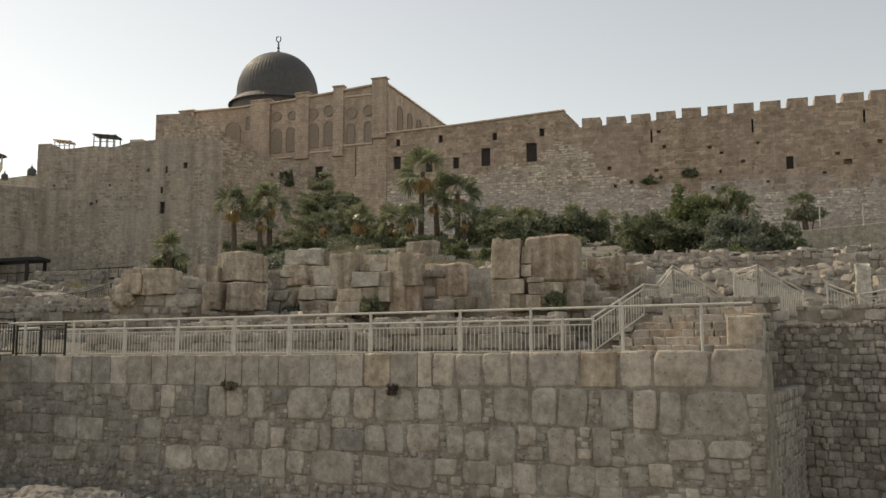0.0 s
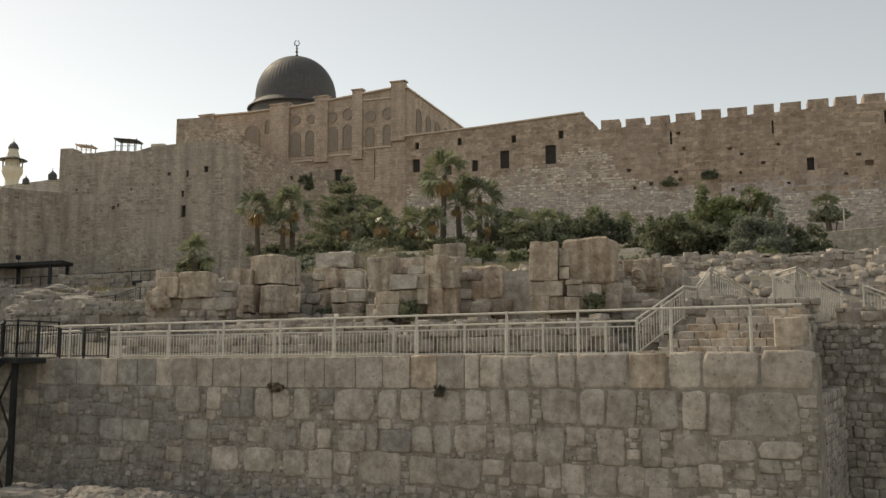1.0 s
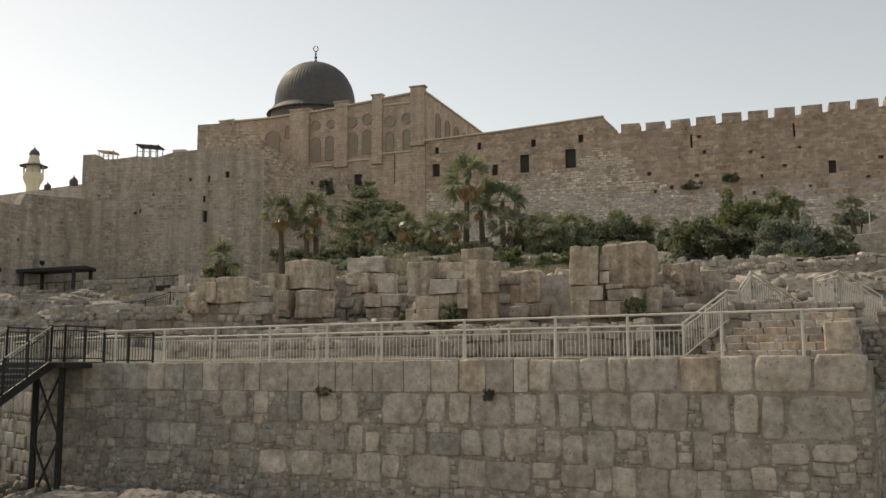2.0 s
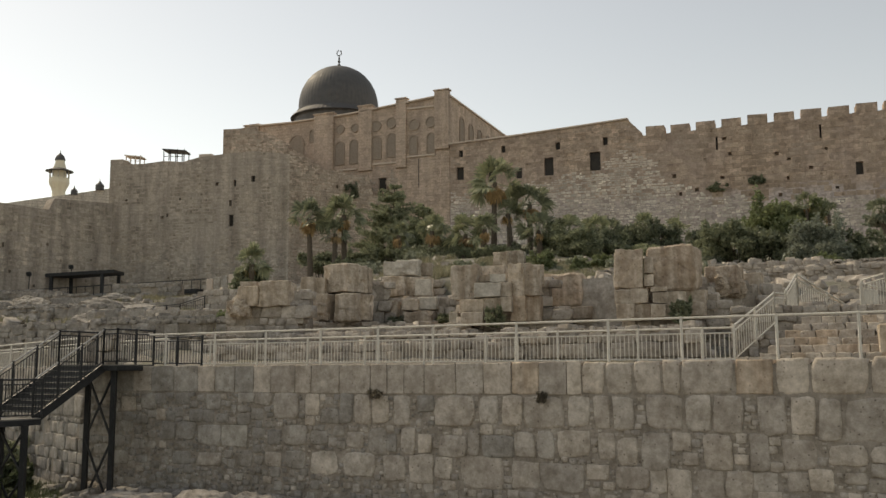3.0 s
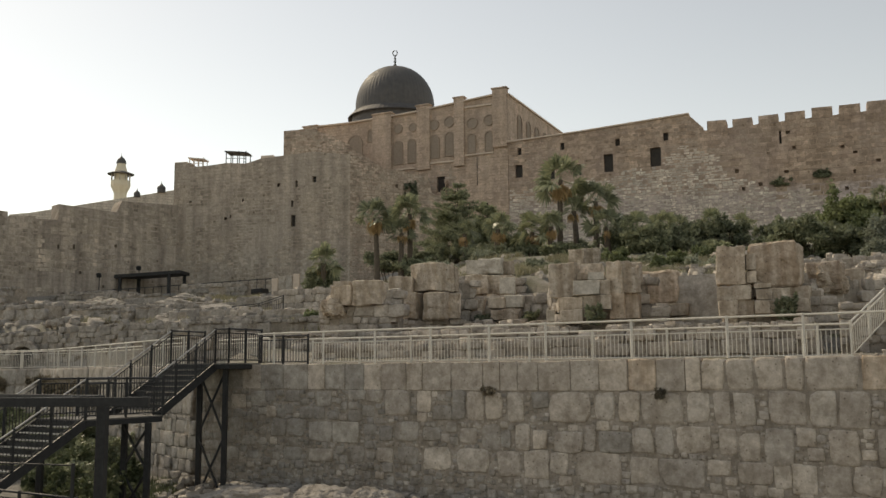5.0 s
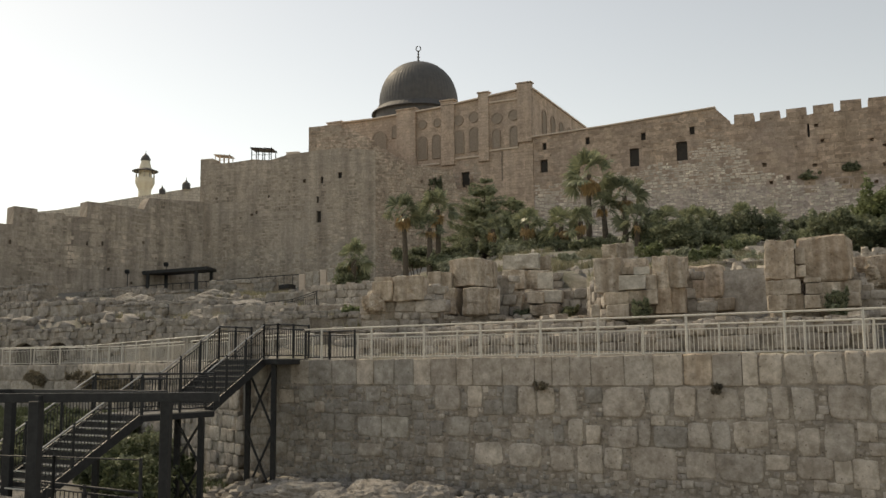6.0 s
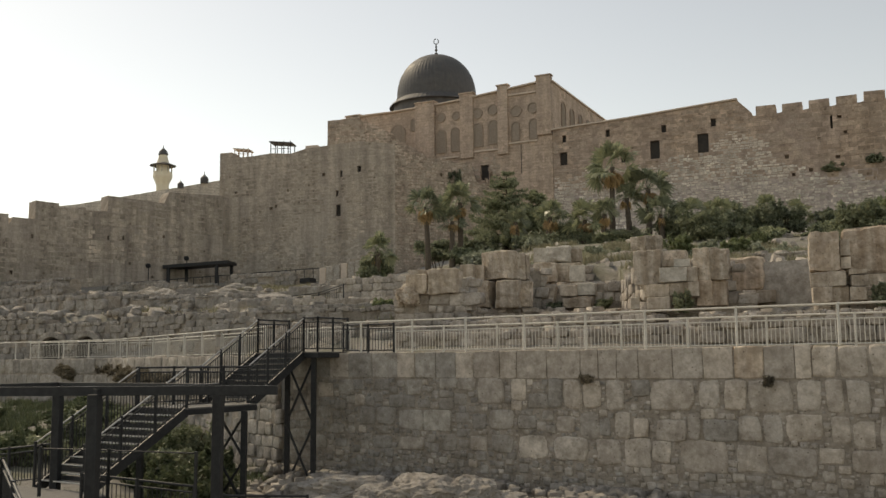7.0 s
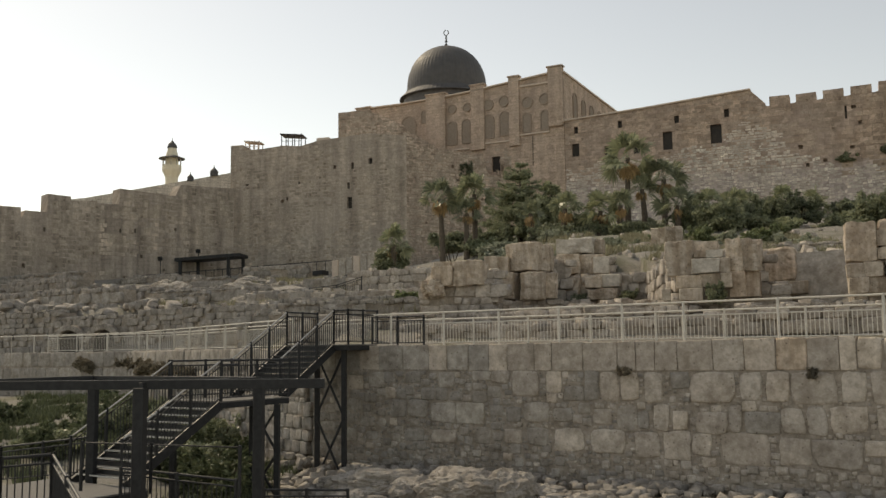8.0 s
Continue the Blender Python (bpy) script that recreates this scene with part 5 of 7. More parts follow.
rubble_wall("ruin_wall", (-6.8, 40.3), (-3.2, 37.4), 4.6, 6.1, RUIN, 0.35, 0.62, 1.2, 0.1, (0.9, 1.7))
rubble_wall("ruin_wall", (-3.75, 42.6), (-3.6, 33.2), 4.6, 7.5, RUIN, 0.35, 0.65, 0.8)
rubble_wall("ruin_wall", (-7.4, 36.6), (-3.4, 34.4), 4.5, 5.9, RUIN, 0.3, 0.5)
rubble_wall("ruin_wall", (-12.8, 33.9), (-2.2, 28.7), 4.3, 5.1, RUIN, 0.25, 0.5, 1.0, 0.12)
rubble_wall("ruin_wall", (-2.2, 28.7), (3.2, 26.1), 4.3, 5.45, RUIN, 0.3, 0.55, 0.9, 0.12)
rubble_wall("ruin_wall", (-9.5, 55.0), (-3.5, 53.0), 8.3, 9.6, RUIN, 0.3, 0.6, 1.2)
rubble_wall("ruin_wall", (-1.0, 50.5), (7.5, 47.5), 8.2, 9.4, RUIN, 0.3, 0.6, 1.2)
PLW, _ = core("plastered_wall", (0.55, 34.2), (2.7, 32.7), 4.6, 7.52, 0.8, M_PLASTER, "smooth grey plastered ruin wall")
rubble_wall("ruin_wall", (6.2, 42.0), (13.0, 39.0), 7.4, 8.35, RUIN, 0.25, 0.5, 1.2)
rubble_wall("ruin_wall", (9.0, 49.0), (14.5, 47.0), 8.4, 9.7, RUIN, 0.35, 0.8, 1.2)
rubble_wall("ruin_wall", (11.6, 46.0), (16.5, 44.5), 7.9, 9.2, RUIN, 0.25, 0.5, 1.2)
rubble_wall("ruin_wall", (16.5, 48.0), (27.0, 43.0), 8.0, 9.8, RUIN, 0.25, 0.5, 1.4)
rubble_wall("ruin_wall", (10.5, 36.0), (19.0, 33.0), 5.5, 7.0, RUIN, 0.3, 0.6, 1.3)
rubble_wall("ruin_wall", (17.5, 37.0), (24.0, 35.0), 6.2, 8.2, RUIN, 0.3, 0.6, 1.3)
rubble_wall("ruin_wall", (14.0, 30.5), (20.0, 27.5), 4.8, 6.2, RUIN, 0.2, 0.5, 1.3)
rubble_wall("ruin_wall", (10.9, 29.0), (14.2, 27.2), 4.6, 5.9, RUIN, 0.2, 0.5, 1.3)

for xa, ya, xb, yb, up in ((9.5, 40.5, 14.5, 38.4, 0.7), (13.0, 42.5, 19.5, 40.0, 0.9), (10.5, 44.3, 13.5, 43.2, 0.6), (16.0, 38.0, 20.0, 36.6, 0.8)):
    g = height_at((xa + xb) / 2, (ya + yb) / 2)
    rubble_wall("ruin_wall", (xa, ya), (xb, yb), g - 0.6, g + up, RUIN, 0.22, 0.48, 1.2)

rubble_wall("ruin_wall", (9.0, 36.5), (13.5, 34.8), 5.6, 7.3, RUIN, 0.3, 0.6, 1.2)
rubble_wall("ruin_wall", (8.3, 34.2), (11.3, 33.0), 4.9, 6.5, RUIN, 0.3, 0.6, 1.0)
rubble_wall("ruin_wall", (12.5, 38.5), (19.5, 36.0), 6.4, 7.8, RUIN, 0.3, 0.65, 1.2)

block(15.2, 34.0, 5.9, 0.5, 0.5, 1.8, -18, SV_PALE)
block(15.95, 34.2, 5.9, 0.42, 0.5, 1.4, -8, SV_PALE)
# western ruins beyond the stair
for k in range(38):
    y0 = 52 + 54 * ((k * 0.618) % 1.0)
    side = -13 - 0.36 * (y0 - 40)
    x0 = side - rb.uniform(0.0, 1.0) * (10 + 0.62 * (y0 - 40))
    ln = rb.uniform(4.0, 10.0)
    x1, y1 = x0 + ln * rb.uniform(0.9, 1.0), y0 - ln * rb.uniform(0.15, 0.45)
    if y1 < wall_line(x1) + 9.5 or y0 < wall_line(x0) + 9.5:
        continue
    g = height_at((x0 + x1) / 2, (y0 + y1) / 2)
    rubble_wall("ruin_wall", (x0, y0), (x1, y1), g - 0.5, g + rb.uniform(0.3, 1.5), RUIN, *rb.choice(((0.25, 0.5), (0.4, 0.9), (0.5, 1.0))), 1.6, 0.14, (0.9, 2.6))
for x0, y0, x1, y1, z0, z1 in ((-22.5, 47.0, -14.5, 45.5, 6.0, 7.0), (-22.0, 52.0, -14.0, 51.0, 6.6, 7.7), (-20.5, 41.5, -13.5, 40.6, 5.2, 6.5), (-23.0, 64.5, -13.5, 61.0, 8.2, 9.9), (-19.0, 37.2, -12.5, 36.2, 4.4, 5.6), (-13.2, 38.4, -10.3, 38.0, 5.4, 7.5), (-11.2, 42.4, -7.4, 42.8, 5.8, 8.3), (-8.2, 48.2, -5.0, 47.9, 6.5, 8.9)):
    rubble_wall("ruin_wall", (x0, y0), (x1, y1), z0, z1, RUIN, 0.28, 0.55, 1.4, 0.12, (0.9, 2.2))
for pa, pb in (((-70.0, 88.0), (-52.0, 78.5)), ((-74.0, 95.0), (-56.0, 87.0)), ((-60.0, 78.0), (-47.0, 71.5))):
    g = height_at((pa[0] + pb[0]) / 2, (pa[1] + pb[1]) / 2)
    rubble_wall("ruin_wall", pa, pb, g - 0.6, g + 1.5, RUIN, 0.3, 0.65, 2.0, 0.12, (0.9, 2.2))
rubble_wall("ruin_wall", (-28.4, 60.4), (-24.4, 59.4), 5.0, 7.9, RUIN, 0.6, 1.1, 1.8, 0.2, (0.6, 1.1))
rubble_wall("ruin_wall", (-37.8, 62.4), (-34.2, 61.4), 5.0, 7.6, RUIN, 0.5, 0.95, 1.8, 0.18, (0.7, 1.3))
rubble_wall("ruin_wall", (-34.2, 62.6), (-28.4, 61.4), 5.0, 7.3, RUIN, 0.35, 0.6, 1.4, 0.12, (0.9, 1.8))
for pa, pb in (((-66.0, 82.0), (-40.0, 70.5)), ((-58.0, 74.5), (-42.0, 67.2))):
    g = height_at((pa[0] + pb[0]) / 2, (pa[1] + pb[1]) / 2)
    rubble_wall("ruin_wall", pa, pb, g - 0.6, g + 1.2, RUIN, 0.4, 0.9, 2.0, 0.15, (0.8, 1.8))
# two low arches under the western ruins
for pa, pb, zt in (((-62.0, 71.0), (-44.5, 63.2), 7.4), ((-44.5, 63.2), (-36.0, 60.0), 6.9), ((-36.5, 60.0), (-29.0, 56.8), 7.2), ((-31.0, 54.6), (-24.0, 51.2), 7.0), ((-27.0, 48.2), (-20.5, 45.4), 6.7), ((-23.5, 43.4), (-18.0, 40.8), 6.1)):
    rubble_wall("ruin_wall", pa, pb, 4.4, zt, RUIN, 0.3, 0.6, 1.8, 0.12, (0.9, 2.0))
for cx, cy in ((-42.6, 62.0), (-39.4, 60.8)):
    arch = thing("stone_arch", (cx, cy, 4.4), "low stone arch opening in the western ruins", "arch", "low arches")
    for k in range(9):
        a = math.pi * (k + 0.5) / 9
        bm = bmesh.new()
        box_into(bm, Matrix.Translation((cx + 1.1 * math.cos(a), cy, 5.0 + 1.1 * math.sin(a))) @ Matrix.Rotation(-a + math.pi / 2, 4, "Y"), (0.42, 0.8, 0.4), 0.04)
        part("arch_stone", bm, M_GREY, arch)
    # dark panel painted as the shade within the arch
    bm = bmesh.new()
    box_into(bm, Matrix.Translation((cx, cy + 0.3, 4.9)), (1.9, 0.1, 2.0))
    part("shadowed_recess", bm, M_OPENING_SHADE, arch)
# west part of the terrace wall
LEFT_LINE = [(-43.5, 55.5), (-32.4, 50.0), (-21.0, 36.5), (-16.6, 31.5)]
for a, b in zip([(-70, 66)] + LEFT_LINE[:-1], LEFT_LINE):
    ob, fr = core("wall_terrace_west", a, b, -1.0, 4.32, 0.9, M_MORTAR, "pale western stretch of the terrace wall")
    length = (Vector(b) - Vector(a)).length
    for z0, z1 in ((3.45, 4.36), (2.6, 3.4)):
        for s0, s1, lo, hi in courses_random(0, length, z0, z1, rs, 0.7, 1.5):
            stone_at(SV_GREY, ob, fr, s0, s1, lo, hi, rs, 0.03, 0.5, 0.02)
    rubble_mesh("wall_stones", rubble_courses(fr, 0, length, 0.0, 2.58, rs, 0.3, 0.6), M_GREYRUB, ob, rs)
railing([(-60, 62.5, 4.36)] + [(x + 0.3, y + 0.3, 4.36) for x, y in LEFT_LINE[:-1]] + [(-17.6, 33.2, 4.36)], 1.05, 2.6, 0, "cream handrail along the western terrace edge", GR)
railing([(x + 1.9, y + 1.9, 4.36) for x, y in LEFT_LINE[:-1]] + [(-14.6, 34.2, 4.36)], 1.05, 2.9, 0.16, "cream railing behind the western walkway", GR)
railing([(-24.5, 60.0, 7.27), (-22.4, 59.0, 7.37), (-20.5, 58.0, 7.80)], 1.15, 1.5, 0.2, "dark railing beside steps among the western ruins", "dark railings in the ruins", True)

# loose stones over the slopes
st = []
for k in range(1900):
    x = rb.uniform(-40, 34)
    y = wall_line(x) + rb.uniform(4.2, 60) * rb.uniform(0.3, 1)
    if y - wall_line(x) < 4.4 and x < 7:
        continue
    if x < -18 and ((y > 62 and rb.random() < 0.6) or y - wall_line(x) < 9):
        continue
    s = rb.uniform(0.12, 0.36) * (0.6 + 0.010 * y) * rb.choice((0.6, 1, 1, 1.4))
    st.append((Vector((x, y, height_at(x, y) + s * 0.15)), (s * rb.uniform(0.8, 1.5), s * 1.1, s * rb.uniform(0.7, 1.2)), rb.uniform(0, 180)))
for k in range(520):
    x, y = rb.uniform(6.5, 21), rb.uniform(31, 50)
    s = rb.uniform(0.12, 0.5) ** 1.2
    st.append((Vector((x, y, height_at(x, y) + s * 0.12)), (s * rb.uniform(0.8, 1.8), s * 1.2, s * rb.uniform(0.6, 1.1)), rb.uniform(0, 180)))
rubble_mesh("loose_stones", st, M_RUBBLE, None, rb, "stuff", "loose limestone rubble scattered over the dry slope", "rubble")
west_st = []
for k in range(700):
    x = rb.uniform(-66, -34)
    y = wall_line(x) + rb.uniform(9, 30)
    s = rb.uniform(0.25, 0.8) ** 1.4
    west_st.append((Vector((x, y, height_at(x, y) + s * 0.15)), (s * rb.uniform(0.8, 1.8), s * 1.2, s * rb.uniform(0.7, 1.2)), rb.uniform(0, 180)))
rubble_mesh("loose_stones", west_st, M_GREYRUB, None, rb, "stuff", "grey loose rubble scattered among the western ruins", "rubble")


def boulder(x, y, z, rx, ry, rz, label, group="boulders at the wall's foot"):
    bm = bmesh.new()
    bmesh.ops.create_icosphere(bm, subdivisions=5, radius=1.0)
    sd_ = rb.uniform(0, 50)
    rug = 2.3 if "broken" in label else 2.0
    for v in bm.verts:
        n = v.co.normalized()
        f = 1 + 0.28 * noise.noise(n * 1.4 + Vector((sd_, 0, 0))) + 0.14 * noise.noise(n * 3.1 + Vector((0, sd_, 0))) + rug * (0.055 * noise.noise(n * 7 + Vector((sd_, 0, sd_))) + 0.03 * noise.noise(n * 17))
        v.co = Vector((n.x * rx * f, n.y * ry * f, max(-0.5, n.z) * rz * f))
    bmesh.ops.transform(bm, matrix=Matrix.Translation((x, y, z)) @ Matrix.Rotation(rb.uniform(-0.6, 0.6), 4, "Z"), verts=bm.verts)
    # grey at the wall's foot puts the wall's shade into the colour
    return tagged(part("boulder", bm, M_BLOCK if "broken" in label else M_GREY), label, "boulder", group)


for x, y, z, rx, ry, rz in ((-12.9, 26.4, 0.25, 1.5, 0.8, 0.5), (-11.6, 25.6, 0.2, 0.8, 0.6, 0.45), (-10.3, 25.0, 0.3, 1.3, 0.8, 0.62), (-9.1, 24.9, 0.3, 0.9, 0.7, 0.6), (-14.2, 26.8, 0.0, 0.8, 0.6, 0.5), (-13.6, 25.2, -0.1, 0.7, 0.6, 0.4), (-8.2, 25.2, 0.1, 0.8, 0.6, 0.4), (-6.8, 24.8, 0.0, 0.9, 0.6, 0.4), (-10.9, 23.6, -0.1, 0.9, 0.7, 0.4), (-5.2, 24.2, -0.1, 0.8, 0.5, 0.4)):
    boulder(x, y, z, rx, ry, rz, "rough weathered boulder lying at the wall's foot")
for x, y, z, rx, ry, rz in ((-12.9, 37.9, 6.75, 0.5, 0.5, 0.55), (5.6, 31.9, 7.0, 0.6, 0.5, 0.65)):
    boulder(x, y, z, rx, ry, rz, "large broken rock on the ruined terrace", "broken rocks on the ruins")
for k in range(10):
    y0 = 50 + 46 * ((k * 0.618 + 0.3) % 1.0)
    x0 = -16 - 0.36 * (y0 - 40) - rb.uniform(0.0, 1.0) * (8 + 0.55 * (y0 - 40))
    if y0 > wall_line(x0) + 11:
        boulder(x0, y0, height_at(x0, y0) + 0.2, rb.uniform(1.4, 3.4), rb.uniform(0.8, 1.6), rb.uniform(0.5, 0.9), "low pale ledge of bare rock on the slope", "rock ledges among the ruins")
boulder(-29.8, 70.0, height_at(-29.8, 70.0) + 0.5, 4.2, 1.6, 0.8, "low pale ledge of bare rock on the slope", "rock ledges among the ruins")
st = []
for k in range(1100):
    x = rb.uniform(-17.5, 3)
    s = rb.uniform(0.08, 0.3)
    y = wall_line(x) - rb.uniform(0.1, 4.4)
    st.append((Vector((x, y, height_at(x, y) + 0.25 * max(0, 1.2 - 0.4 * (wall_line(x) - y)) + s * 0.2)), (s * 1.5, s * 1.2, s * 0.9), rb.uniform(0, 180)))
# darker grey rubble stands in for the wall's shadow on these stones
rubble_mesh("fallen_stones", st, M_GREYRUB, None, rb, "stuff", "fallen small stones along the wall's foot", "rubble")

# stone steps behind the wall's end
STEPS = thing("stone_steps", (6.5, 25.0, 4.33), "worn stone steps climbing behind the wall's end", "steps")
for k in range(6):
    z0, z1 = 4.33, 4.58 + 0.2 * k
    p = on_wall(3.35 + 0.12 * k, 0, 1.7 + 0.5 * k)
    q = on_wall(6.5 - 0.05 * k, 0, 1.7 + 0.5 * k)
    fr = (p, WD, WB)
    for s0, s1, lo, hi in courses_random(0, (q - p).length, z1 - 0.24, z1, rs, 0.25, 0.55):
        stone_at(SV_WORN if rs.random() < 0.85 else SV_BROWN, STEPS, fr, s0, s1, lo - 0.06, hi, rs, 0.03, 0.56, -0.02, "step_stone", 1.0)
rubble_wall("ruin_wall", (4.7, 28.0), (9.3, 26.6), 4.4, 6.05, RUIN, 0.22, 0.42, 0.9, 0.1)
block(6.95, 22.0, 4.33, 0.6, 0.7, 0.92, -24, SV_ROUGH)
rubble_wall("step_side", (8.0, 23.4), (9.6, 28.6), 3.6, 5.4, "rubble side of the stone steps", 0.25, 0.5, 0.7)


# ---- steel stair and canopy ----
STAIR_E, STAIR_U, STAIR_V = Vector((-15.95, 29.6, 0)), Vector((-0.42, -0.907, 0)), Vector((0.907, -0.42, 0))
SROT = Matrix.Rotation(math.atan2(STAIR_V.y, STAIR_V.x), 4, "Z")


def on_stair(s, lat, z):
    return STAIR_E + STAIR_U * s + STAIR_V * lat + Vector((0, 0, z))


def bar(name, a, b, w, h, material, parent, label="", bevel=0.006):
    """A rectangular steel section from a to b."""
    a, b = Vector(a), Vector(b)
    d = b - a
    q = d.to_track_quat("X", "Z").to_matrix().to_4x4()
    bm = bmesh.new()
    box_into(bm, Matrix.Translation((a + b) / 2) @ q, (d.length, w, h), bevel)
    return part(name, bm, material, parent, label)


STAIR = thing("steel_stair", on_stair(4, 0, 0), "dark steel stair down from the terrace wall with open treads", "stair")


def flight(s0, s1, l0, l1, z0, z1, n):
    for k in range(n):
        t = (k + 1) / (n + 1)
        s, z = s0 + (s1 - s0) * t, z0 + (z1 - z0) * t
        bm = bmesh.new()
        box_into(bm, Matrix.Translation(on_stair(s, (l0 + l1) / 2, z - 0.02)) @ SROT, (l1 - l0 - 0.06, 0.27, 0.035), 0.005)
        tr = part("tread", bm, M_TREAD, STAIR)
        bm = bmesh.new()
        box_into(bm, Matrix.Translation(on_stair(s + 0.14, (l0 + l1) / 2, z - 0.012)) @ SROT, (l1 - l0 - 0.06, 0.02, 0.03))
        part("nosing", bm, M_NOSING if z0 < 3 else M_TREAD, tr)
        bm = bmesh.new()
        rise = (z0 - z1) / (n + 1)
        box_into(bm, Matrix.Translation(on_stair(s - 0.13, (l0 + l1) / 2, z + rise / 2 - 0.03)) @ SROT, (l1 - l0 - 0.06, 0.015, rise - 0.05))
        part("riser", bm, M_METAL_DARK, STAIR)
    for lat in (l0, l1):
        bar("stringer", on_stair(s0, lat, z0 - 0.12), on_stair(s1, lat, z1 - 0.12), 0.06, 0.26, M_METAL_DARK, STAIR)


L0, L1 = -1.0, 1.05
flight(0.0, 2.6, L0, L1, 4.42, 2.85, 8)
flight(5.4, 8.7, L0 + 0.4, L1 + 0.35, 2.85, 0.95, 10)


def deck(name, s0, s1, l0, l1, z, material, parent, boards=True):
    bm = bmesh.new()
    box_into(bm, Matrix.Translation(on_stair((s0 + s1) / 2, (l0 + l1) / 2, z - 0.12)) @ SROT, (l1 - l0, s1 - s0, 0.16), 0.01)
    ob = part(name, bm, M_METAL_DARK, parent)
    if boards:
        n = int((s1 - s0) / 0.18)
        bm = bmesh.new()
        box_into(bm, Matrix(), (l1 - l0 - 0.04, (s1 - s0) / n - 0.012, 0.035), 0.004)
        me = bpy.data.meshes.new("board")
        bm.to_mesh(me)
        bm.free()
        me.materials.append(material)
        for k in range(n):
            piece("board", me, ob, Matrix.Translation(on_stair(s0 + (k + 0.5) * (s1 - s0) / n, (l0 + l1) / 2, z - 0.02)) @ SROT)
    return ob


deck("top_landing", -1.6, 0.0, L0 - 0.05, L1 + 0.6, 4.42, M_WOOD, STAIR)
deck("middle_landing", 2.6, 5.4, L0 + 0.3, L1 + 0.4, 2.85, M_WOOD, STAIR)


def brace_tower(s, lat, z, w):
    for dl in (0, w):
        bar("column", on_stair(s, lat + dl, -0.6), on_stair(s, lat + dl, z), 0.16, 0.16, M_METAL_DARK, STAIR)
    n = max(1, round(z / 1.7))
    for k in range(n):
        za, zb = z * k / n, z * (k + 1) / n - 0.1
        bar("cross_brace", on_stair(s, lat, za), on_stair(s, lat + w, zb), 0.05, 0.07, M_METAL_DARK, STAIR)
        bar("cross_brace", on_stair(s + 0.06, lat + w, za), on_stair(s + 0.06, lat, zb), 0.05, 0.07, M_METAL_DARK, STAIR)


brace_tower(-0.35, 0.05, 4.25, 1.15)
brace_tower(3.2, 0.5, 2.65, 1.0)
brace_tower(5.2, -0.7, 2.65, 0.01)
for s0, s1, lat, z0, z1 in ((0, 2.6, L0, 4.42, 2.85), (0, 2.6, L1, 4.42, 2.85), (5.4, 8.7, L0 + 0.4, 2.85, 0.95), (5.4, 8.7, L1 + 0.35, 2.85, 0.95)):
    railing([on_stair(s0, lat, z0), on_stair(s1, lat, z1)], 1.12, 1.2, 0.12, "dark steel stair railing with upright bars", "stair railings", True, rail_r=0.024)
railing([on_stair(-1.6, L1 + 0.6, 4.42), on_stair(0, L1 + 0.6, 4.42), on_stair(0, L1, 4.42)], 1.12, 0.9, 0.11, "dark steel landing railing with upright bars", "stair railings", True)
railing([on_stair(0, L0, 4.42), on_stair(-1.6, L0, 4.42)], 1.12, 0.9, 0.11, "dark steel landing railing with upright bars", "stair railings", True)
railing([on_stair(2.6, L0 + 0.32, 2.85), on_stair(5.4, L0 + 0.32, 2.85)], 1.12, 1.4, 0.11, "dark steel landing railing with upright bars", "stair railings", True)
railing([on_stair(2.6, L1 + 0.38, 2.85), on_stair(5.4, L1 + 0.38, 2.85)], 1.12, 1.4, 0.11, "dark steel landing railing with upright bars", "stair railings", True)
railing([rear0(-14.2) - Vector((0, 1.9, 0)), rear0(-12.2) - Vector((0, 1.9, 0))], 1.0, 1.0, 0.13, "dark steel gate panel beside the landing", "stair railings", True)

CANOPY = thing("canopy", on_stair(10.2, 3, 1.3), "dark steel canopy over a timber deck", "canopy")
for s, lat in ((12.1, 6.12), (8.45, 5.75), (8.45, -0.08), (12.1, -0.1)):
    bar("column", on_stair(s, lat, -0.8), on_stair(s, lat, 3.54), 0.22, 0.22, M_METAL_DARK, CANOPY, "", 0.015)
bar("edge_beam", (-21.5, 15.4, 3.62), (-12.0, 16.65, 3.58), 0.12, 0.18, M_METAL_DARK, CANOPY, "long dark front beam")
for a, b in (((12.1, 6.12), (8.45, 5.75)), ((8.45, 5.75), (8.45, -0.08)), ((8.45, -0.08), (12.1, -0.1))):
    bar("beam", on_stair(*a, 3.57), on_stair(*b, 3.57), 0.1, 0.14, M_METAL_DARK, CANOPY)
deck("deck", 8.7, 13.5, -1.5, 2.4, 0.95, M_WOOD, CANOPY)
railing([on_stair(8.2, -9.0, 0.45), on_stair(8.2, -4.4, 0.6), on_stair(7.9, -1.0, 0.98)], 1.0, 1.5, 0.12, "dark steel path railing with upright bars", "deck railings", True)
railing([on_stair(17.2, 4.2, 1.45), on_stair(15.0, 6.2, 1.45), on_stair(14.2, 6.45, 1.45), on_stair(15.4, 8.9, 0.95)], 1.05, 1.3, 0.12, "dark steel railing at the near ramp", "deck railings", True)
railing([on_stair(11.2, 3.2, 1.28), on_stair(10.6, 4.7, 1.25), on_stair(9.8, 6.5, 1.2)], 1.02, 2.4, 0, "plain dark steel handrail beside the deck", "deck railings", True, rail_r=0.016)
railing([on_stair(9.6, 2.5, 0.6), on_stair(8.8, 5.4, 0.4)], 0.95, 1.3, 0.12, "dark steel path railing with upright bars", "deck railings", True)
railing([on_stair(8.0, 5.5, 0.05), on_stair(6.3, 6.6, -0.1)], 1.0, 1.0, 0.12, "dark steel path railing with upright bars", "deck railings", True)


# ---- plants ----
rp = random.Random(77)


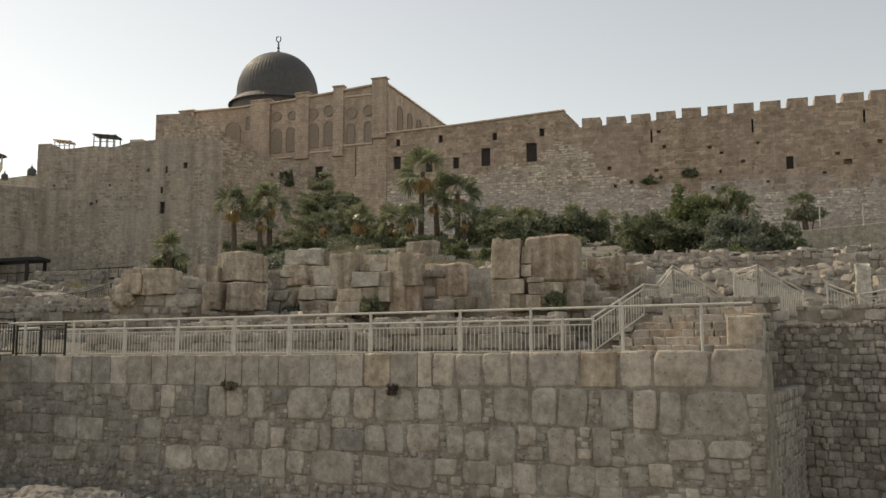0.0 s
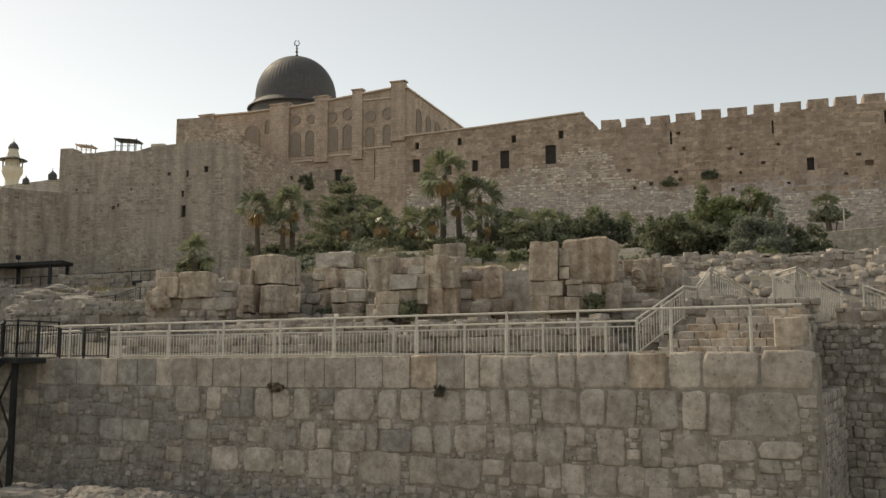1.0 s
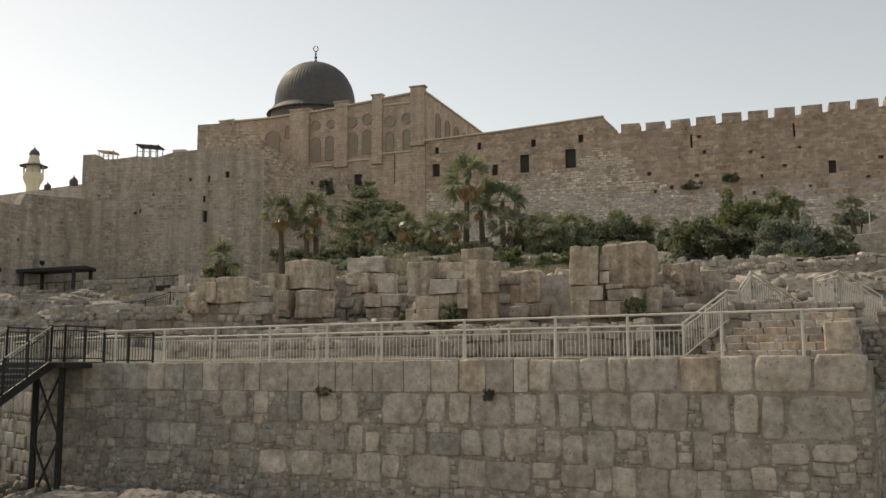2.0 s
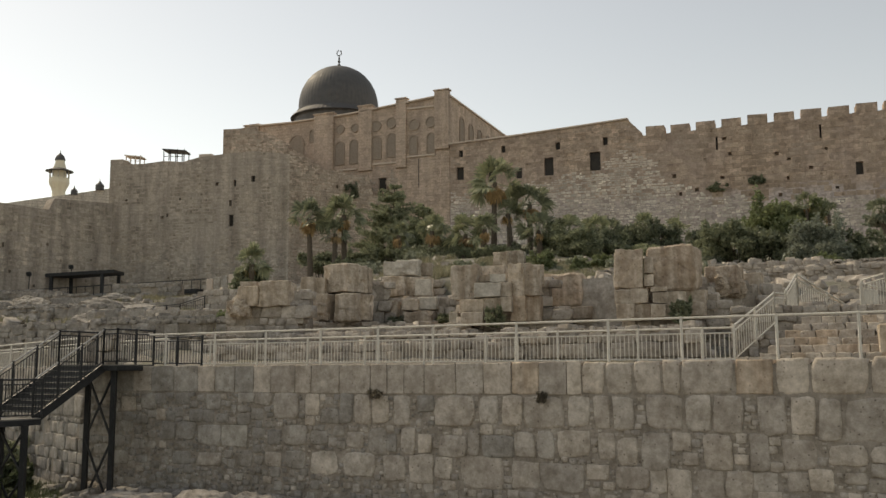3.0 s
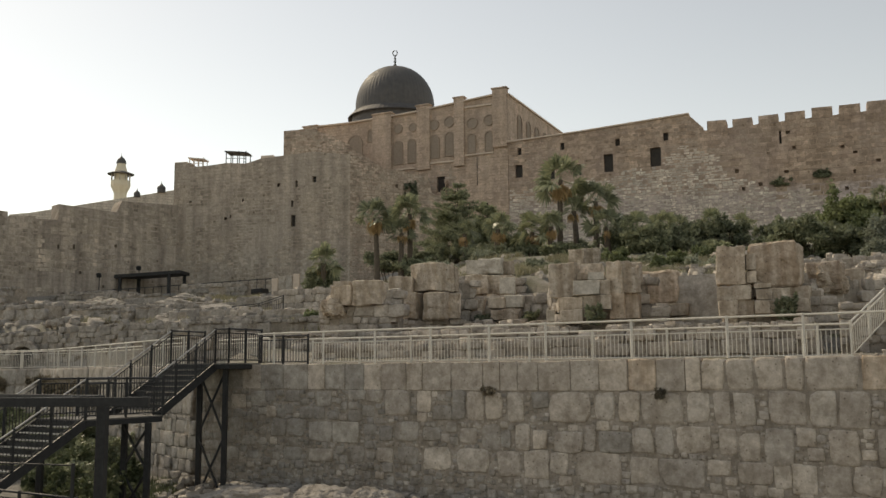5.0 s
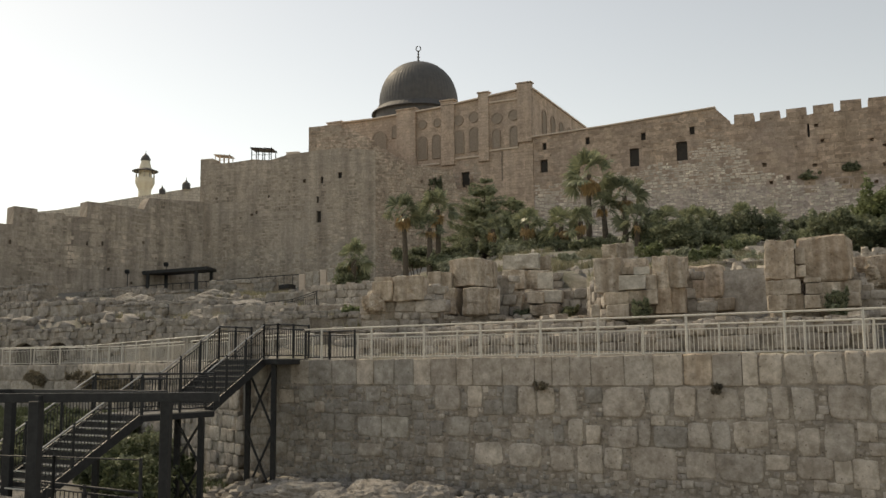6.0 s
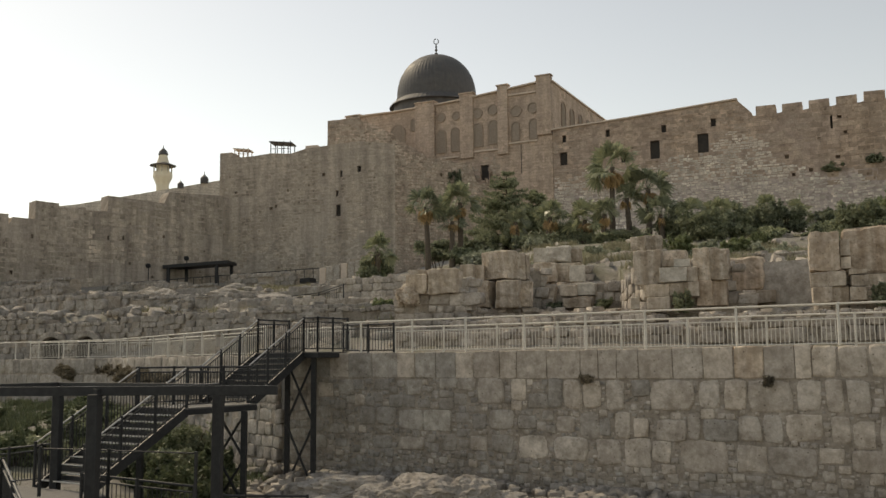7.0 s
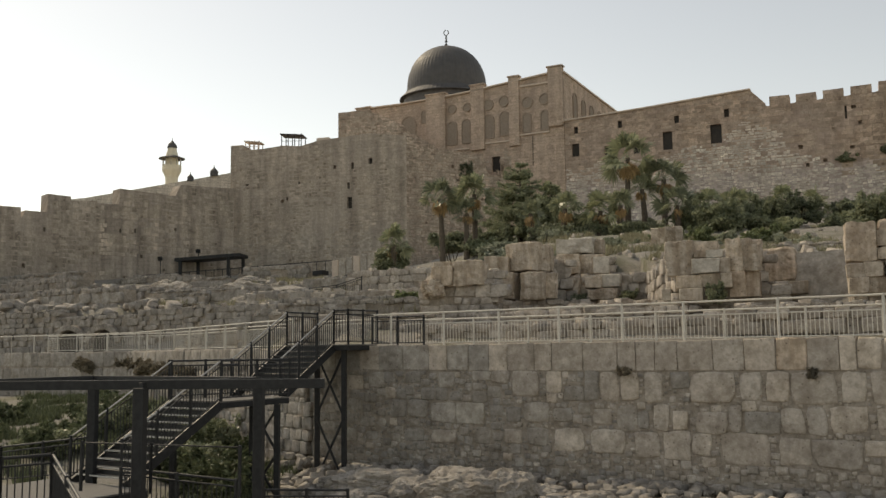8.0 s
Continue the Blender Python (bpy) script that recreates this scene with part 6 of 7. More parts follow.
def leaf_cloud(name, blobs, count, size, material, parent, label="", long=1.6, droop=0.0):
    """Many small leaves in and on a set of uneven clumps. blobs: centre and radii."""
    rng = np.random.default_rng(int(abs(blobs[0][0][0]) * 100 + count))
    vol = np.array([b[1][0] * b[1][1] * b[1][2] for b in blobs]) ** 0.75
    pick = rng.choice(len(blobs), count, p=vol / vol.sum())
    cen, rad = np.array([b[0] for b in blobs])[pick], np.array([b[1] for b in blobs])[pick]
    d = rng.normal(size=(count, 3))
    d /= np.linalg.norm(d, axis=1)[:, None]
    r = rng.uniform(0.35, 1.0, count) ** 0.45 * (1 + 0.22 * rng.normal(size=count))
    c = cen + d * rad * r[:, None]
    a = rng.normal(size=(count, 3)) + d * 0.8
    a[:, 2] -= droop
    a /= np.linalg.norm(a, axis=1)[:, None]
    b = np.cross(a, rng.normal(size=(count, 3)))
    b /= np.linalg.norm(b, axis=1)[:, None]
    sz = size * rng.uniform(0.6, 1.4, count)[:, None]
    v = np.stack([c - a * sz * long / 2, c + b * sz * 0.42, c + a * sz * long / 2, c - b * sz * 0.42], 1).reshape(-1, 3)
    f = [(4 * k, 4 * k + 1, 4 * k + 2, 4 * k + 3) for k in range(count)]
    return raw_mesh(name, v.tolist(), f, material, parent, label)


def clumps(cx, cy, cz, rx, ry, rz, n, rnd, small=0.45):
    out = []
    for k in range(n):
        a, b = rnd.uniform(0, 2 * math.pi), rnd.uniform(-0.75, 1.0)
        q = math.sqrt(max(0, 1 - b * b)) * rnd.uniform(0.5, 0.95)
        s = rnd.uniform(small * 0.6, small * 1.25)
        out.append(((cx + rx * q * math.cos(a), cy + ry * q * math.sin(a), cz + rz * b * 0.8), (rx * s, ry * s, rz * s)))
    return out


def bush(x, y, zc, w, h, material, label, leaf=0.16, count=2600, category="bush", name="bush", n=14):
    """A shrub: short forked stems and a crown of many leaves with gaps."""
    root = thing(name, (x, y, zc - h / 2), label, category, "shrubs on the slope")
    zg = zc - h * 0.45 if name in ("wall_plant", "caper_bush") else min(zc - h / 2, height_at(x, y)) - 0.1
    for k in range(5):
        tip = Vector((x + rp.uniform(-0.3, 0.3) * w, y + rp.uniform(-0.2, 0.2) * w, zc + rp.uniform(0.0, 0.3) * h))
        bm = bmesh.new()
        tube_into(bm, (x + rp.uniform(-0.1, 0.1) * w, y, zg), tip, 0.06, 6, 0.02)
        part("stem", bm, M_TRUNK, root)
    sprigs = [((x + rp.uniform(-0.48, 0.48) * w, y + rp.uniform(-0.3, 0.3) * w, zc + rp.uniform(0.05, 0.42) * h), (0.07 * w, 0.07 * w, h * rp.uniform(0.12, 0.26))) for _ in range(9)]
    leaf_cloud("crown", sprigs + clumps(x, y, zc - 0.12 * h, w / 2, w * 0.42, h * 0.5, n + 6, rp, 0.36), int(count * 2.4), leaf * 1.05, material, root)
    return root


def fan_palm(x, y, zb, zc, r, label, skirt=1.0, leaves=34, rt=0.24):
    """A fan palm: tapered ringed trunk, pleated fans on stalks, and a skirt of dry leaves."""
    root = thing("palm_tree", (x, y, zb), label, "palm tree", "palms on the slope")
    bm = bmesh.new()
    zg = min(zb, height_at(x, y)) - 0.2
    n = max(6, int((zc - zg) / 0.35))
    prev = None
    bend = rp.uniform(-0.25, 0.25)
    rings = []
    for k in range(n + 1):
        t = k / n
        rr = rt * (1.25 - 0.45 * t) * (1.06 if k % 2 else 0.95)
        cx = x + bend * t * t
        rings.append([bm.verts.new((cx + rr * math.cos(2 * math.pi * i / 10), y + rr * math.sin(2 * math.pi * i / 10), zg + (zc - zg) * t)) for i in range(10)])
    for a, b in zip(rings[:-1], rings[1:]):
        for i in range(10):
            bm.faces.new((a[i], a[(i + 1) % 10], b[(i + 1) % 10], b[i]))
    bm.faces.new(rings[-1])
    part("trunk", bm, M_TRUNK, root)

    def fans(name, count, lo, hi, length, material, stiff):
        verts, faces = [], []
        hub = Vector((x + bend, y, zc))
        for k in range(count):
            az, el = rp.uniform(0, 2 * math.pi), radians(rp.uniform(lo, hi))
            d = Vector((math.cos(az) * math.cos(el), math.sin(az) * math.cos(el), math.sin(el)))
            side = d.cross(Vector((0, 0, 1))).normalized() if abs(d.z) < 0.98 else Vector((1, 0, 0))
            up = side.cross(d).normalized()
            roll = radians(rp.uniform(-75, 75))
            side, up = side * math.cos(roll) + up * math.sin(roll), up * math.cos(roll) - side * math.sin(roll)
            stalk = length * rp.uniform(0.42, 0.7)
            base = hub + d * stalk - Vector((0, 0, 0.05 * stalk * stalk))
            i = len(verts)
            verts += [tuple(hub + side * 0.025), tuple(hub - side * 0.025), tuple(base - side * 0.02), tuple(base + side * 0.02)]
            faces.append((i, i + 1, i + 2, i + 3))
            blade = length * rp.uniform(0.5, 0.68)
            for j in range(15):
                a = radians(-95 + 190 * j / 14) * rp.uniform(0.93, 1.07)
                dd = (d * math.cos(a) + side * math.sin(a)).normalized()
                sd_ = (side * math.cos(a) - d * math.sin(a)).normalized()
                ln = blade * (1 - 0.22 * abs(a) / 1.7) * rp.uniform(0.85, 1.1)
                m1 = base + dd * ln * 0.6 + up * 0.03 * ((-1) ** j)
                tip = base + dd * ln - Vector((0, 0, ln * stiff * rp.uniform(0.6, 1.4)))
                wd = ln * 0.085
                i = len(verts)
                verts += [tuple(base), tuple(m1 - sd_ * wd), tuple(tip), tuple(m1 + sd_ * wd)]
                faces.append((i, i + 1, i + 2, i + 3))
        raw_mesh(name, verts, faces, material, root, "dry brown hanging fronds" if material is M_PALMDRY else "")

    fans("crown", int(leaves * 0.66), -28, 82, r * 1.05, M_PALM, 0.2)
    if skirt > 0:
        fans("dry_skirt", int(14 * skirt), -86, -52, r * 0.62, M_PALMDRY, 0.5)
    return root


def conifer(x, y, zb, h, w, label):
    root = thing("conifer_tree", (x, y, zb), label, "tree", "trees on the slope")
    bm = bmesh.new()
    zg = min(zb, height_at(x, y)) - 0.2
    tube_into(bm, (x, y, zg), (x + 0.2, y, zb + h * 0.96), 0.26, 8, 0.03)
    blobs = []
    for k in range(120):
        t = rp.uniform(0.0, 1.0) ** 1.15 * 0.98
        rad = w / 2 * (1 - t) ** 0.6 * rp.uniform(0.55, 1.08) + 0.1
        az = rp.uniform(0, 2 * math.pi)
        lift = rp.uniform(0.05, 0.35)
        p = Vector((x + rad * math.cos(az), y + rad * math.sin(az), zb + h * t + rad * lift))
        tube_into(bm, (x + 0.2 * t, y, zb + h * t), p, 0.05, 5, 0.015)
        for q in (0.4, 0.62, 0.82, 1.0):
            s = (0.16 + 0.24 * (1 - t)) * (1.25 - 0.5 * q)
            c = Vector((x, y, zb + h * t)).lerp(p, q)
            blobs.append((tuple(c), (s * 1.2, s * 1.2, s * 0.75)))
    part("trunk", bm, M_TRUNK, root)
    leaf_cloud("crown", blobs, 24000, 0.10, M_CONIFER, root, long=4.0)
    return root


PT = "fan palm with green crown and hanging dry fronds"
fan_palm(-1.95, 82.3, 14.3, 20.9, 2.4, "tall fan palm with green crown and dry skirt", 1.6, 40)
fan_palm(1.3, 83.0, 14.4, 19.0, 2.05, PT, 1.0, 40)
fan_palm(-0.5, 82.0, 14.2, 18.0, 1.3, PT, 0.9, 24)
fan_palm(-18.6, 83.4, 13.6, 18.0, 1.9, "fan palm with orange dry fronds under a green crown", 1.4)
fan_palm(-15.7, 84.5, 13.6, 18.5, 2.0, PT, 0.9, 38)
fan_palm(-16.4, 83.5, 13.6, 16.6, 1.4, PT, 0.6, 26)
fan_palm(-4.5, 80.0, 13.8, 15.9, 1.8, "short fan palm among bushes on the slope", 0.8)
fan_palm(-7.6, 82.0, 14.0, 16.5, 1.6, "short fan palm among bushes on the slope", 0.7)
fan_palm(-2.9, 79.0, 13.6, 16.2, 1.4, "short fan palm among bushes on the slope", 0.8)
fan_palm(1.9, 78.0, 13.5, 15.9, 1.7, "short fan palm among bushes on the slope", 0.3)
fan_palm(9.0, 84.0, 14.6, 16.4, 1.5, "short fan palm among bushes on the slope", 0.2)
fan_palm(4.6, 79.0, 13.9, 16.0, 1.5, "short fan palm among bushes on the slope", 0.3, 28)
fan_palm(6.9, 80.5, 14.2, 16.2, 1.4, "short fan palm among bushes on the slope", 0.2, 26)
fan_palm(12.0, 84.5, 15.0, 17.0, 1.4, "short fan palm among bushes on the slope", 0.2, 26)
fan_palm(-10.4, 83.0, 13.8, 16.3, 1.5, "short fan palm among bushes on the slope", 0.7, 28)
fan_palm(16.0, 90.0, 16.0, 17.4, 1.6, "short fan palm among bushes on the slope", 0.1)
fan_palm(20.6, 68.0, 12.0, 16.2, 0.95, "small fan palm rising out of shrubs", 0.2, 22, 0.14)
fan_palm(22.2, 67.5, 12.0, 15.3, 0.95, "small fan palm rising out of shrubs", 0.2, 22, 0.14)
fan_palm(30.4, 78.0, 14.5, 17.2, 1.2, "low fan palm below the great wall", 0.1)
fan_palm(-20.8, 71.0, 10.6, 12.5, 1.5, "low fan palm at the foot of the tower", 0.1)
conifer(-12.0, 92.0, 14.6, 8.2, 9.0, "dark green conifer on the slope below the mosque")
conifer(-8.9, 90.0, 15.0, 5.4, 5.4, "small dark conifer beside a larger one")
BL = "dense dark green shrub on the dry slope"
for x, y, z, w, h in ((-14.5, 87, 14.7, 3.2, 1.8), (-9.0, 86, 14.9, 3.4, 1.8), (-6.0, 84, 15.0, 4.0, 2.6), (-18.0, 87, 14.4, 4.6, 1.8), (4.9, 76, 14.7, 4.0, 2.4), (7.4, 80, 15.2, 4.2, 2.2), (10.6, 84, 16.0, 4.4, 2.5), (13.2, 84, 16.2, 3.6, 2.4), (-2.2, 78, 13.8, 3.4, 1.8), (3.0, 79, 14.8, 3.0, 2.2), (18.5, 88, 16.8, 3.0, 1.6), (-21.2, 72, 11.0, 2.9, 3.0)):
    bush(x, y, z, w, h, M_LEAF, BL, 0.17, 2400)
for k in range(15):
    x = rp.uniform(-19, 19)
    y = 78 + rp.uniform(-4, 9) + (6 if x > 8 else 0)
    h = rp.uniform(1.0, 2.2)
    bush(x, y, height_at(x, y) + h * 0.35, rp.uniform(2.0, 4.0), h, rp.choice((M_LEAF, M_OLIVE, M_LEAF, M_CONIFER)), "green shrub among the palms on the slope", 0.15, 1700)
for k in range(18):
    x, y = rp.uniform(-12, 18), rp.uniform(50, 74)
    h = rp.uniform(0.5, 1.3)
    bush(x, y, height_at(x, y) + h * 0.3, rp.uniform(1.2, 3.0), h, rp.choice((M_OLIVE, M_OLIVE, M_LEAF, M_FRESH)), "low scrub on the dry grassy slope", 0.12, 1100)
bush(15.3, 68.0, 13.5, 4.6, 2.6, M_LEAF, "dense green shrub on the dry slope", 0.17, 3600, n=18)
bush(19.2, 69.0, 14.5, 5.6, 4.0, M_FRESH, "large leafy green shrub below the great wall", 0.2, 6500, n=22)
bush(18.0, 67.5, 13.2, 4.6, 2.4, M_LEAF, "dense green shrub on the dry slope", 0.17, 3200, n=16)
bush(20.0, 64.0, 12.7, 4.4, 3.5, M_OLIVE, "grey-green olive-like shrub on the dry slope", 0.14, 5200, n=20)
bush(23.3, 64.5, 12.3, 3.4, 2.4, M_LEAF, "dense dark green shrub on the dry slope", 0.16, 2600)
bush(30.6, 78.0, 16.5, 3.2, 1.0, M_OLIVE, "low grey shrub below the great wall", 0.15, 1200)
for x, y, z, w, h in ((0.9, 58.0, 11.1, 1.6, 1.1), (2.5, 50.0, 9.8, 1.0, 0.7), (-0.8, 64.0, 11.9, 1.6, 1.0), (4.6, 60.0, 11.2, 1.8, 0.8), (-15.2, 45.0, 6.75, 1.5, 0.7), (-14.2, 45.4, 6.75, 1.2, 0.6)):
    bush(x, y, z, w, h, M_FRESH, "low fresh green plants among the stones", 0.13, 900, "plants", "low_plants", 8)
for x, y, z, w, h in ((3.5, 29.2, 6.0, 0.62, 0.8), (-2.4, 31.2, 5.95, 0.6, 0.7), (-6.8, 42.3, 6.35, 0.8, 0.6), (-4.6, 42.0, 6.5, 0.8, 0.6)):
    bush(x, y, z, w, h, M_LEAF, "dark caper bush growing from the ruined wall", 0.08, 900, "bush", "caper_bush", 9)
for x, z, w in ((-5.75, 3.55, 0.5), (-1.2, 3.5, 0.25)):
    p = on_wall(x, z, -0.12)
    bush(p.x, p.y, p.z, w, 0.22, M_DRYBUSH, "small dry plant growing in a wall joint", 0.05, 320, "plant", "wall_plant", 6)
for x, y, z, w, h in ((25.1, 111.0, 25.7, 2.2, 1.0), (29.2, 109.6, 26.4, 1.6, 1.1), (-20.3, 119.0, 27.5, 2.0, 2.0)):
    bush(x, y, z, w, h, M_LEAF, "caper bush growing out of the old wall", 0.16, 900, "bush", "caper_bush", 8)
bush(-32.9, 60.6, 6.7, 2.7, 1.5, M_DRYBUSH, "dry brown thicket against the western ruins", 0.1, 2600, n=12)
# green bank in the hollow west of the stair
for k in range(26):
    x, y = rp.uniform(-46, -19.5), rp.uniform(30, 44)
    if y > wall_line(x) - 1.5:
        y = wall_line(x) - rp.uniform(1.5, 6)
    h = rp.uniform(0.5, 1.3)
    bush(x, y, height_at(x, y) + h * 0.4, rp.uniform(1.2, 2.8), h, rp.choice((M_LEAF, M_WEED, M_WEED)), "leafy green shrub in the hollow beside the stair", 0.1, 1500, n=12)
for k in range(22):
    x = rp.uniform(-31, -17.5)
    y = wall_line(x) - rp.uniform(0.8, 7.5)
    h = rp.uniform(0.6, 1.5)
    bush(x, y, height_at(x, y) + h * 0.38, rp.uniform(1.4, 2.6), h, rp.choice((M_WEED, M_LEAF, M_WEED)), "dark leafy shrub in the hollow beside the stair", 0.1, 1500, n=12)
for x, y, z in ((-31.5, 50.0, 3.7), (-28.9, 46.4, 3.5), (-27.0, 44.0, 3.3), (-24.5, 41.2, 3.2), (-35.5, 52.2, 3.6)):
    bush(x - 0.3, y - 0.5, z, 1.7, 0.9, M_DRYBUSH, "dry grey bush hanging from the terrace wall", 0.1, 800, "bush", "caper_bush", 8)


def grass_stuff(count, x0, x1, q0, q1, size, material, name, label):
    rng = random.Random(count)
    verts, faces = [], []
    for k in range(count):
        x = rng.uniform(x0, x1)
        y = wall_line(x) + rng.uniform(q0, q1)
        if noise.noise((x * 0.35, y * 0.35, 5)) < 0.02:
            continue
        z = height_at(x, y)
        for j in range(7):
            a, ln = rng.uniform(0, 6.28), size * rng.uniform(0.5, 1.3)
            bx, by = x + rng.uniform(-0.2, 0.2), y + rng.uniform(-0.2, 0.2)
            w = ln * 0.08
            i = len(verts)
            verts += [(bx - w * math.sin(a), by + w * math.cos(a), z), (bx + w * math.sin(a), by - w * math.cos(a), z), (bx + ln * 0.45 * math.cos(a), by + ln * 0.45 * math.sin(a), z + ln)]
            faces.append((i, i + 1, i + 2))
    return tagged(raw_mesh(name, verts, faces, material), label, "grass", "", "stuff")


grass_stuff(9000, -6, 9, 15, 48, 0.4, M_DRYGRASS, "dry_grass", "dry yellow-green grass on the slope")
grass_stuff(9000, -40, -4, 10, 50, 0.45, M_DRYGRASS, "slope_grass", "sparse dry grass between ruined walls")
grass_stuff(8000, -40, -16.5, -14, -0.6, 0.36, M_WEED, "hollow_grass", "green weeds in the hollow beside the stair")

# ---- small far things ----
SHED = thing("pergola", (-52.0, 112.0, 13.5), "dark timber pergola standing before the tower wall", "pergola")
for x, y in ((-55.4, 110.6), (-54.2, 113.4), (-49.2, 110.8), (-48.3, 113.6)):
    bar("post", (x, y, 12.6), (x, y, 15.7 + (x + 55) * 0.055), 0.35, 0.35, M_METAL_DARK, SHED)
bar("roof", (-56.1, 112.0, 15.85), (-47.7, 112.2, 16.3), 3.4, 0.4, M_METAL_DARK, SHED)
for x, y, z0, z1 in ((-56.6, 107.5, 12.4, 15.7), (-53.6, 112.0, 16.1, 17.0)):
    lamp = thing("flood_lamp", (x, y, z0), "small dark flood lamp on a thin pole", "lamp", "flood lamps")
    bar("pole", (x, y, z0), (x, y, z1), 0.09, 0.09, M_METAL_DARK, lamp)
    bm = bmesh.new()
    box_into(bm, Matrix.Translation((x, y - 0.15, z1)) @ Matrix.Rotation(radians(25), 4, "X"), (0.6, 0.35, 0.55), 0.1)
    part("lamp_head", bm, M_METAL_DARK, lamp)
RAMP = thing("ramp_fence", (-46, 108, 12.5), "dark ramp with a plain fence below the tower", "ramp")
bar("ramp_deck", (-48.3, 106.2, 12.5), (-34.8, 103.2, 13.15), 1.6, 0.5, M_METAL_DARK, RAMP)
for k in range(26):
    t = k / 25
    p = Vector((-61, 107.2, 12.4)).lerp(Vector((-34, 104.2, 13.5)), t)
    bar("fence_post", p, p + Vector((0, 0, 1.2)), 0.07, 0.07, M_METAL_DARK, RAMP)
bar("fence_rail", (-61, 107.2, 13.55), (-34, 104.2, 14.65), 0.08, 0.1, M_METAL_DARK, RAMP)
CART = thing("stacked_panels", (-30.4, 103.5, 13.4), "row of pale upright panels on a dark stand", "panels")
for k in range(7):
    x = -33.4 + 0.85 * k
    bm = bmesh.new()
    box_into(bm, Matrix.Translation((x, 102.2 - 0.1 * k, 13.45 + 0.14 * k)), (0.72, 0.25, 2.0), 0.05)
    part("panel", bm, M_PLASTER if k % 3 else M_TRIM, CART)
bar("stand", (-33.9, 102.3, 12.35), (-27.6, 101.6, 13.2), 0.6, 0.3, M_METAL_DARK, CART)

MIN = thing("minaret", (-83.9, 172.0, 25.0), "slim pale stone minaret with a flat balcony roof", "minaret")


def lathe(name, cx, cy, prof, n, material, parent, label=""):
    bm = bmesh.new()
    rings = [[bm.verts.new((cx + r * math.cos(2 * math.pi * i / n + 0.4), cy + r * math.sin(2 * math.pi * i / n + 0.4), z)) for i in range(n)] for r, z in prof]
    for a, b in zip(rings[:-1], rings[1:]):
        for i in range(n):
            bm.faces.new((a[i], a[(i + 1) % n], b[(i + 1) % n], b[i]))
    bm.faces.new(rings[0])
    bm.faces.new(rings[-1])
    bmesh.ops.recalc_face_normals(bm, faces=bm.faces)
    return part(name, bm, material, parent, label)


lathe("shaft", -83.9, 172, [(1.25, 10), (1.2, 38.3), (1.35, 38.8), (1.75, 39.6), (1.85, 40.0), (1.8, 40.9), (1.2, 40.95), (1.1, 42.4)], 8, M_CREAM, MIN)
lathe("balcony_roof", -83.9, 172, [(1.2, 42.3), (2.5, 42.15), (2.55, 42.25), (1.2, 42.75)], 16, M_LEAD, MIN, "broad dark balcony roof")
lathe("neck", -83.9, 172, [(1.25, 42.6), (1.05, 43.3), (0.85, 44.0), (0.85, 44.35)], 12, M_CREAM, MIN)
lathe("lantern", -83.9, 172, [(0.9, 44.3), (0.95, 44.4), (0.92, 44.7), (0.7, 45.2), (0.3, 45.6), (0.06, 45.9), (0.05, 46.4)], 12, M_LEAD, MIN)
for k in range(10):
    a = 2 * math.pi * k / 10
    bar("balcony_post", (-83.9 + 1.75 * math.cos(a), 172 + 1.75 * math.sin(a), 40.8), (-83.9 + 1.75 * math.cos(a), 172 + 1.75 * math.sin(a), 42.35), 0.12, 0.12, M_PALE, MIN)
profile_wall("far_roofline", (-86.8, 138.7), (-63.4, 150.5), 15.0, [(0, 28.95), (3, 29.4), (26.2, 34.7)], [], 6.0, M_FARROOF, "long plain building with a level roof behind the west wall")
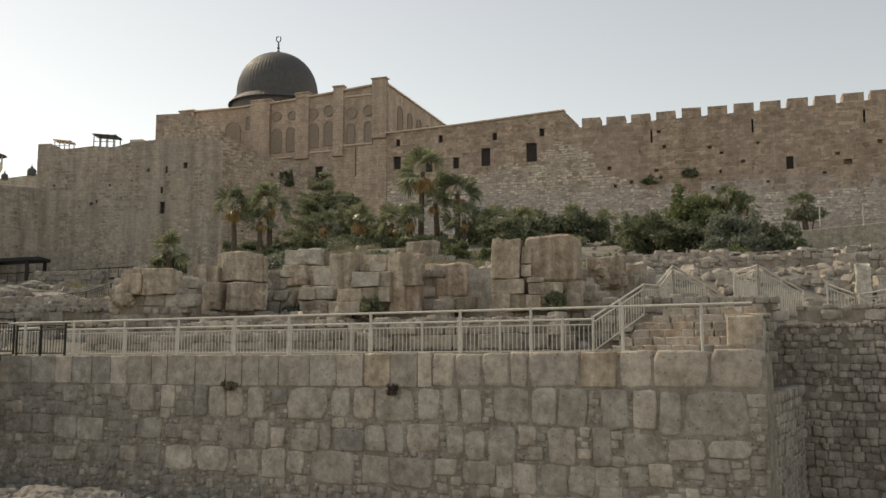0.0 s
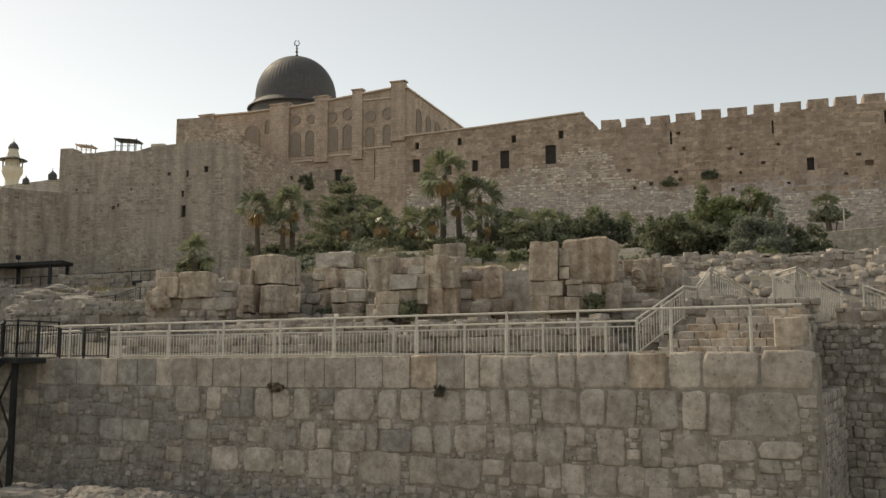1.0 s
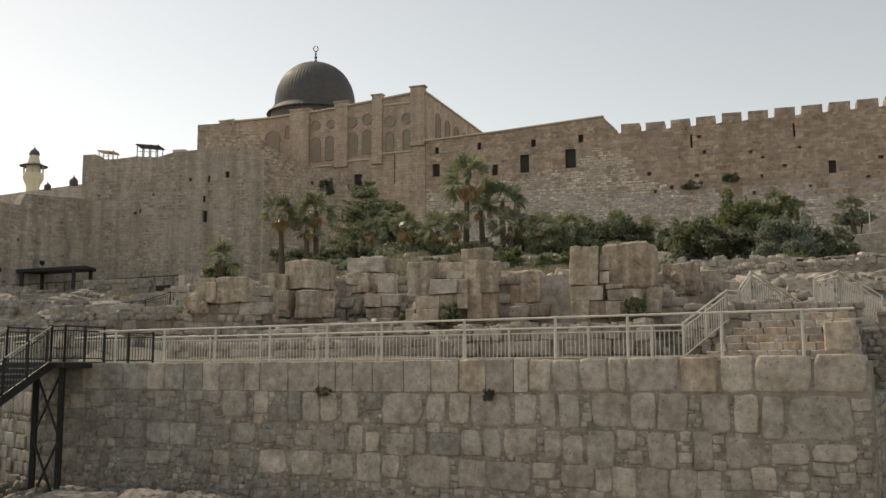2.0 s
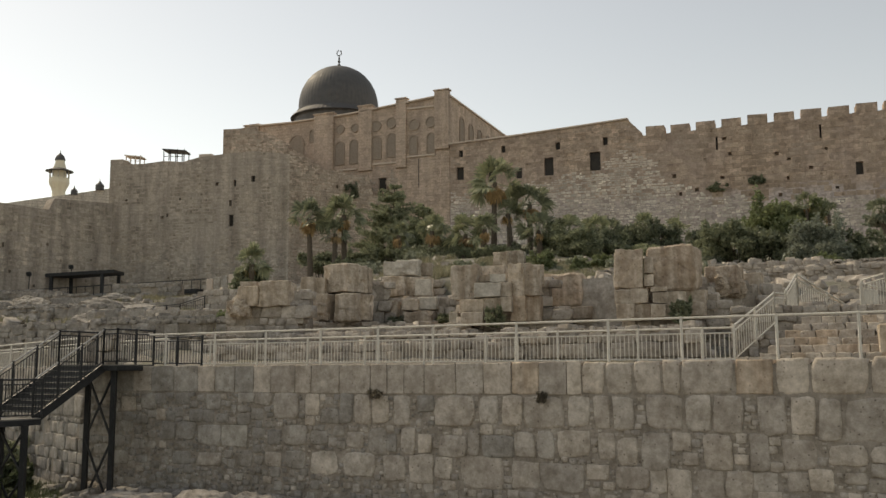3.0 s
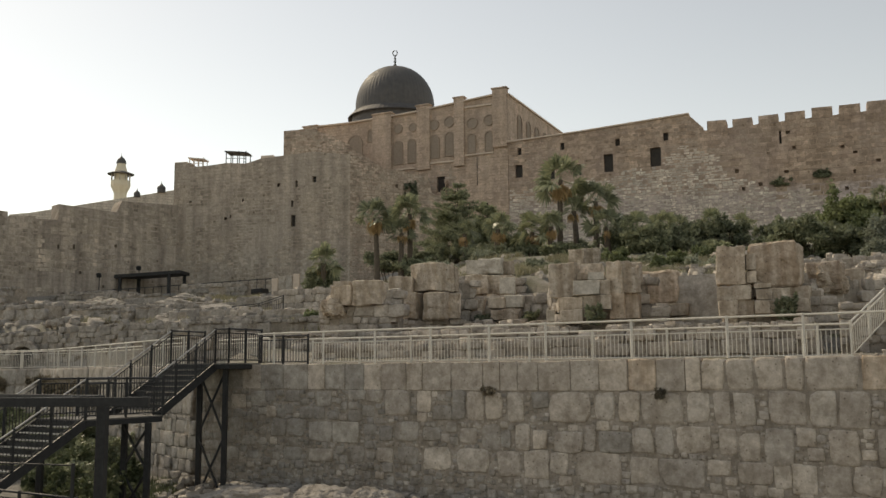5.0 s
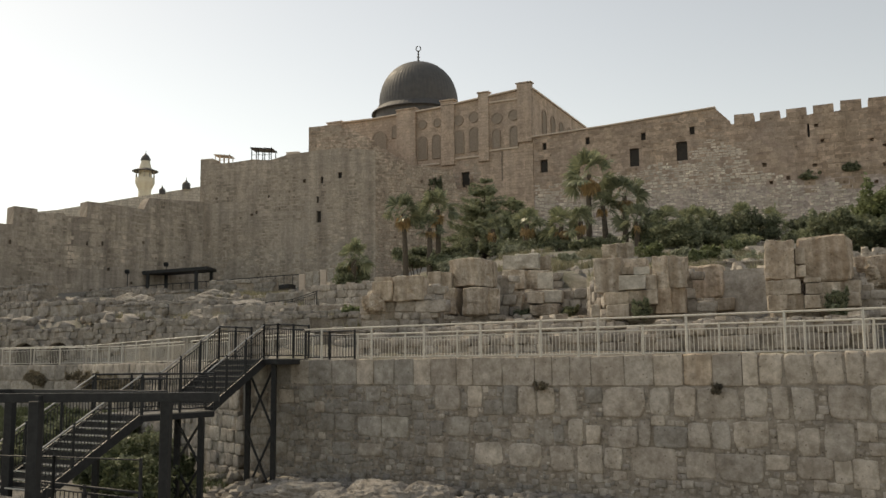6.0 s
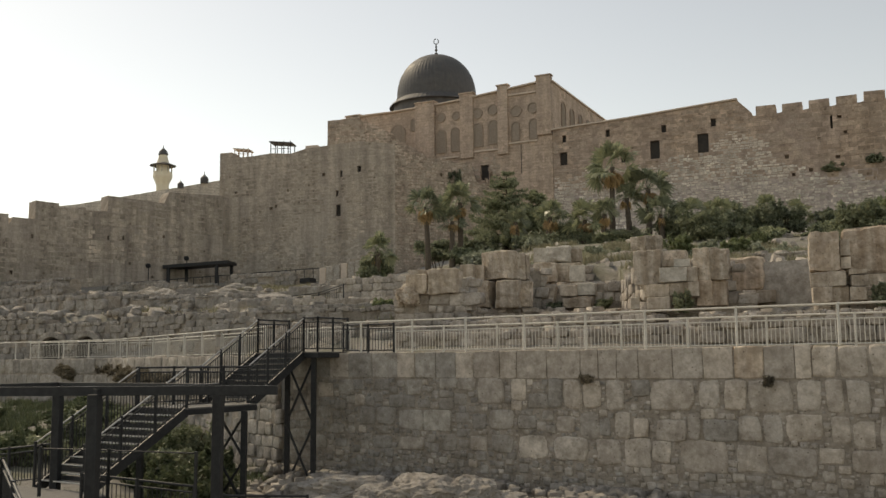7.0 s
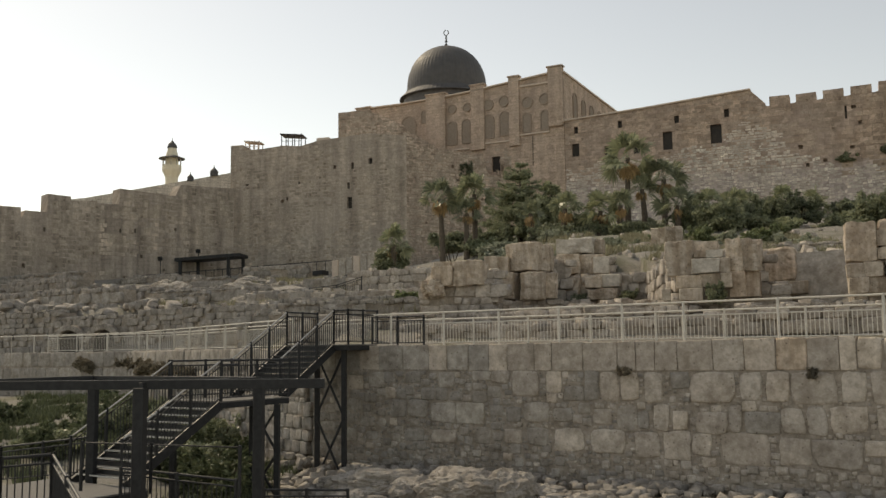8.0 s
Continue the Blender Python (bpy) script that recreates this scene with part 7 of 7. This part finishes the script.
for x, y, z, s in ((-66.2, 149.0, 33.9, 0.72), (-69.2, 146.2, 32.7, 0.55)):
    lathe("roof_cupola", x, y, [(0.95 * s, z), (0.95 * s, z + 0.9 * s), (1.0 * s, z + 0.95 * s), (0.8 * s, z + 1.4 * s), (0.35 * s, z + 1.8 * s), (0.06, z + 2.2 * s), (0.04, z + 2.7 * s)], 12, M_LEAD, None)
for ob in [o for o in scene.objects if o.name.startswith("roof_cupola")]:
    tagged(ob, "small dark cupola on a far roof", "cupola", "roof cupolas")


def roof_frame(x, y, z, w, h, d, mat, label):
    root = thing("roof_shelter", (x, y, z), label, "shelter", "roof shelters")
    for dx in (0, w / 3, 2 * w / 3, w):
        for dy in (0, d):
            bar("post", (x + dx, y + dy, z - 0.6), (x + dx, y + dy, z + h), 0.1, 0.1, mat, root)
    bar("roof", (x - 0.2, y + d / 2, z + h), (x + w + 0.2, y + d / 2, z + h - 0.25), d + 0.3, 0.14, mat, root)
    bar("rail", (x, y, z + h * 0.45), (x + w, y, z + h * 0.42), 0.06, 0.06, mat, root)


roof_frame(-44.9, 118.6, 31.5, 2.7, 1.75, 2.0, M_METAL_DARK, "dark open steel shelter on the tower roof")
roof_frame(-50.0, 118.8, 31.2, 1.9, 1.35, 1.5, M_TRIM, "pale open frame on the tower roof")
# wall top beyond, on the bank below the great wall
bm = bmesh.new()
box_into(bm, Matrix.Translation((36.0, 74.0, 13.4)) @ Matrix.Rotation(radians(-16), 4, "Z") @ Matrix.Rotation(radians(-4), 4, "Y"), (17, 1.2, 3.6), 0.05)
tagged(part("bank_wall", bm, M_PAVE), "plain grey-beige retaining wall on the bank", "wall", "", "structure")
for k in range(5):
    bar("fence", (29.5 + 3 * k, 72.9 - 0.9 * k, 14.6), (29.5 + 3 * k, 72.9 - 0.9 * k, 16.2), 0.07, 0.07, M_METAL_LIGHT, None)
for ob in [o for o in scene.objects if o.name.startswith("fence") and o.parent is None]:
    tagged(ob, "thin steel fence post on the bank", "fence post", "bank fence posts")
